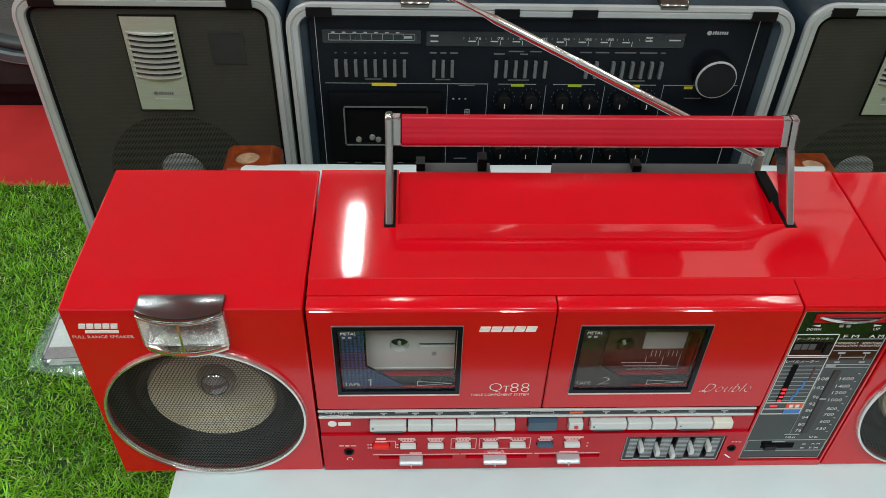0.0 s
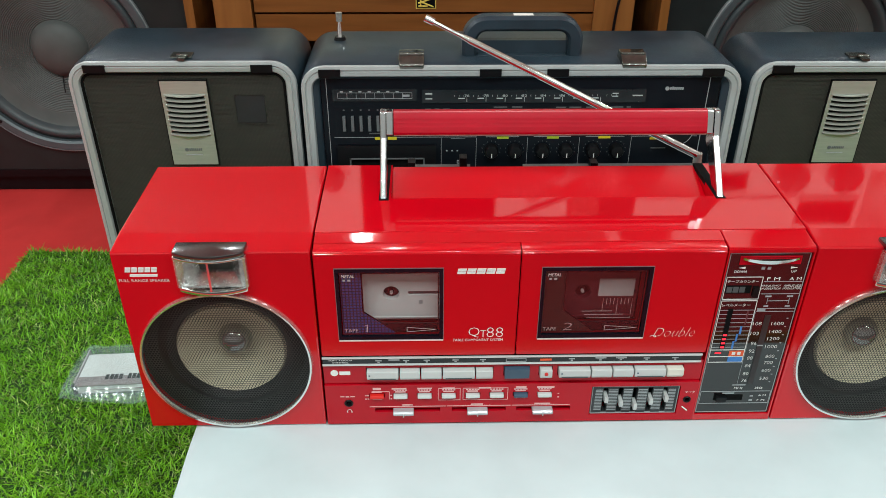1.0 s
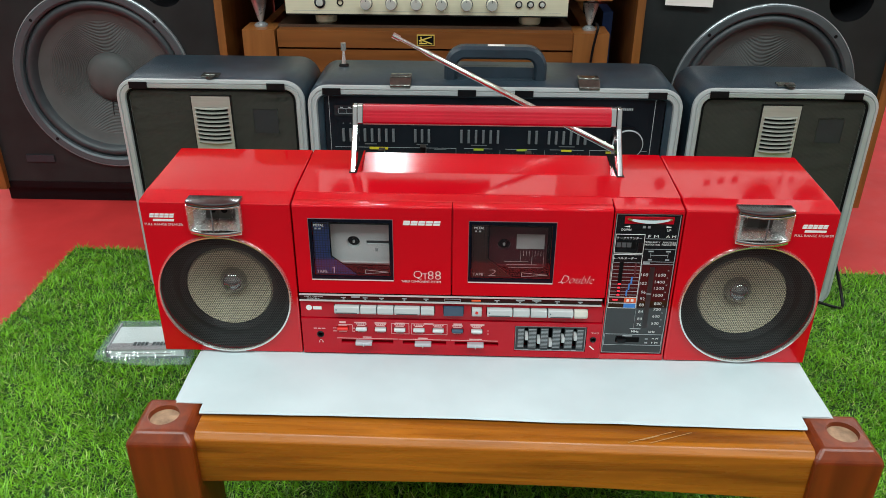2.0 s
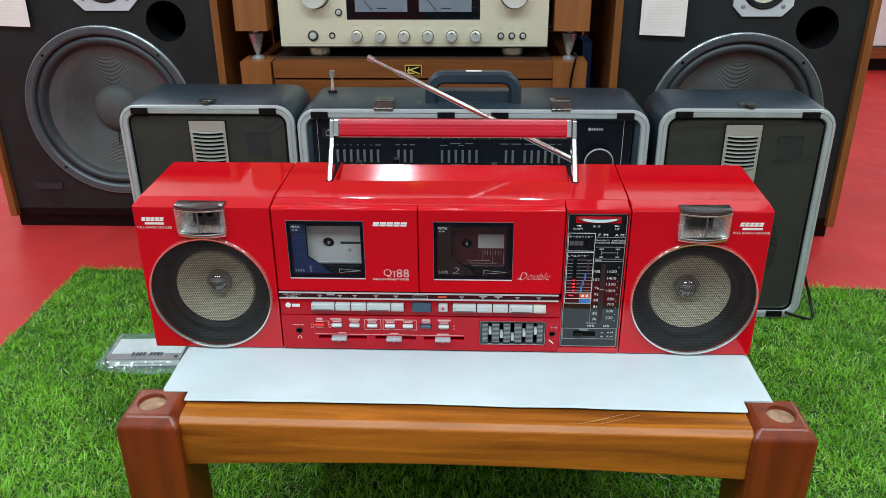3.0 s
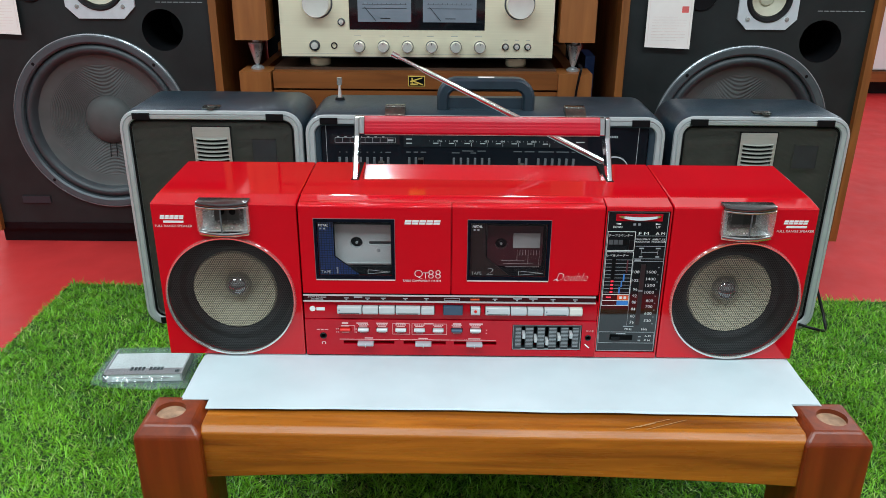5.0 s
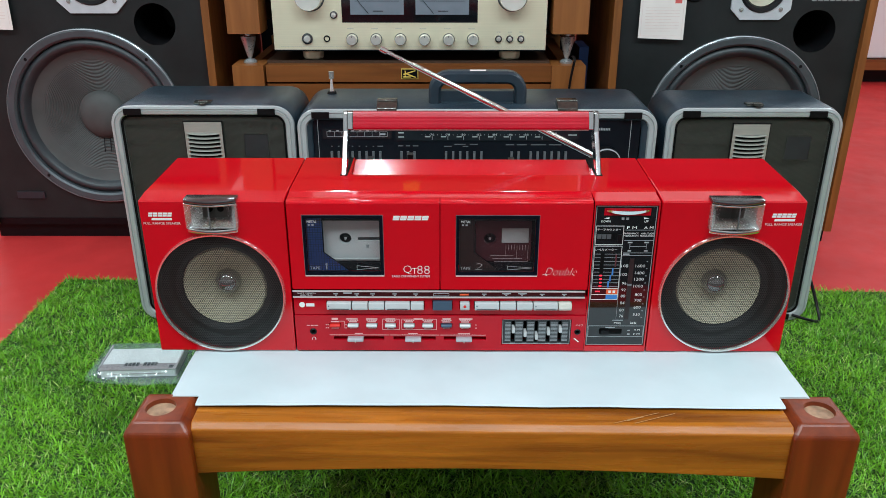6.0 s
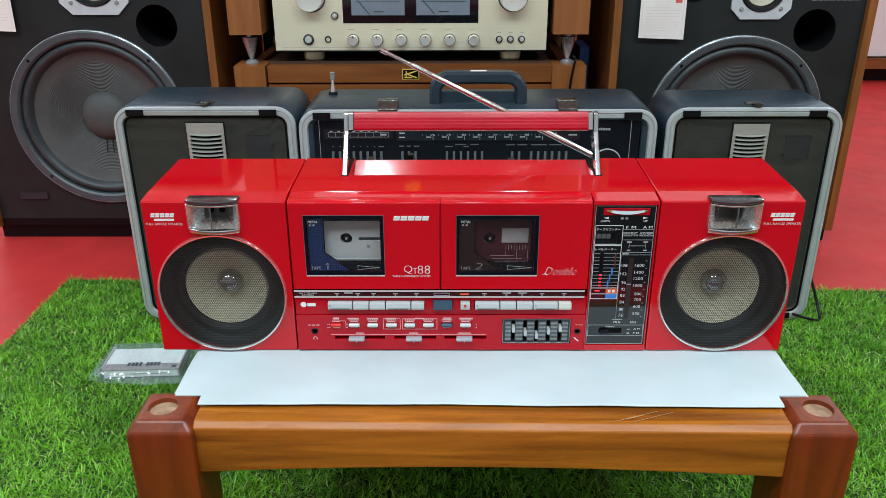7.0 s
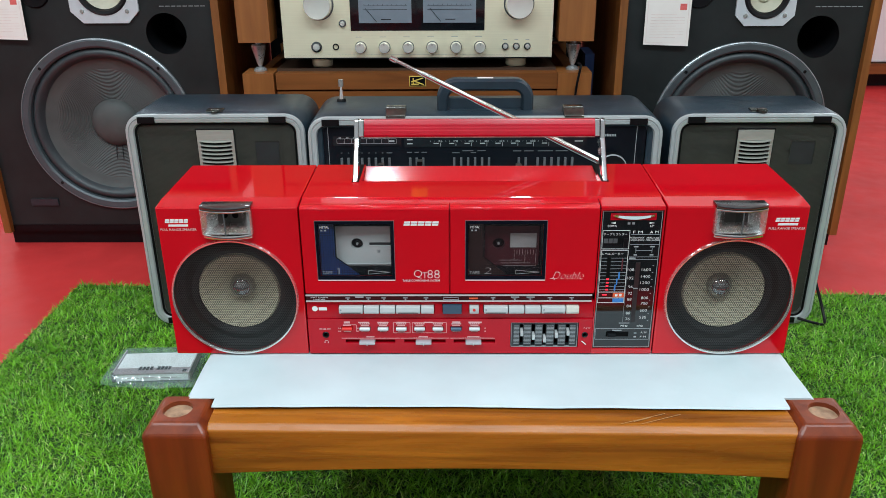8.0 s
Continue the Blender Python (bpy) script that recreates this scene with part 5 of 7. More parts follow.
for x0, x1, s in ((-0.1268, -0.1218, 1), (0.1240, 0.1290, -1)):
    a = part("handle_arm", raised(arm(x0, x1)), ARM_CHROME, bb, "flat chrome handle arm")
    bx = (x1, x1 + 0.0055) if s > 0 else (x0 - 0.0055, x0)
    part("bar_socket", raised(prism_x([(0.1056, 0.3922), (0.1133, 0.4100), (0.1190, 0.4102), (0.1204, 0.4080), (0.1140, 0.3918)], bx[0] - 0.0003, bx[1] - 0.0005, 0.0008), 0.9), ARM_CHROME, a)
bar = [(0.1064, 0.3915), (0.1058, 0.3928), (0.1060, 0.3942)]
for k in range(3):
    u = 0.25 + k * 0.22
    bar += [(0.1061 + 0.0072 * (u - 0.03), 0.3942 + 0.0150 * (u - 0.03)), (0.1061 + 0.0072 * u - 0.00007, 0.3942 + 0.0150 * u + 0.0001), (0.1061 + 0.0072 * (u + 0.03), 0.3942 + 0.0150 * (u + 0.03))]
bar += [(0.1132, 0.4090), (0.1142, 0.4101), (0.1180, 0.4101), (0.1196, 0.4088), (0.1194, 0.4065), (0.1140, 0.3928), (0.1120, 0.3912)]
grip = part("handle_grip", raised(prism_x(bar, -0.1165, 0.1187), 0.86), RED_HANDLE, bb, "red ribbed handle grip", True)
part("grip_liner", raised(box(-0.1165, 0.1187, 0.1066, 0.1120, 0.3902, 0.3913, 0.0003), 0.86), CHROME_WORN, grip)

# telescopic aerial
A0, A1 = Vector((0.1345, 0.152, 0.3535)), Vector((-0.0925, 0.170, 0.4635))
aerial = part("aerial", rod(A0, A0.lerp(A1, 0.60), 0.0033, 0.0032), CHROME, bb, "raised telescopic chrome aerial", True)
for u0, u1, r in ((0.595, 0.845, 0.0029), (0.880, 0.975, 0.0017)):
    part("aerial_section", rod(A0.lerp(A1, u0), A0.lerp(A1, u1), r, r), CHROME, aerial, "", True)
part("aerial_taper", rod(A0.lerp(A1, 0.8445), A0.lerp(A1, 0.8805), 0.0029, 0.0017), CHROME, aerial, "", True)
part("aerial_tip", rod(A0.lerp(A1, 0.970), A1, 0.0030, 0.0030), CHROME, aerial, "", True)
part("aerial_joint", rod(A0 + Vector((0.001, 0, -0.022)), A0 + Vector((0.0, 0, 0.002)), 0.0042, 0.0036), CHROME_WORN, aerial, "", True)

# ---------- case in a clear bag on the turf ----------
CXY = Matrix.Translation((-0.4540, 0.3010, -0.003)) @ Euler((0, 0, radians(3))).to_matrix().to_4x4()
case = thing("cassette_case", (-0.4540, 0.3010, -0.003), "clear cassette case with pale inlay card in a polythene bag", "cassette case")


def case_part(name, bm, m, lab="", parent=None):
    bmesh.ops.transform(bm, matrix=CXY, verts=bm.verts)
    return part(name, bm, m, parent or case, lab)


case_part("inlay_card", box(-0.0515, 0.0515, -0.0330, 0.0250, 0.0015, 0.0125, 0.0008), INLAY, "pale inlay card")
case_part("spine_band", box(-0.0520, 0.0520, -0.0335, -0.0175, 0.0120, 0.0131), BAND_GREY)
case_part("line_print", box(-0.0340, 0.0360, -0.0338, -0.0331, 0.0062, 0.0070), BAND_GREY)
ink = bmesh.new()
for x0, x1 in ((-0.020, -0.016), (-0.0145, -0.0105), (-0.0095, -0.0055), (-0.004, 0.0), (0.006, 0.010), (0.0112, 0.0152), (0.0165, 0.0205), (0.0215, 0.025)):
    box(x0, x1, -0.0235, -0.0145, 0.0131, 0.0133, bm=ink)
case_part("title_print", ink, BLACK)
case_part("corner_clip", box(-0.0540, -0.0495, -0.0343, -0.0290, 0.0085, 0.0128, 0.0008), BLACK)
case_part("corner_clip", box(-0.0540, -0.0495, -0.0343, -0.0290, 0.0020, 0.0055, 0.0008), DARK_GREY)
case_part("hinge_edge", box(-0.0540, -0.0520, -0.0280, 0.0335, 0.0010, 0.0140, 0.0005), CARD_GREY)
case_part("hinge_edge", box(0.0520, 0.0540, -0.0335, 0.0335, 0.0010, 0.0140, 0.0005), CARD_GREY)
case_part("black_label", box(0.0430, 0.0490, -0.0300, -0.0230, 0.0131, 0.0133), BLACK)
lid = case_part("acrylic_shell", box(-0.0545, 0.0545, -0.0348, 0.0345, 0.0, 0.0150, 0.0010), ACRYLIC, "clear acrylic shell")
lid.visible_shadow = False


def bag():
    bm = bmesh.new()
    nx, ny = 46, 34
    rng = random.Random(5)
    layers = []
    for top in (True, False):
        g = []
        for j in range(ny + 1):
            row = []
            for i in range(nx + 1):
                u, v = i / nx, j / ny
                x, y = -0.067 + 0.131 * u, -0.053 + 0.110 * v
                y += 0.026 * (1 - v) * max(0.0, 0.5 - u)
                x -= 0.006 * (1 - u) * (1 - abs(2 * v - 0.5))
                x += 0.002 * noise.noise((u * 3, v * 9, 1))
                y += 0.004 * noise.noise((u * 7, v * 2, 3))
                inx, iny = max(0.0, abs(x) - 0.0552), max(0.0, abs(y + 0.0) - 0.0355)
                dd = math.hypot(inx, iny)
                h = 0.0158 * max(0.0, 1 - dd / 0.022) ** 1.4
                h += 0.0016 * noise.noise((x * 90, y * 90, 2)) * (1 if dd > 0 else 0.25)
                edge = min(u, 1 - u, v, 1 - v)
                z = max(0.0012, h + 0.0008) if top else 0.0004
                row.append(bm.verts.new((x, y, z + (0.0003 * math.sin(30 * u) if edge == 0 else 0))))
            g.append(row)
        layers.append(g)
    for k, g in enumerate(layers):
        for j in range(ny):
            for i in range(nx):
                q = (g[j][i], g[j][i + 1], g[j + 1][i + 1], g[j + 1][i])
                bm.faces.new(q if k == 0 else q[::-1])
    return bm


bag_ob = case_part("polythene_bag", bag(), BAG, "crinkled clear polythene bag")
bag_ob.visible_shadow = False
for p in bag_ob.data.polygons:
    p.use_smooth = True


# ---------- three black and silver portable units behind ----------
def rim_and_case(t, x0, x1, yf, z0, z1, yb):
    r = 0.030
    o = lambda d: round_rect(x0 + d, x1 - d, z0 + d, z1 - d, max(r - d, 0.004), 8)
    part("case", loft([o(0.0035), o(0.0), o(0.0), o(0.006), o(0.02)], [yf + 0.006, yf + 0.014, yb - 0.012, yb, yb + 0.001]), VINYL, t, "black grained vinyl case", True)
    part("back_panel", prism_y(o(0.02), yb - 0.003, yb), VINYL, t)
    part("rim", loft([o(0.0035), o(0.0015), o(0.0025), o(0.0062), o(0.0068), o(0.0078), o(0.0084), o(0.0135), o(0.0150), o(0.0155)],
                     [yf + 0.009, yf + 0.003, yf, yf - 0.0008, yf + 0.0006, yf + 0.0006, yf - 0.0008, yf - 0.0002, yf + 0.002, yf + 0.016]), RIM, t, "silver-grey moulded rim", True)
    return o


def rim_tabs(t, xs, yf, z0, z1):
    for x in xs:
        for z in (z1 - 0.0098, z0 + 0.0098):
            part("rim_tab", box(x - 0.0125, x + 0.0125, yf - 0.0022, yf + 0.002, z - 0.0046, z + 0.0046, 0.0008), BLACK, t, "black tab on the rim")


def mark_shape(t, cx, cz, w, y, m, parent=None):
    bm = lathe([(0.0, y - 0.0004), (w * 0.11, y - 0.0004), (w * 0.11, y)], cx - w * 0.40, cz, 20)
    bars([(cx - w * 0.25 + i * w * 0.107, cx - w * 0.25 + i * w * 0.107 + w * 0.075, cz - w * (0.07 if i not in (1, 3) else 0.07), cz + w * (0.07 if i not in (1,) else 0.10)) for i in range(7)], y, 0.0004, bm)
    part("maker_mark", bm, m, parent or t, "maker's mark as plain shapes")


def side_speaker(x0, x1, yf, z0, z1, yb, label, shift=0.0):
    t = thing("portable_speaker", ((x0 + x1) / 2, (yf + yb) / 2, z0), label, "speaker", "portable speaker pair")
    o = rim_and_case(t, x0, x1, yf, z0, z1, yb)
    w = x1 - x0
    part("baffle", prism_y(o(0.0150), yf + 0.0135, yf + 0.018), BAFFLE, t)
    tx0, tx1 = x0 + w * (0.385 + shift), x0 + w * (0.588 + shift)
    tz0, tz1 = z0 + (z1 - z0) * 0.622, z0 + (z1 - z0) * 0.9274
    sx0, sz1, sd = x0 + w * (0.70 + shift), z0 + (z1 - z0) * 0.8738, 0.0345
    part("mesh_front", plate(o(0.0150), [rect(tx0, tx1, tz0, tz1), rect(sx0, sx0 + sd, sz1 - sd, sz1)], yf + 0.0035, 0.0006), GAUZE, t, "dark olive woven metal mesh")
    # Black ring puts the shade of the gap inside the rim into colour.
    part("rim_gap_shade", plate(o(0.0152), [o(0.0182)], yf + 0.0022, 0.0012), PIT, t, "black ring standing in for the dark gap inside the rim")
    part("square_vent", box(sx0, sx0 + sd, yf + 0.0045, yf + 0.008, sz1 - sd, sz1), EQ_BLACK, t, "black square vent")
    wc = (x0 + w * 0.49, z0 + 0.120)
    part("woofer", lathe([(0.082, yf + 0.0130), (0.080, yf + 0.0090), (0.070, yf + 0.0086), (0.066, yf + 0.0110), (0.030, yf + 0.0128), (0.028, yf + 0.0130)], *wc, 48), PIT, t, "black woofer behind the mesh", True)
    part("dust_cap", lathe([(0.024, yf + 0.0128), (0.020, yf + 0.0085), (0.011, yf + 0.0062), (0.0, yf + 0.0056)], wc[0], wc[1] + 0.008, 32), ALU, t, "", True)
    # louvred tweeter plate, bowed forward
    tw = part("tweeter_plate", plate(rect(tx0, tx1, tz0, tz1), [rect(tx0 + 0.0045, tx1 - 0.0045, tz0 + 0.038, tz1 - 0.016)], yf + 0.0008, 0.006), TWEETER_PLATE, t, "champagne metal tweeter plate")
    part("tweeter_well", box(tx0 + 0.003, tx1 - 0.003, yf + 0.0065, yf + 0.0075, tz0 + 0.036, tz1 - 0.014), PIT, tw)
    part("plate_edge", bars(outline_cells(tx0 - 0.0012, tx1 + 0.0012, tz0 - 0.0012, tz1 + 0.0012, 0.0012), yf + 0.004, 0.003), BLACK, tw)
    n = 9
    for i in range(n):
        z = tz0 + 0.0415 + i * ((tz1 - tz0 - 0.016 - 0.038 - 0.003) / (n - 1)) - 0.001
        bm = bmesh.new()
        m = 12
        ring = []
        for k in range(m + 1):
            u = k / m
            y = yf - 0.0030 * (1 - (2 * u - 1) ** 2)
            x = tx0 + 0.003 + (tx1 - tx0 - 0.006) * u
            dz = -0.0012 * (1 - (2 * u - 1) ** 2)
            ring.append([bm.verts.new(p) for p in ((x, y, z + 0.0006 + dz), (x, y - 0.0002, z - 0.0008 + dz), (x, y + 0.0055, z + 0.0002 + dz), (x, y + 0.0055, z + 0.0014 + dz))])
        for a, b in zip(ring, ring[1:]):
            for q in range(4):
                bm.faces.new((a[q], a[(q + 1) % 4], b[(q + 1) % 4], b[q]))
        bmesh.ops.recalc_face_normals(bm, faces=bm.faces)
        part("louvre", bm, TWEETER_PLATE, tw, "", True)
    mark_shape(t, (tx0 + tx1) / 2, tz0 + 0.020, 0.021, yf + 0.0008, DIM_INK, tw)
    part("small_print", bars([((tx0 + tx1) / 2 - 0.010, (tx0 + tx1) / 2 + 0.010, tz0 + 0.0125, tz0 + 0.0137)], yf + 0.0008, 0.0003), GREY_INK, tw)
    rim_tabs(t, (x0 + 0.0355, x1 - 0.0405), yf, z0, z1)
    lx = x0 + w * 0.50
    lt = part("latch", box(lx - 0.012, lx + 0.012, yf + 0.010, yf + 0.024, z1 - 0.0008, z1 + 0.0020, 0.0008), CLASP, t, "small chrome latch plate")
    part("latch_hook", rod((lx - 0.004, yf + 0.0085, z1 + 0.0030), (lx + 0.0085, yf + 0.0085, z1 + 0.0030), 0.0017, 0.0017, 12), CLASP, lt, "", True)
    part("latch_tongue", box(lx - 0.002, lx + 0.0065, yf - 0.0008, yf + 0.0085, z1 - 0.0005, z1 + 0.0022, 0.0005), CLASP, lt)
    return t


side_speaker(-0.5080, -0.2405, 0.4450, -0.0090, 0.3390, 0.585, "black and silver portable speaker on the turf beside the tuner unit", 0.012)
side_speaker(0.2905, 0.5470, 0.4450, -0.0090, 0.3365, 0.570, "black and silver portable speaker with trailing cable on the turf")

KX0, KX1, KY, KZ0, KZ1, KB = -0.2380, 0.2785, 0.4330, -0.0090, 0.3372, 0.575
deck = thing("portable_radio_cassette", ((KX0 + KX1) / 2, 0.49, KZ0), "black portable radio cassette with silver rim and carrying handle", "radio cassette")
o = rim_and_case(deck, KX0, KX1, KY, KZ0, KZ1, KB)
FY = KY + 0.0050
part("inner_wall", loft([o(0.0152), o(0.0230)], [KY + 0.003, KY + 0.0085]), VINYL, deck)
face = part("faceplate", prism_y(rect(-0.2140, 0.2535, 0.020, 0.3215), FY, FY + 0.010, 0.0006), FACE, deck, "black satin faceplate full of controls")
part("edge_line", bars([(0.2395, 0.2403, 0.06, 0.3200), (-0.2078, -0.2072, 0.06, 0.3200)], FY, 0.0004), GREY_INK, face)
for x0, x1, z0, z1 in ((-0.2010, -0.1020, 0.2920, 0.3065), (-0.0965, 0.1670, 0.2895, 0.3055)):
    w = part("dial_window", box(x0, x1, FY - 0.0012, FY, z0, z1, 0.0005), DIAL_GLASS, face, "grey dial window with scale marks")
    if x0 < -0.15:
        part("scale_print", bars(outline_cells(x0 + 0.006, x1 - 0.006, z0 + 0.003, z1 - 0.004, 0.0004) + [(x0 + 0.006 + i * 0.0108, x0 + 0.0064 + i * 0.0108, z0 + 0.003, z1 - 0.004) for i in range(1, 8)], FY - 0.0012, 0.0003), GREY_INK, w)
        part("scale_print", bars([(x0 + 0.009 + i * 0.0108, x0 + 0.0125 + i * 0.0108, z1 - 0.0035, z1 - 0.0022) for i in range(7)] + [(x1 - 0.017, x1 - 0.009, z0 + 0.0055, z0 + 0.0080)], FY - 0.0012, 0.0003), GREY_INK, w)
    else:
        part("scale_print", bars([(-0.070 + i * 0.0056, -0.0697 + i * 0.0056, z0 + 0.0078, z0 + 0.0098) for i in range(37) if (i * 0.0056) % 0.0225 > 0.006], FY - 0.0012, 0.0003), DIAL_INK, w)
        part("scale_print", bars([(-0.0442 + k * 0.0225, -0.0437 + k * 0.0225, z0 + 0.0012, z0 + 0.0066) for k in range(8)] + [(-0.0540 + k * 0.0225, -0.0465 + k * 0.0225, z0 + 0.0050, z0 + 0.0062) for k in range(8)] + [(x0 + 0.004, x0 + 0.012, z0 + 0.0105, z0 + 0.0122), (x0 + 0.004, x0 + 0.012, z0 + 0.0045, z0 + 0.0060), (x1 - 0.016, x1 - 0.004, z0 + 0.0078, z0 + 0.0092), (x1 - 0.040, x1 - 0.033, z0 + 0.0105, z0 + 0.0117), (x1 - 0.040, x1 - 0.033, z0 + 0.0070, z0 + 0.0082)], FY - 0.0012, 0.0003), DIAL_INK, w)
        for k in range(7):
            words(str(76 + 2 * k), -0.0468 + k * 0.0225, -0.0411 + k * 0.0225, z0 + 0.0074, 0.0030, FY - 0.0016, DIAL_INK, w)
LEVERS = [-0.1890 + 0.01 * i for i in range(8)] + [-0.0885, -0.0790, -0.0695] + [-0.0240 + 0.0102 * i for i in range(6)] + [0.0705, 0.0805] + [0.0980 + 0.0101 * i for i in range(6)]
for i, x in enumerate(LEVERS):
    part("lever", box(x - 0.0016, x + 0.0016, FY - 0.0050, FY, 0.2555, 0.2735, 0.0006), DIM_INK, deck, "small grey lever")
part("small_print", bars([(x - 0.0010, x + 0.0010, 0.2800, 0.2812) for x in LEVERS[:7]] + [(-0.1230, -0.1150, 0.2800, 0.2814), (-0.093, -0.086, 0.2806, 0.2820), (-0.082, -0.076, 0.2806, 0.2820), (-0.072, -0.064, 0.2806, 0.2820), (-0.160, -0.143, 0.2500, 0.2514), (-0.087, -0.071, 0.2500, 0.2514), (-0.010, 0.012, 0.2500, 0.2514), (0.113, 0.135, 0.2500, 0.2514),
     (-0.027, -0.016, 0.2800, 0.2813), (-0.012, 0.004, 0.2830, 0.2843), (0.000, 0.008, 0.2800, 0.2813), (0.010, 0.022, 0.2830, 0.2843), (0.062, 0.074, 0.2825, 0.2838), (0.078, 0.092, 0.2825, 0.2838), (0.098, 0.120, 0.2825, 0.2838), (0.124, 0.142, 0.2825, 0.2838), (0.146, 0.151, 0.2825, 0.2838)], FY, 0.0003), DIM_INK, face)
part("line_print", bars([(-0.2020, -0.0310, 0.2455, 0.2460), (-0.0200, 0.0200, 0.2455, 0.2460), (0.0380, 0.0830, 0.2455, 0.2460), (0.1010, 0.1480, 0.2455, 0.2460), (0.1560, 0.1980, 0.2455, 0.2460), (0.2180, 0.2360, 0.2455, 0.2460)] + [(x, x + 0.0004, 0.100, 0.2445) for x in (-0.0740, -0.0315, 0.0305, 0.0935, 0.1565)], FY, 0.0003), GREY_INK, face)
part("tag_print", bars([(-0.1535, -0.1275, 0.2428, 0.2464)], FY - 0.0003, 0.0003), YELLOW_INK, face)
part("tag_print", bars([(-0.0065, 0.0075, 0.2432, 0.2462), (0.0540, 0.0685, 0.2432, 0.2462)], FY - 0.0003, 0.0003), GREEN_INK, face)
part("tag_print", bars([(0.1165, 0.1310, 0.2432, 0.2462), (0.1790, 0.1880, 0.2415, 0.2445)], FY - 0.0003, 0.0003), YELLOW_INK, face)
for row in (0.2290, 0.1640):
    for x in (-0.0130, 0.0155, 0.0490, 0.0780, 0.1105, 0.1395):
        k = part("rotary_knob", lathe([(0.0085, FY), (0.0080, FY - 0.009), (0.0070, FY - 0.0105), (0.0, FY - 0.0108)], x, row, 24), BLACK, deck, "small black rotary knob", True)
        part("pointer", box(x - 0.0004, x + 0.0004, FY - 0.0113, FY - 0.0107, row - 0.0065, row - 0.0010), WHITE_INK, k)
        part("tick_print", bars([(x + 0.0112 * math.cos(radians(a)) - 0.0003, x + 0.0112 * math.cos(radians(a)) + 0.0003, row + 0.0112 * math.sin(radians(a)) - 0.0006, row + 0.0112 * math.sin(radians(a)) + 0.0006) for a in range(-45, 226, 27)], FY, 0.0003), DIM_INK, face)
big = part("volume_knob", lathe([(0.0215, FY), (0.0212, FY - 0.013), (0.0200, FY - 0.0150), (0.0, FY - 0.0152)], 0.2055, 0.2600, 64), BLACK, deck, "large black volume knob with bright edge", True)
part("knob_ring", lathe([(0.0214, FY - 0.0135), (0.0206, FY - 0.0152), (0.0198, FY - 0.0153), (0.0204, FY - 0.0140)], 0.2055, 0.2600, 64, closed=True), GREY_INK, big, "", True)
mark_shape(deck, 0.2000, 0.3060, 0.0220, FY, GREY_INK, face)
part("small_print", bars([(0.182, 0.200, 0.2295, 0.2307), (-0.196, -0.184, 0.1440, 0.1449), (-0.176, -0.169, 0.1440, 0.1449), (-0.176, -0.170, 0.1405, 0.1413), (-0.156, -0.145, 0.1440, 0.1449), (-0.128, -0.121, 0.1440, 0.1449), (-0.108, -0.100, 0.1440, 0.1449), (-0.064, -0.050, 0.1500, 0.1512), (-0.062, -0.045, 0.2435, 0.2443)], FY, 0.0003), DIM_INK, face)
part("counter_print", bars(outline_cells(-0.0545, -0.0490, 0.2080, 0.2150, 0.0006) + [(-0.0535, -0.0500, 0.2100, 0.2106), (-0.0535, -0.0500, 0.2122, 0.2128)] + [(x, x + 0.0018, 0.2270, 0.2284) for x in (-0.068, -0.0615, -0.055)], FY, 0.0003), GREY_INK, face)

dk = part("deck_door", plate(rect(-0.1990, -0.0800, 0.1500, 0.2360), [rect(-0.1830, -0.0960, 0.1720, 0.2180)], FY - 0.0035, 0.0035), BLACK, deck, "black cassette door with a clear window")
part("deck_trim", bars(outline_cells(-0.1850, -0.0940, 0.1700, 0.2200, 0.0016), FY - 0.0035, 0.0008), DIM_INK, dk)
part("deck_well", box(-0.1830, -0.0960, FY - 0.0004, FY - 0.0001, 0.1720, 0.2180), PIT, dk)
for x, z in ((-0.1700, 0.1760), (-0.1550, 0.1790), (-0.1485, 0.1760)):
    part("tape_head", lathe([(0.0, FY - 0.0030), (0.0030, FY - 0.0028), (0.0034, FY - 0.0004)], x, z, 14), CHROME_WORN, dk)
rim_tabs(deck, (-0.2020, -0.0175, 0.0600, 0.2400), KY, KZ0, KZ1)
for lx in (-0.1080, 0.1475):
    lt = part("clasp", prism_x([(KY + 0.0010, KZ1 - 0.0040), (KY + 0.0005, KZ1 + 0.0015), (KY + 0.0110, KZ1 + 0.0085), (KY + 0.0270, KZ1 + 0.0095), (KY + 0.0300, KZ1 - 0.0010)], lx - 0.0145, lx + 0.0145, 0.0012), CLASP, deck, "dark polished chrome clasp", True)
    part("clasp_fold", prism_x([(KY - 0.0012, KZ1 - 0.0045), (KY - 0.0014, KZ1 - 0.0005), (KY + 0.0016, KZ1 + 0.0028), (KY + 0.0030, KZ1 + 0.0010)], lx - 0.0138, lx + 0.0138, 0.0006), CLASP, lt, "", True)
    part("clasp_fold", prism_x([(KY + 0.0095, KZ1 + 0.0078), (KY + 0.0105, KZ1 + 0.0100), (KY + 0.0135, KZ1 + 0.0104), (KY + 0.0140, KZ1 + 0.0086)], lx - 0.0138, lx + 0.0138, 0.0006), CLASP, lt, "", True)


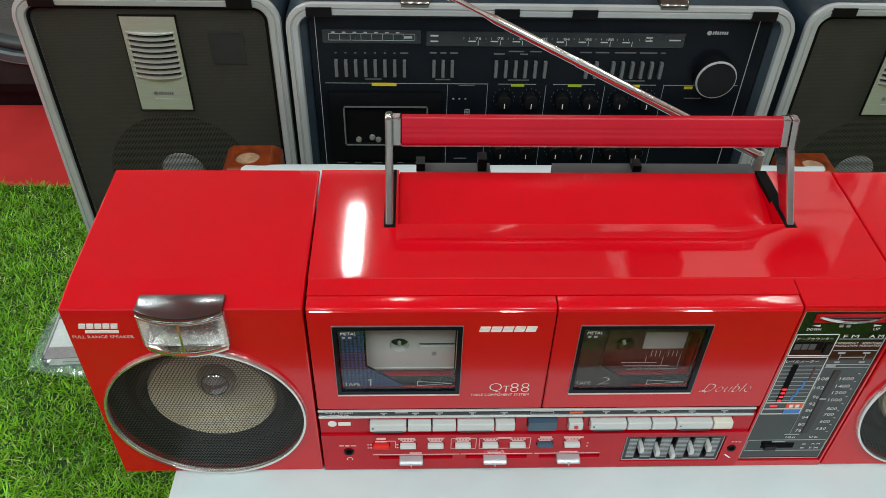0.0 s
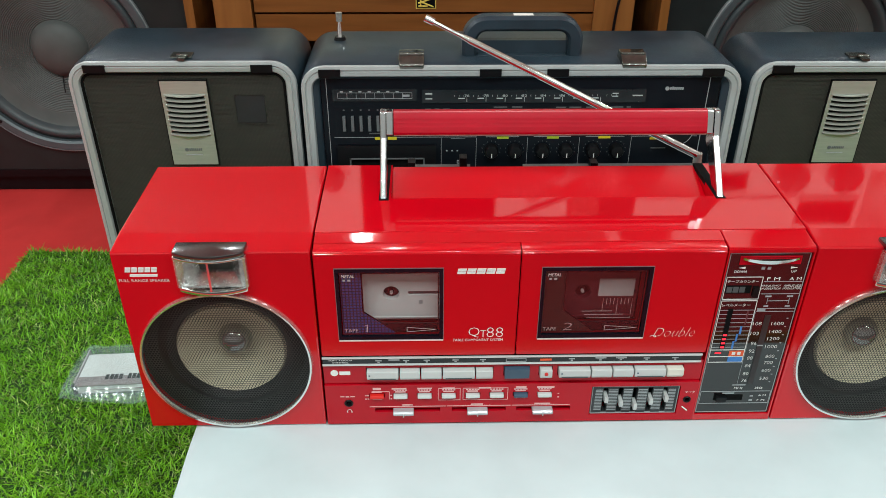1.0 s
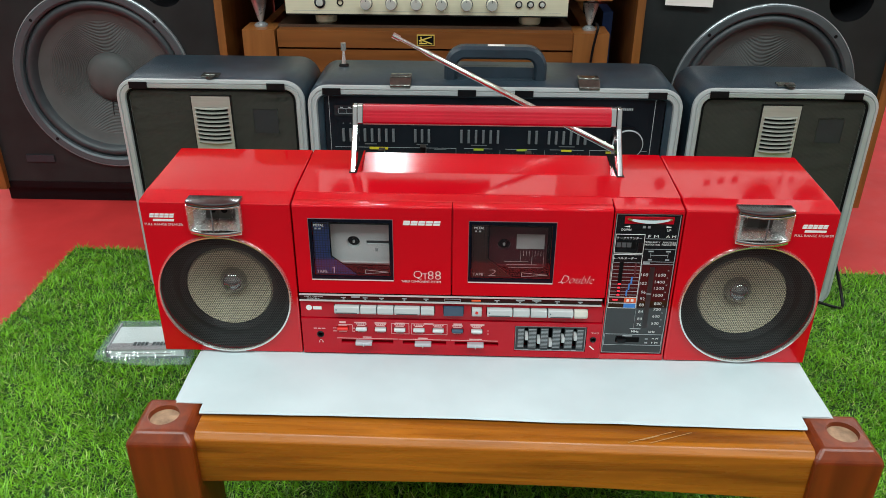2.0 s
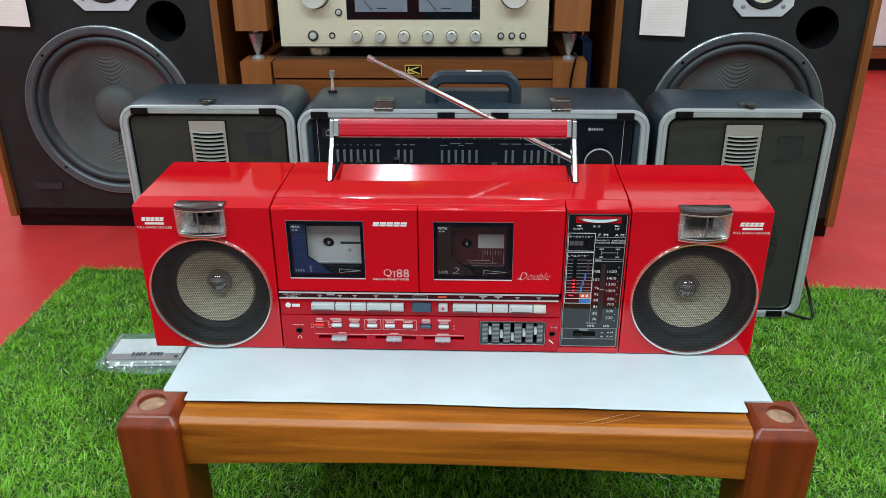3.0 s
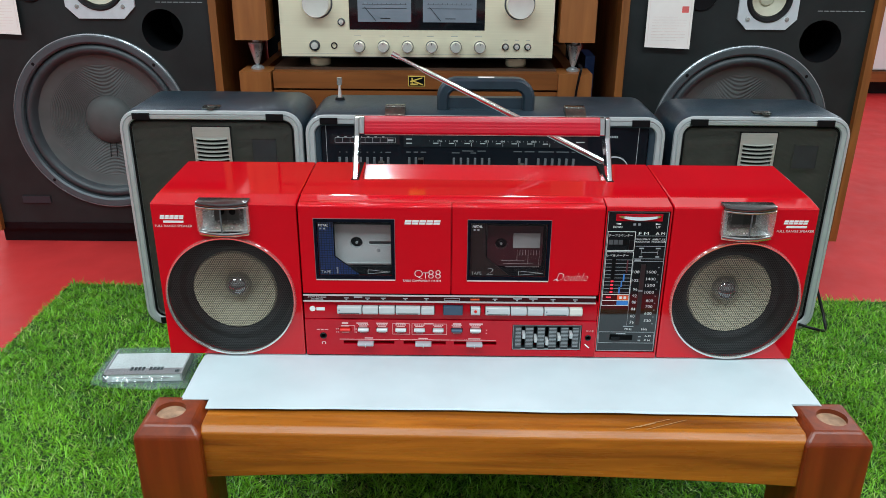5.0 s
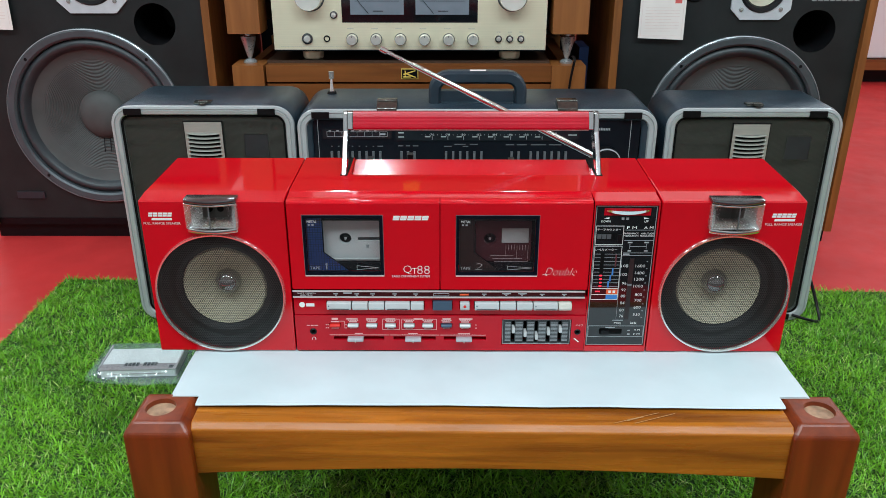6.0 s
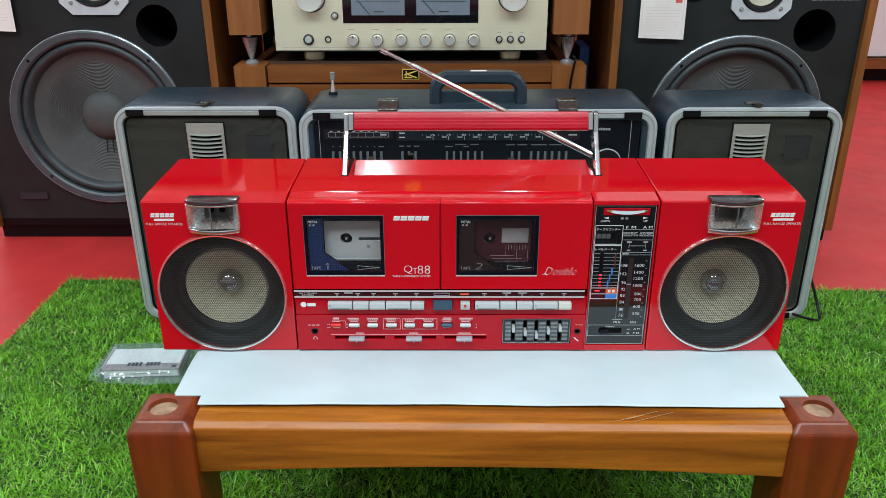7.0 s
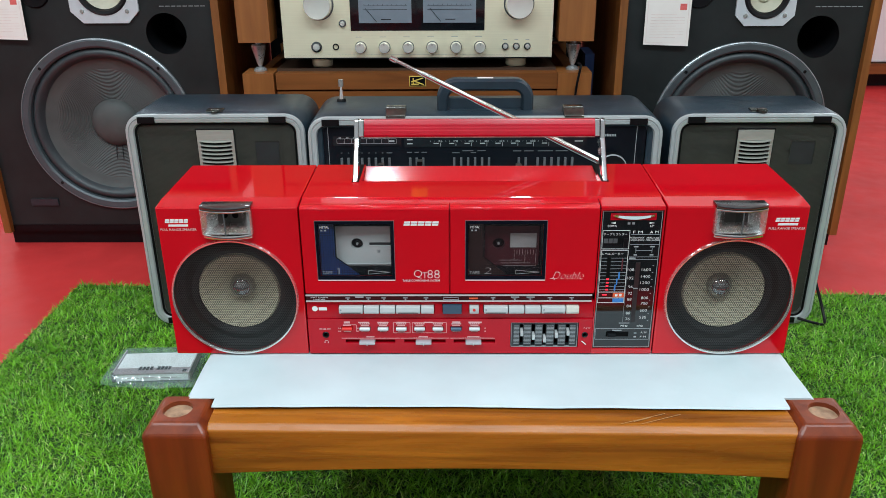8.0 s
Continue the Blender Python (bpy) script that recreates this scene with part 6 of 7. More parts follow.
def arch_handle(x0, x1, y, z0, z1, w, d):
    """A flat-topped carrying handle with rounded shoulders."""
    path = []
    r = 0.020
    path += [(x0, z0), (x0, z1 - r)]
    for i in range(1, 9):
        a = radians(180 - 90 * i / 9)
        path.append((x0 + r + r * math.cos(a), z1 - r + r * math.sin(a)))
    path += [(x0 + r, z1), (x1 - r, z1)]
    for i in range(1, 9):
        a = radians(90 - 90 * i / 9)
        path.append((x1 - r + r * math.cos(a), z1 - r + r * math.sin(a)))
    path += [(x1, z1 - r), (x1, z0)]
    bm = bmesh.new()
    rings = []
    for i, (x, z) in enumerate(path):
        a, b = path[max(i - 1, 0)], path[min(i + 1, len(path) - 1)]
        t = Vector((b[0] - a[0], b[1] - a[1])).normalized()
        nrm = Vector((-t.y, t.x))
        ring = []
        for u, v in ((-1, -0.6), (-0.6, -1), (0.6, -1), (1, -0.6), (1, 0.6), (0.6, 1), (-0.6, 1), (-1, 0.6)):
            ring.append(bm.verts.new((x + nrm.x * u * w / 2, y + v * d / 2, z + nrm.y * u * w / 2)))
        rings.append(ring)
    for a, b in zip(rings, rings[1:]):
        for k in range(8):
            bm.faces.new((a[k], a[(k + 1) % 8], b[(k + 1) % 8], b[k]))
    bm.faces.new(rings[0][::-1])
    bm.faces.new(rings[-1])
    bmesh.ops.recalc_face_normals(bm, faces=bm.faces)
    return bm


hd = part("carrying_handle", arch_handle(-0.0405, 0.0830, 0.474, KZ1 - 0.001, 0.3740, 0.0175, 0.024), VINYL, deck, "black padded carrying handle", True)
part("handle_bridge", box(-0.0325, 0.0750, 0.470, 0.480, KZ1 + 0.0012, KZ1 + 0.0165, 0.003), VINYL, hd)
part("handle_sticker", box(0.010, 0.033, 0.4695, 0.4785, 0.3826, 0.3829), PAPER, hd, "small white sticker")
part("handle_seat", prism_z([(-0.030, 0.462), (0.0725, 0.462), (0.0725, 0.510), (-0.030, 0.510)], KZ1 - 0.0005, KZ1 + 0.0012, 0.0004), VINYL, deck)
stub = part("aerial_stub", rod((-0.1975, 0.528, KZ1 + 0.0025), (-0.1975, 0.530, 0.360), 0.0036, 0.0016), CHROME, deck, "short folded chrome aerial")
part("stub_head", rod((-0.1975, 0.530, 0.3595), (-0.1975, 0.5305, 0.3700), 0.0038, 0.0040), CHROME_WORN, stub)
part("stub_collar", rod((-0.1975, 0.528, KZ1 - 0.001), (-0.1975, 0.528, KZ1 + 0.004), 0.0078, 0.0062), BLACK, stub)
solo("speaker_cable", tube([(0.522, 0.4405, 0.006), (0.548, 0.435, 0.000), (0.566, 0.440, -0.004), (0.568, 0.455, 0.010), (0.565, 0.470, 0.030), (0.556, 0.500, 0.075)], 0.0023), BLACK, "black cable at the foot of the portable speaker", "cable", smooth=True)


# ---------- floor-standing loudspeakers ----------
def big_speaker(x0, x1, yf, wx, wz, R, port, q, lift, card, label):
    h, depth, t = 0.635, 0.47, 0.014
    s = thing("floor_loudspeaker", ((x0 + x1) / 2, yf + depth / 2, FLOOR), label, "loudspeaker", "floor loudspeaker pair")
    part("side_panel", box(x0, x0 + t, yf, yf + depth, 0.006, h, 0.0012), WALNUT, s, "walnut veneered side")
    part("side_panel", box(x1 - t, x1, yf, yf + depth, 0.006, h, 0.0012), WALNUT, s, "walnut veneered side")
    part("top_panel", box(x0 + t, x1 - t, yf, yf + depth, h - t, h - 0.0005), WALNUT, s)
    part("bottom_panel", box(x0 + t, x1 - t, yf + 0.012, yf + depth, 0.0062, 0.020), BLACK, s)
    part("back_panel", box(x0 + t, x1 - t, yf + depth - 0.02, yf + depth - 0.001, 0.030, h - t), BLACK, s)
    B = yf + 0.013
    px, pz = wx + port[0], wz + port[1]
    mx, mz, mr = wx + (0.0282 if wx < 0 else 0.0215), wz + 0.1900 + lift + q, q * 0.83
    part("baffle", plate(rect(x0 + t, x1 - t, 0.020, h - t), [circle(wx, wz, R - 0.012, 72), circle(px, pz, 0.0375, 40), circle(mx, mz, mr, 40)], B, 0.018), BAFFLE_BLUE, s, "blue-black painted baffle")
    wf = part("woofer_frame", lathe([(R, B - 0.0002), (R - 0.0005, B - 0.0045), (R - 0.003, B - 0.0065), (R - 0.013, B - 0.0060), (R - 0.0165, B - 0.003), (R - 0.0175, B + 0.004)], wx, wz, 96), FRAME_GREY, s, "grey cast woofer frame", True)
    # Pale ring puts the edge highlight of the woofer frame into the colour.
    part("rim_ring", lathe([(R + 0.0012, B - 0.0001), (R + 0.0010, B - 0.0050), (R - 0.0008, B - 0.0062), (R - 0.0012, B - 0.0048)], wx, wz, 96), RIM_EDGE, wf, "thin outer ring painting the highlight on the frame edge", True)
    for a in (45, 135, 225, 315):
        bx, bz = wx + (R - 0.008) * math.cos(radians(a)), wz + (R - 0.008) * math.sin(radians(a))
        part("screw", lathe([(0.0, B - 0.0070), (0.0025, B - 0.0072), (0.0034, B - 0.0060)], bx, bz, 12), BLACK, wf)
    part("surround", lathe([(R - 0.0172, B + 0.0050), (R - 0.0205, B + 0.0008), (R - 0.0235, B - 0.0018), (R - 0.0270, B - 0.0028), (R - 0.0305, B - 0.0018), (R - 0.0340, B + 0.0016), (R - 0.0365, B + 0.0052), (R - 0.0390, B + 0.0095)], wx, wz, 96), SURROUND_GREY, s, "dark grey rolled surround", True)
    prof = []
    r_out, r_in = R - 0.0385, 0.046
    n = 60
    for i in range(n + 1):
        u = i / n
        r = r_out + (r_in - r_out) * u
        d = B + 0.009 + 0.022 * (u ** 0.8)
        prof.append((r, d + (0.0005 if i % 2 else -0.0005) * min(1.0, max(0.0, (u - 0.12) * 4))))
    part("cone", lathe(prof, wx, wz, 96), CONE_GREY, s, "grey ribbed paper cone", True)
    part("dust_cap", lathe([(0.0472, B + 0.0315), (0.0458, B + 0.0285), (0.0425, B + 0.0240), (0.0365, B + 0.0195), (0.0280, B + 0.0155), (0.0150, B + 0.0125), (0.0, B + 0.0115)], wx, wz, 48), CONE_GREY, s, "domed grey dust cap", True)
    part("lead_wire", tube([(wx + 0.006, B + 0.029, wz - 0.046), (wx + 0.0075, B + 0.023, wz - 0.062), (wx + 0.008, B + 0.0205, wz - 0.072)], 0.0009, 6), BLACK, s)
    part("lead_wire", tube([(wx - 0.006, B + 0.029, wz - 0.046), (wx - 0.005, B + 0.023, wz - 0.062), (wx - 0.0045, B + 0.0205, wz - 0.072)], 0.0009, 6), BLACK, s)
    part("port", lathe([(0.0375, B - 0.0004), (0.0368, B + 0.003), (0.0360, B + 0.010), (0.0360, B + 0.16), (0.0, B + 0.16)], px, pz, 40), PORT_BLACK, s, "black port tube", True)
    # midrange in an eight-sided bright frame
    c = q * 0.66
    oct_ = [(mx - c, mz - q), (mx + c, mz - q), (mx + q, mz - c), (mx + q, mz + c), (mx + c, mz + q), (mx - c, mz + q), (mx - q, mz + c), (mx - q, mz - c)]
    mf = part("midrange_frame", plate(oct_, [circle(mx, mz, mr - 0.003, 48)], B - 0.0045, 0.0045), ALU, s, "bright eight-sided midrange frame")
    for sx, sz in ((-1, -1), (1, -1), (-1, 1), (1, 1)):
        part("screw", lathe([(0.0, B - 0.0070), (0.0032, B - 0.0068), (0.0040, B - 0.0046)], mx + sx * q * 0.66, mz + sz * q * 0.66, 14), CHROME_WORN, mf)
    part("midrange_surround", lathe([(mr - 0.003, B - 0.0042), (mr - 0.006, B - 0.0085), (mr - 0.011, B - 0.0075), (mr - 0.014, B - 0.001)], mx, mz, 48), RUBBER, s, "", True)
    part("midrange_cone", lathe([(mr - 0.014, B - 0.001), (0.014, B + 0.014), (0.012, B + 0.010), (0.0, B + 0.006)], mx, mz, 48), MID_CONE, s, "cream midrange cone", True)
    part("name_strip", bars([(x1 - t - 0.098 + k * 0.0108, x1 - t - 0.0895 + k * 0.0108, wz + 0.2233 + 0.1 * lift, wz + 0.2245 + 0.1 * lift) for k in range(8)], B, 0.0004), GREY_INK, s)
    dx, dz = wx - 0.098, wz + 0.30
    hx = part("control_plate", lathe([(0.0, B - 0.004), (0.026, B - 0.004), (0.028, B)], dx, dz - 0.05, 40), BLACK, s)
    part("foot_badge", box(wx - 0.185, wx - 0.130, B - 0.003, B, 0.062, 0.076, 0.001), FOOT_BADGE, s)
    part("plinth", box(x0 + 0.004, x1 - 0.004, yf + 0.022, yf + depth - 0.02, FLOOR + 0.0002, 0.006), BLACK, s)
    # description card hung on the baffle
    c0, c1, cz0, cz1 = card
    cd = thing("info_card", ((c0 + c1) / 2, B - 0.006, cz0), "cream printed card hanging on the loudspeaker front", "card", "info cards")
    bm = bmesh.new()
    n = 10
    a = [bm.verts.new((c0, B - 0.006 - 0.004 * (1 - i / n), cz0 + (cz1 - cz0) * i / n)) for i in range(n + 1)]
    b = [bm.verts.new((c1, B - 0.006 - 0.005 * (1 - i / n), cz0 - 0.003 + (cz1 - cz0) * i / n)) for i in range(n + 1)]
    for i in range(n):
        bm.faces.new((a[i], b[i], b[i + 1], a[i + 1]))
    ext = bmesh.ops.extrude_face_region(bm, geom=bm.faces[:])
    bmesh.ops.translate(bm, vec=(0, 0.0005, 0), verts=[e for e in ext["geom"] if isinstance(e, bmesh.types.BMVert)])
    bmesh.ops.recalc_face_normals(bm, faces=bm.faces)
    part("sheet", bm, PAPER, cd)
    def lay(cells, out):
        for a0, a1, b0, b1 in cells:
            n = max(1, int((b1 - b0) / 0.006))
            for k in range(n):
                e0, e1 = b0 + (b1 - b0) * k / n, b0 + (b1 - b0) * (k + 1) / n
                f = ((e0 + e1) / 2 - cz0) / (cz1 - cz0)
                u = ((a0 + a1) / 2 - c0) / (c1 - c0)
                bars([(a0, a1, e0, e1)], B - 0.0061 - (0.0040 + 0.0010 * u) * (1 - f), 0.0001, out)
        return out
    part("frame_print", lay(outline_cells(c0 + 0.004, c1 - 0.004, cz0 + 0.004, cz1 - 0.004, 0.0005), bmesh.new()), PAPER_INK, cd)
    part("line_print", lay([(c0 + 0.010, c1 - (0.010 if i % 4 else 0.025), cz0 + 0.012 + i * 0.0050, cz0 + 0.0128 + i * 0.0050) for i in range(9)], bmesh.new()), PAPER_INK, cd)
    part("red_mark", lay([(c1 - 0.020, c1 - 0.008, cz0 + 0.0600, cz0 + 0.0710)], bmesh.new()), CARD_RED, cd, "small red block on the card")


big_speaker(-0.9400, -0.4520, 0.8100, -0.6925, 0.2238, 0.1670, (0.1350, 0.1750), 0.0630, 0.0050, (-0.895, -0.813, 0.393, 0.510), "black-fronted walnut floor loudspeaker with large grey woofer")
big_speaker(0.2730, 0.7370, 0.7900, 0.5140, 0.2192, 0.1625, (0.1250, 0.1710), 0.0530, 0.0015, (0.3200, 0.4010, 0.3795, 0.4965), "black-fronted walnut floor loudspeaker beside the hi-fi rack")

# ---------- hi-fi rack with amplifier ----------
rack = thing("hifi_rack", (-0.09, 0.98, FLOOR), "brown wooden hi-fi rack on steel spikes", "rack")
RX = ((-0.4115, -0.3550), (0.1665, 0.2275))
for i, (a, b) in enumerate(RX):
    for y0 in (0.775, 1.13):
        part("lower_post", box(a, b, y0, y0 + 0.062, FLOOR + 0.0002, 0.333, 0.002), RACK_POST, rack)
        part("upper_post", box(a - 0.002, b - 0.0, y0 + 0.002, y0 + 0.064, 0.3885, 0.6295, 0.002), RACK_POST, rack)
        cx, cy = (a + b) / 2 - 0.001, y0 + 0.032
        sp = part("spike", lathe([(0.0, 0.3410), (0.003, 0.3410), (0.0055, 0.347), (0.0135, 0.3765), (0.0135, 0.3805), (0.006, 0.382), (0.006, 0.3884), (0.0, 0.3884)], cx, 0, 28, "z", cy), SPIKE, rack, "brushed steel cone spike", True)
        part("spike_cup", lathe([(0.0, 0.3332), (0.012, 0.3332), (0.012, 0.3360), (0.0075, 0.3395), (0.003, 0.3402), (0.0, 0.3402)], cx, 0, 28, "z", cy), SPIKE, sp, "", True)
for dz in (0.0, 0.2965):
    part("front_rail", box(-0.3513, 0.1663, 0.7790, 0.8050, 0.3030 + dz, 0.3325 + dz, 0.002), RACK_WOOD, rack)
    part("lower_rail", box(-0.3513, 0.1663, 0.7820, 0.8050, 0.258 + dz, 0.2990 + dz, 0.002), RACK_WOOD, rack)
for y0 in (0.93, 1.14):
    part("cross_rail", box(-0.3513, 0.1663, y0, y0 + 0.03, 0.290, 0.3200), RACK_WOOD, rack)
part("shelf_board", box(-0.3535, 0.1650, 0.806, 1.186, 0.3200, 0.3370, 0.001), SHELF_BROWN, rack, "dark brown shelf")
part("low_shelf", box(-0.3500, 0.1650, 0.806, 1.186, 0.080, 0.100, 0.001), RACK_WOOD, rack)
part("back_board", box(-0.4090, 0.2250, 1.1925, 1.1990, 0.02, 0.335), RACK_WOOD, rack)
for (a, b) in RX:
    part("side_board", box(a + 0.02, b - 0.02, 0.838, 1.129, 0.03, 0.330), RACK_WOOD, rack)
    # Added board blocks the view to the floor, keeping this gap dark.
    part("added_side_board", box(a + 0.02, b - 0.02, 0.842, 1.131, 0.392, 0.628), RACK_WOOD, rack)
# Added black sheet puts the darkness behind the rack into colour.
part("dark_backing_sheet", box(-0.4500, 0.2700, 1.2005, 1.2080, -0.0110, 0.6290), BLACK, rack)
part("upper_shelf", box(-0.4130, 0.2270, 0.8055, 1.194, 0.6300, 0.6480, 0.002), RACK_WOOD, rack)
for dz in (0.0, 0.2965):
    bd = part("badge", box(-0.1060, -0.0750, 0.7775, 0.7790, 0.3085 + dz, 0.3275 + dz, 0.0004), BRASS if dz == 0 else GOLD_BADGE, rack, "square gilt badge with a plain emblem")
    if dz:
        continue
    part("badge_field", box(-0.1045, -0.0765, 0.7768, 0.7775, 0.3100 + dz, 0.3260 + dz), BLACK, bd)
    em = bmesh.new()
    for (ax, az), (bx, bz) in (((-0.102, 0.3170), (-0.080, 0.3240)), ((-0.0985, 0.3240), (-0.0985, 0.3120)), ((-0.096, 0.3180), (-0.079, 0.3115)), ((-0.102, 0.3125), (-0.088, 0.3125))):
        rod((ax, 0.7767, az + dz), (bx, 0.7767, bz + dz), 0.0013, 0.0010, 6, em)
    part("emblem", em, BRASS, bd)
solo("mains_cable", tube([(0.206, 0.800, 0.346), (0.206, 0.771, 0.346), (0.203, 0.768, 0.330), (0.199, 0.768, 0.300), (0.197, 0.768, 0.250), (0.199, 0.770, 0.190)], 0.0022), BLACK, "thin black mains cable hanging over the rack", "cable", smooth=True)
solo("blue_bin", box(0.234, 0.252, 0.90, 0.98, FLOOR + 0.0002, 0.346, 0.004), BLUE_BOX, "narrow blue plastic box standing beside the rack", "box")

AX0, AX1, AY, AZ0, AZ1 = -0.3345, 0.1545, 0.7900, 0.3590, 0.5370
amp = thing("amplifier", (-0.09, 0.99, 0.338), "champagne gold hi-fi amplifier with twin meters on the rack", "amplifier")
part("chassis", box(AX0 + 0.006, AX1 - 0.006, AY + 0.012, AY + 0.390, AZ0 + 0.002, AZ1 - 0.004, 0.002), BLACK, amp, "black steel chassis")
fp = part("front_panel", plate(rect(AX0, AX1, AZ0, AZ1), [rect(-0.2105, 0.0315, 0.4060, 0.5000)], AY, 0.012), GOLD_FACE, amp, "champagne gold aluminium front")
part("foot_line", box(AX0, AX1, AY - 0.0005, AY + 0.012, AZ0 - 0.0022, AZ0 - 0.0002), BLACK, amp)
mw = part("meter_window", box(-0.2105, 0.0315, AY + 0.004, AY + 0.0118, 0.4060, 0.5000), PIANO, amp, "black meter window")
for a, b in ((-0.1950, -0.1000), (-0.0790, 0.0160)):
    mt = part("meter", box(a, b, AY + 0.0025, AY + 0.004, 0.4200, 0.4930), METER, mw, "blue-grey level meter")
    part("meter_print", bars([(a + 0.008, b - 0.008, 0.4430, 0.4437), (a + 0.008, b - 0.008, 0.4500, 0.4504)] + [(a + 0.010 + i * 0.0083, a + 0.0105 + i * 0.0083, 0.4504, 0.4530) for i in range(10)] + [(a + 0.04, a + 0.058, 0.4255, 0.4268)], AY + 0.0025, 0.0003), BLACK, mt)
    nb = bmesh.new()
    rod((a + 0.032, AY + 0.0020, 0.4220), (a + 0.012, AY + 0.0020, 0.4460), 0.0005, 0.0004, 6, nb)
    part("needle", nb, BLACK, mt)
for i in range(6):
    x = -0.1935 + i * 0.0434
    k = part("tone_knob", lathe([(0.0096, AY), (0.0093, AY - 0.012), (0.0085, AY - 0.0132), (0.0, AY - 0.0134)], x, 0.3775, 36), GOLD_KNOB, amp, "champagne tone knob", True)
    # Dark ring painted as the shadow line round the foot of the knob.
    part("knob_outline_shadow", lathe([(0.0108, AY - 0.0002), (0.0107, AY - 0.0010), (0.0095, AY - 0.0010)], x, 0.3775, 36), DARK_GREY, k, "", True)
    part("pointer", box(x - 0.0005, x + 0.0005, AY - 0.0138, AY - 0.0132, 0.3820, 0.3862), BLACK, k)
for x in (-0.2660, 0.0925):
    k = part("large_knob", lathe([(0.0250, AY), (0.0246, AY - 0.004), (0.0238, AY - 0.020), (0.0228, AY - 0.0215), (0.0, AY - 0.0200)], x, 0.4525, 64), GOLD_KNOB, amp, "large turned metal knob", True)
    # The same painted shadow, round the large knob.
    part("knob_shadow_ring", lathe([(0.0272, AY - 0.0003), (0.0268, AY - 0.0012), (0.0248, AY - 0.0012)], x, 0.4525, 64), DARK_GREY, k, "", True)
for x, r in ((-0.2740, 0.0088), (0.0695, 0.0056), (0.0895, 0.0056), (0.1095, 0.0056), (-0.2245, 0.0060)):
    z = 0.3785 if x != -0.2245 else 0.4200
    k = part("push_button", lathe([(r, AY), (r * 0.95, AY - 0.002), (r * 0.7, AY - 0.0022), (r * 0.68, AY - 0.006), (0.0, AY - 0.0064)], x, z, 28), GOLD_KNOB, amp, "small round push button", True)
    part("button_ring", lathe([(r * 1.12, AY - 0.0003), (r * 1.10, AY - 0.0024), (r * 0.72, AY - 0.0026)], x, z, 28), CHROME_DARK, k, "", True)
part("headphone_socket", lathe([(0.0060, AY), (0.0056, AY - 0.0018), (0.0040, AY - 0.0018), (0.0032, AY + 0.004), (0.0, AY + 0.005)], -0.2390, 0.3785, 24), BLACK, amp, "", True)
part("small_print", bars([(x - 0.006, x + 0.006, 0.3955, 0.3962) for x in [-0.1962 + i * 0.0434 for i in range(6)]] + [(AX0 + 0.012, AX1 - 0.012, 0.3640, 0.3643), (0.066, 0.073, 0.3900, 0.3907), (0.086, 0.093, 0.3900, 0.3907), (0.106, 0.113, 0.3900, 0.3907)], AY, 0.0002), GREY_INK, fp)
for x in (-0.272, 0.093):
    for y in (AY + 0.045, AY + 0.33):
        part("foot", lathe([(0.0, 0.3372), (0.0175, 0.3372), (0.0195, 0.3400), (0.0195, 0.3500), (0.0210, 0.3520), (0.0210, 0.3620), (0.0, 0.3620)], x, 0, 32, "z", y), GOLD_FACE, amp, "round metal foot", True)

# ---------- white cabinet across the shop ----------
cab = thing("display_cabinet", (2.03, 2.65, FLOOR), "white cabinet with brown wooden base trim", "cabinet")
part("body", box(1.46, 2.60, 2.36, 2.95, 0.068, 0.900, 0.004), TUBE_WHITE, cab)
for z0, z1 in ((0.074, 0.345), (0.352, 0.618), (0.625, 0.893)):
    dr = part("drawer", box(1.466, 2.594, 2.342, 2.3598, z0, z1, 0.003), TUBE_WHITE, cab, "white drawer front")
    part("handle", box(1.95, 2.11, 2.330, 2.3418, z1 - 0.060, z1 - 0.048, 0.003), CHROME_WORN, dr)
part("base_trim", box(1.44, 2.62, 2.325, 2.97, 0.030, 0.0675, 0.003), RACK_WOOD, cab, "brown wooden trim")
part("plinth", box(1.48, 2.58, 2.38, 2.93, FLOOR + 0.0002, 0.0295), BLACK, cab)


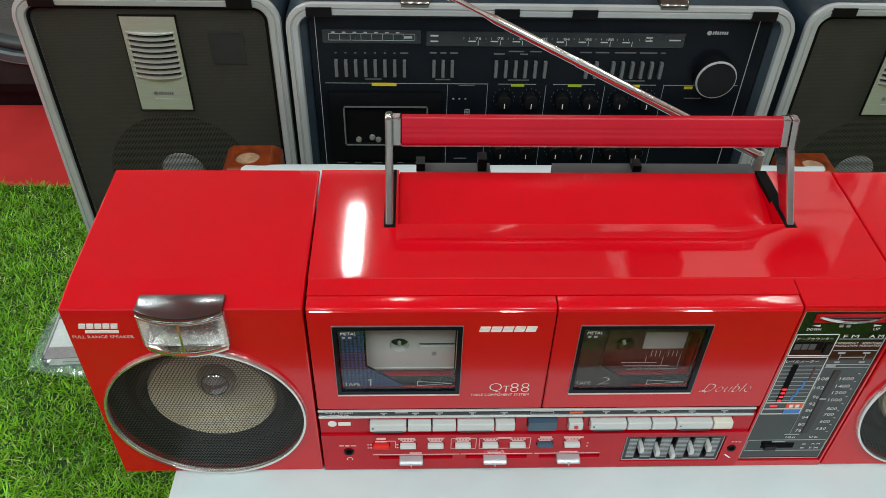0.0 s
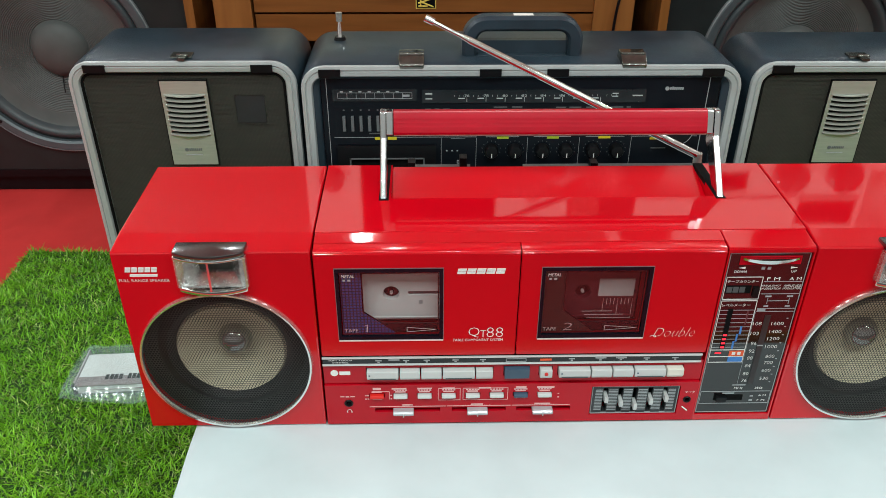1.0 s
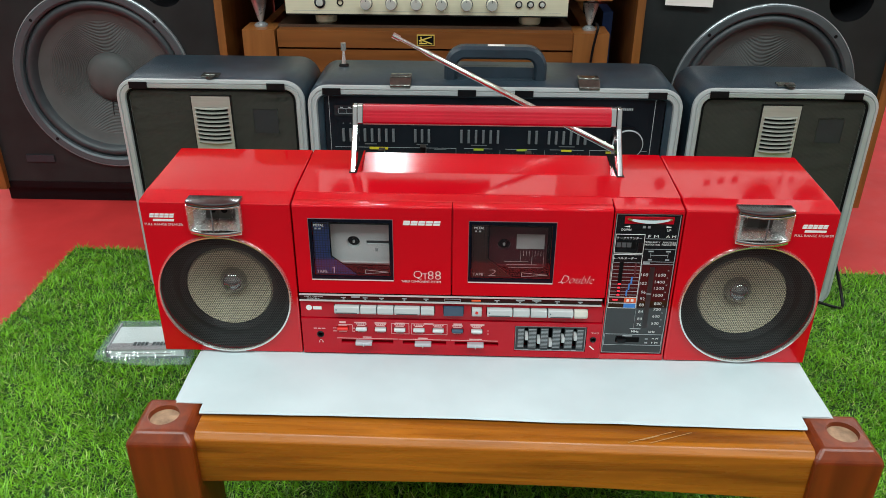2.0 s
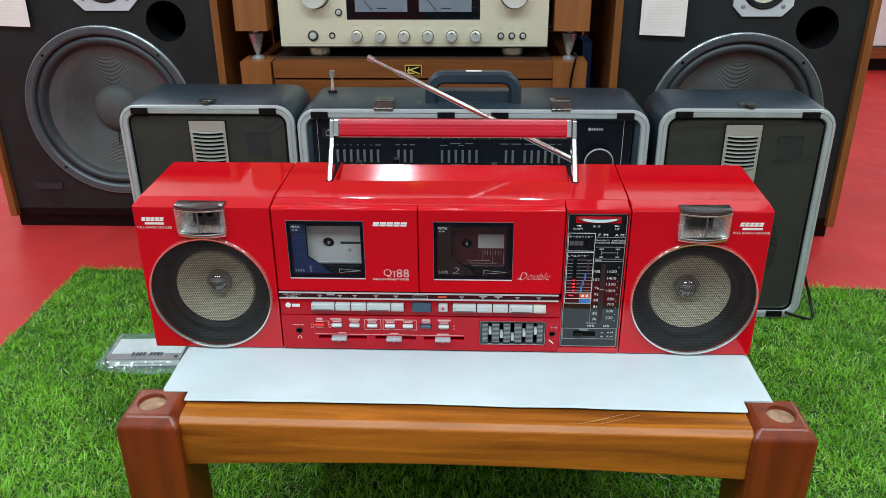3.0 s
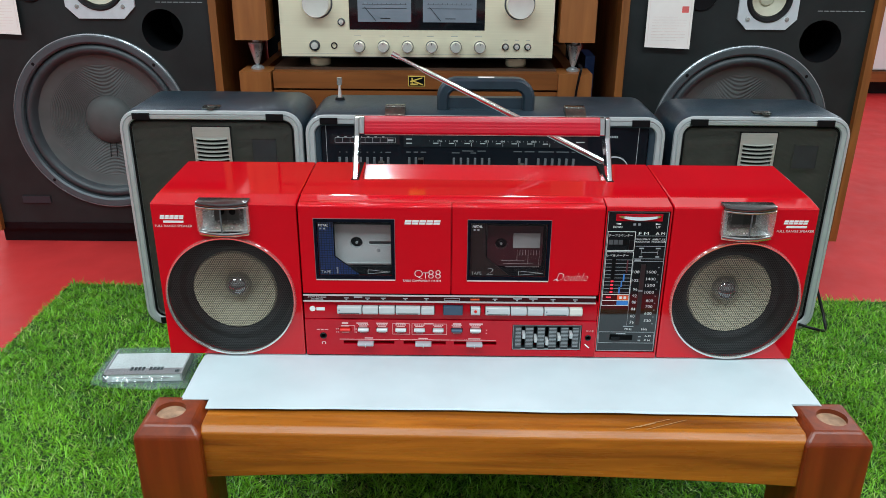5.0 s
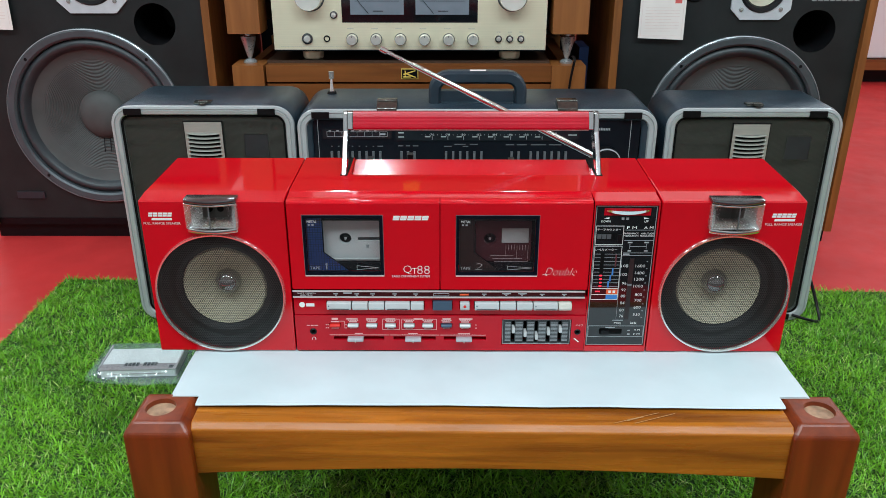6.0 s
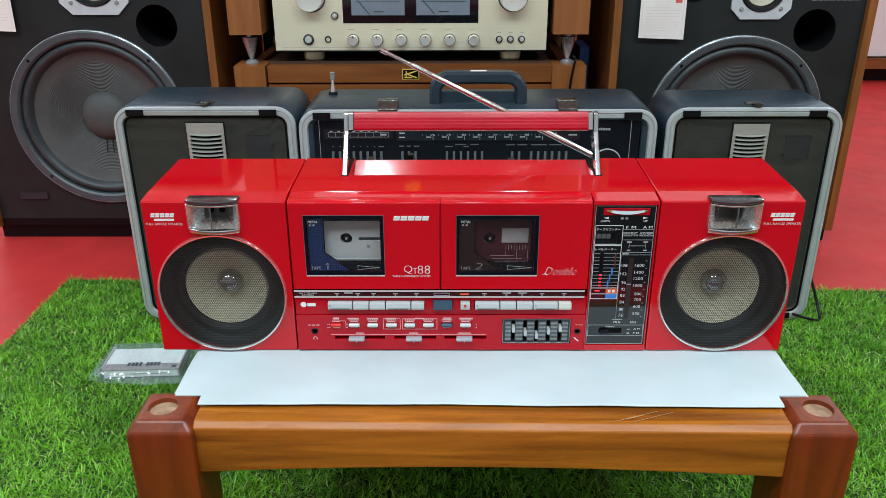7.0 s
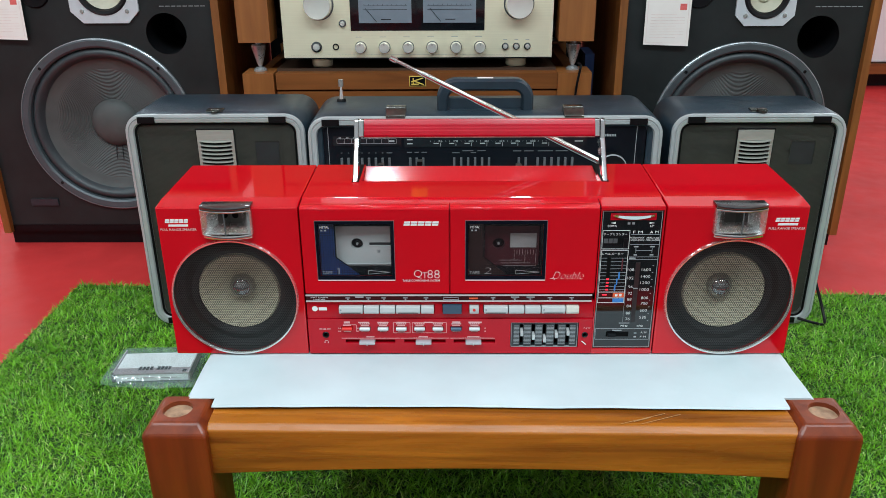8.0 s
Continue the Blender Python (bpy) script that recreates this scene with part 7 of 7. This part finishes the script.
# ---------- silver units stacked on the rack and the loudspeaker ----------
def silver_unit(name, label, cat, x0, x1, z0, z1, knobs, windows, feet=0.006, yf=0.80):
    u = thing(name, ((x0 + x1) / 2, yf + 0.14, z0), label, cat)
    part("chassis", box(x0 + 0.005, x1 - 0.005, yf + 0.0062, yf + 0.29, z0 + feet, z1 - 0.002, 0.002), BLACK, u, "black steel chassis")
    face = part("front_panel", plate(rect(x0, x1, z0 + feet, z1), [rect(*w) for w in windows], yf, 0.006), SILVER_FACE, u, "brushed silver front panel")
    for w in windows:
        win = part("window", box(w[0], w[1], yf + 0.003, yf + 0.0058, w[2], w[3]), PIANO, u, "dark glass window")
        part("frame", bars(outline_cells(w[0] - 0.002, w[1] + 0.002, w[2] - 0.002, w[3] + 0.002, 0.002), yf, 0.001), CHROME_WORN, win)
    for x, z, r in knobs:
        k = part("knob", lathe([(r, yf - 0.0005), (r * 0.96, yf - r * 0.7), (r * 0.85, yf - r * 0.78), (0.0, yf - r * 0.78)], x, z, 40), BAFFLE if r > 0.04 else CHROME_DARK, u, "round turned knob", True)
        part("pointer", box(x - 0.0008, x + 0.0008, yf - r * 0.78 - 0.0006, yf - r * 0.78 + 0.0002, z + r * 0.3, z + r * 0.8), WHITE_INK, k)
    for fx in (x0 + 0.04, x1 - 0.04):
        for fy in (yf + 0.04, yf + 0.24):
            part("foot", lathe([(0.0, z0), (0.012, z0), (0.014, z0 + feet * 0.3), (0.014, z0 + feet + 0.0005), (0.0, z0 + feet + 0.0005)], fx, 0, 20, "z", fy), BLACK, u)
    return u


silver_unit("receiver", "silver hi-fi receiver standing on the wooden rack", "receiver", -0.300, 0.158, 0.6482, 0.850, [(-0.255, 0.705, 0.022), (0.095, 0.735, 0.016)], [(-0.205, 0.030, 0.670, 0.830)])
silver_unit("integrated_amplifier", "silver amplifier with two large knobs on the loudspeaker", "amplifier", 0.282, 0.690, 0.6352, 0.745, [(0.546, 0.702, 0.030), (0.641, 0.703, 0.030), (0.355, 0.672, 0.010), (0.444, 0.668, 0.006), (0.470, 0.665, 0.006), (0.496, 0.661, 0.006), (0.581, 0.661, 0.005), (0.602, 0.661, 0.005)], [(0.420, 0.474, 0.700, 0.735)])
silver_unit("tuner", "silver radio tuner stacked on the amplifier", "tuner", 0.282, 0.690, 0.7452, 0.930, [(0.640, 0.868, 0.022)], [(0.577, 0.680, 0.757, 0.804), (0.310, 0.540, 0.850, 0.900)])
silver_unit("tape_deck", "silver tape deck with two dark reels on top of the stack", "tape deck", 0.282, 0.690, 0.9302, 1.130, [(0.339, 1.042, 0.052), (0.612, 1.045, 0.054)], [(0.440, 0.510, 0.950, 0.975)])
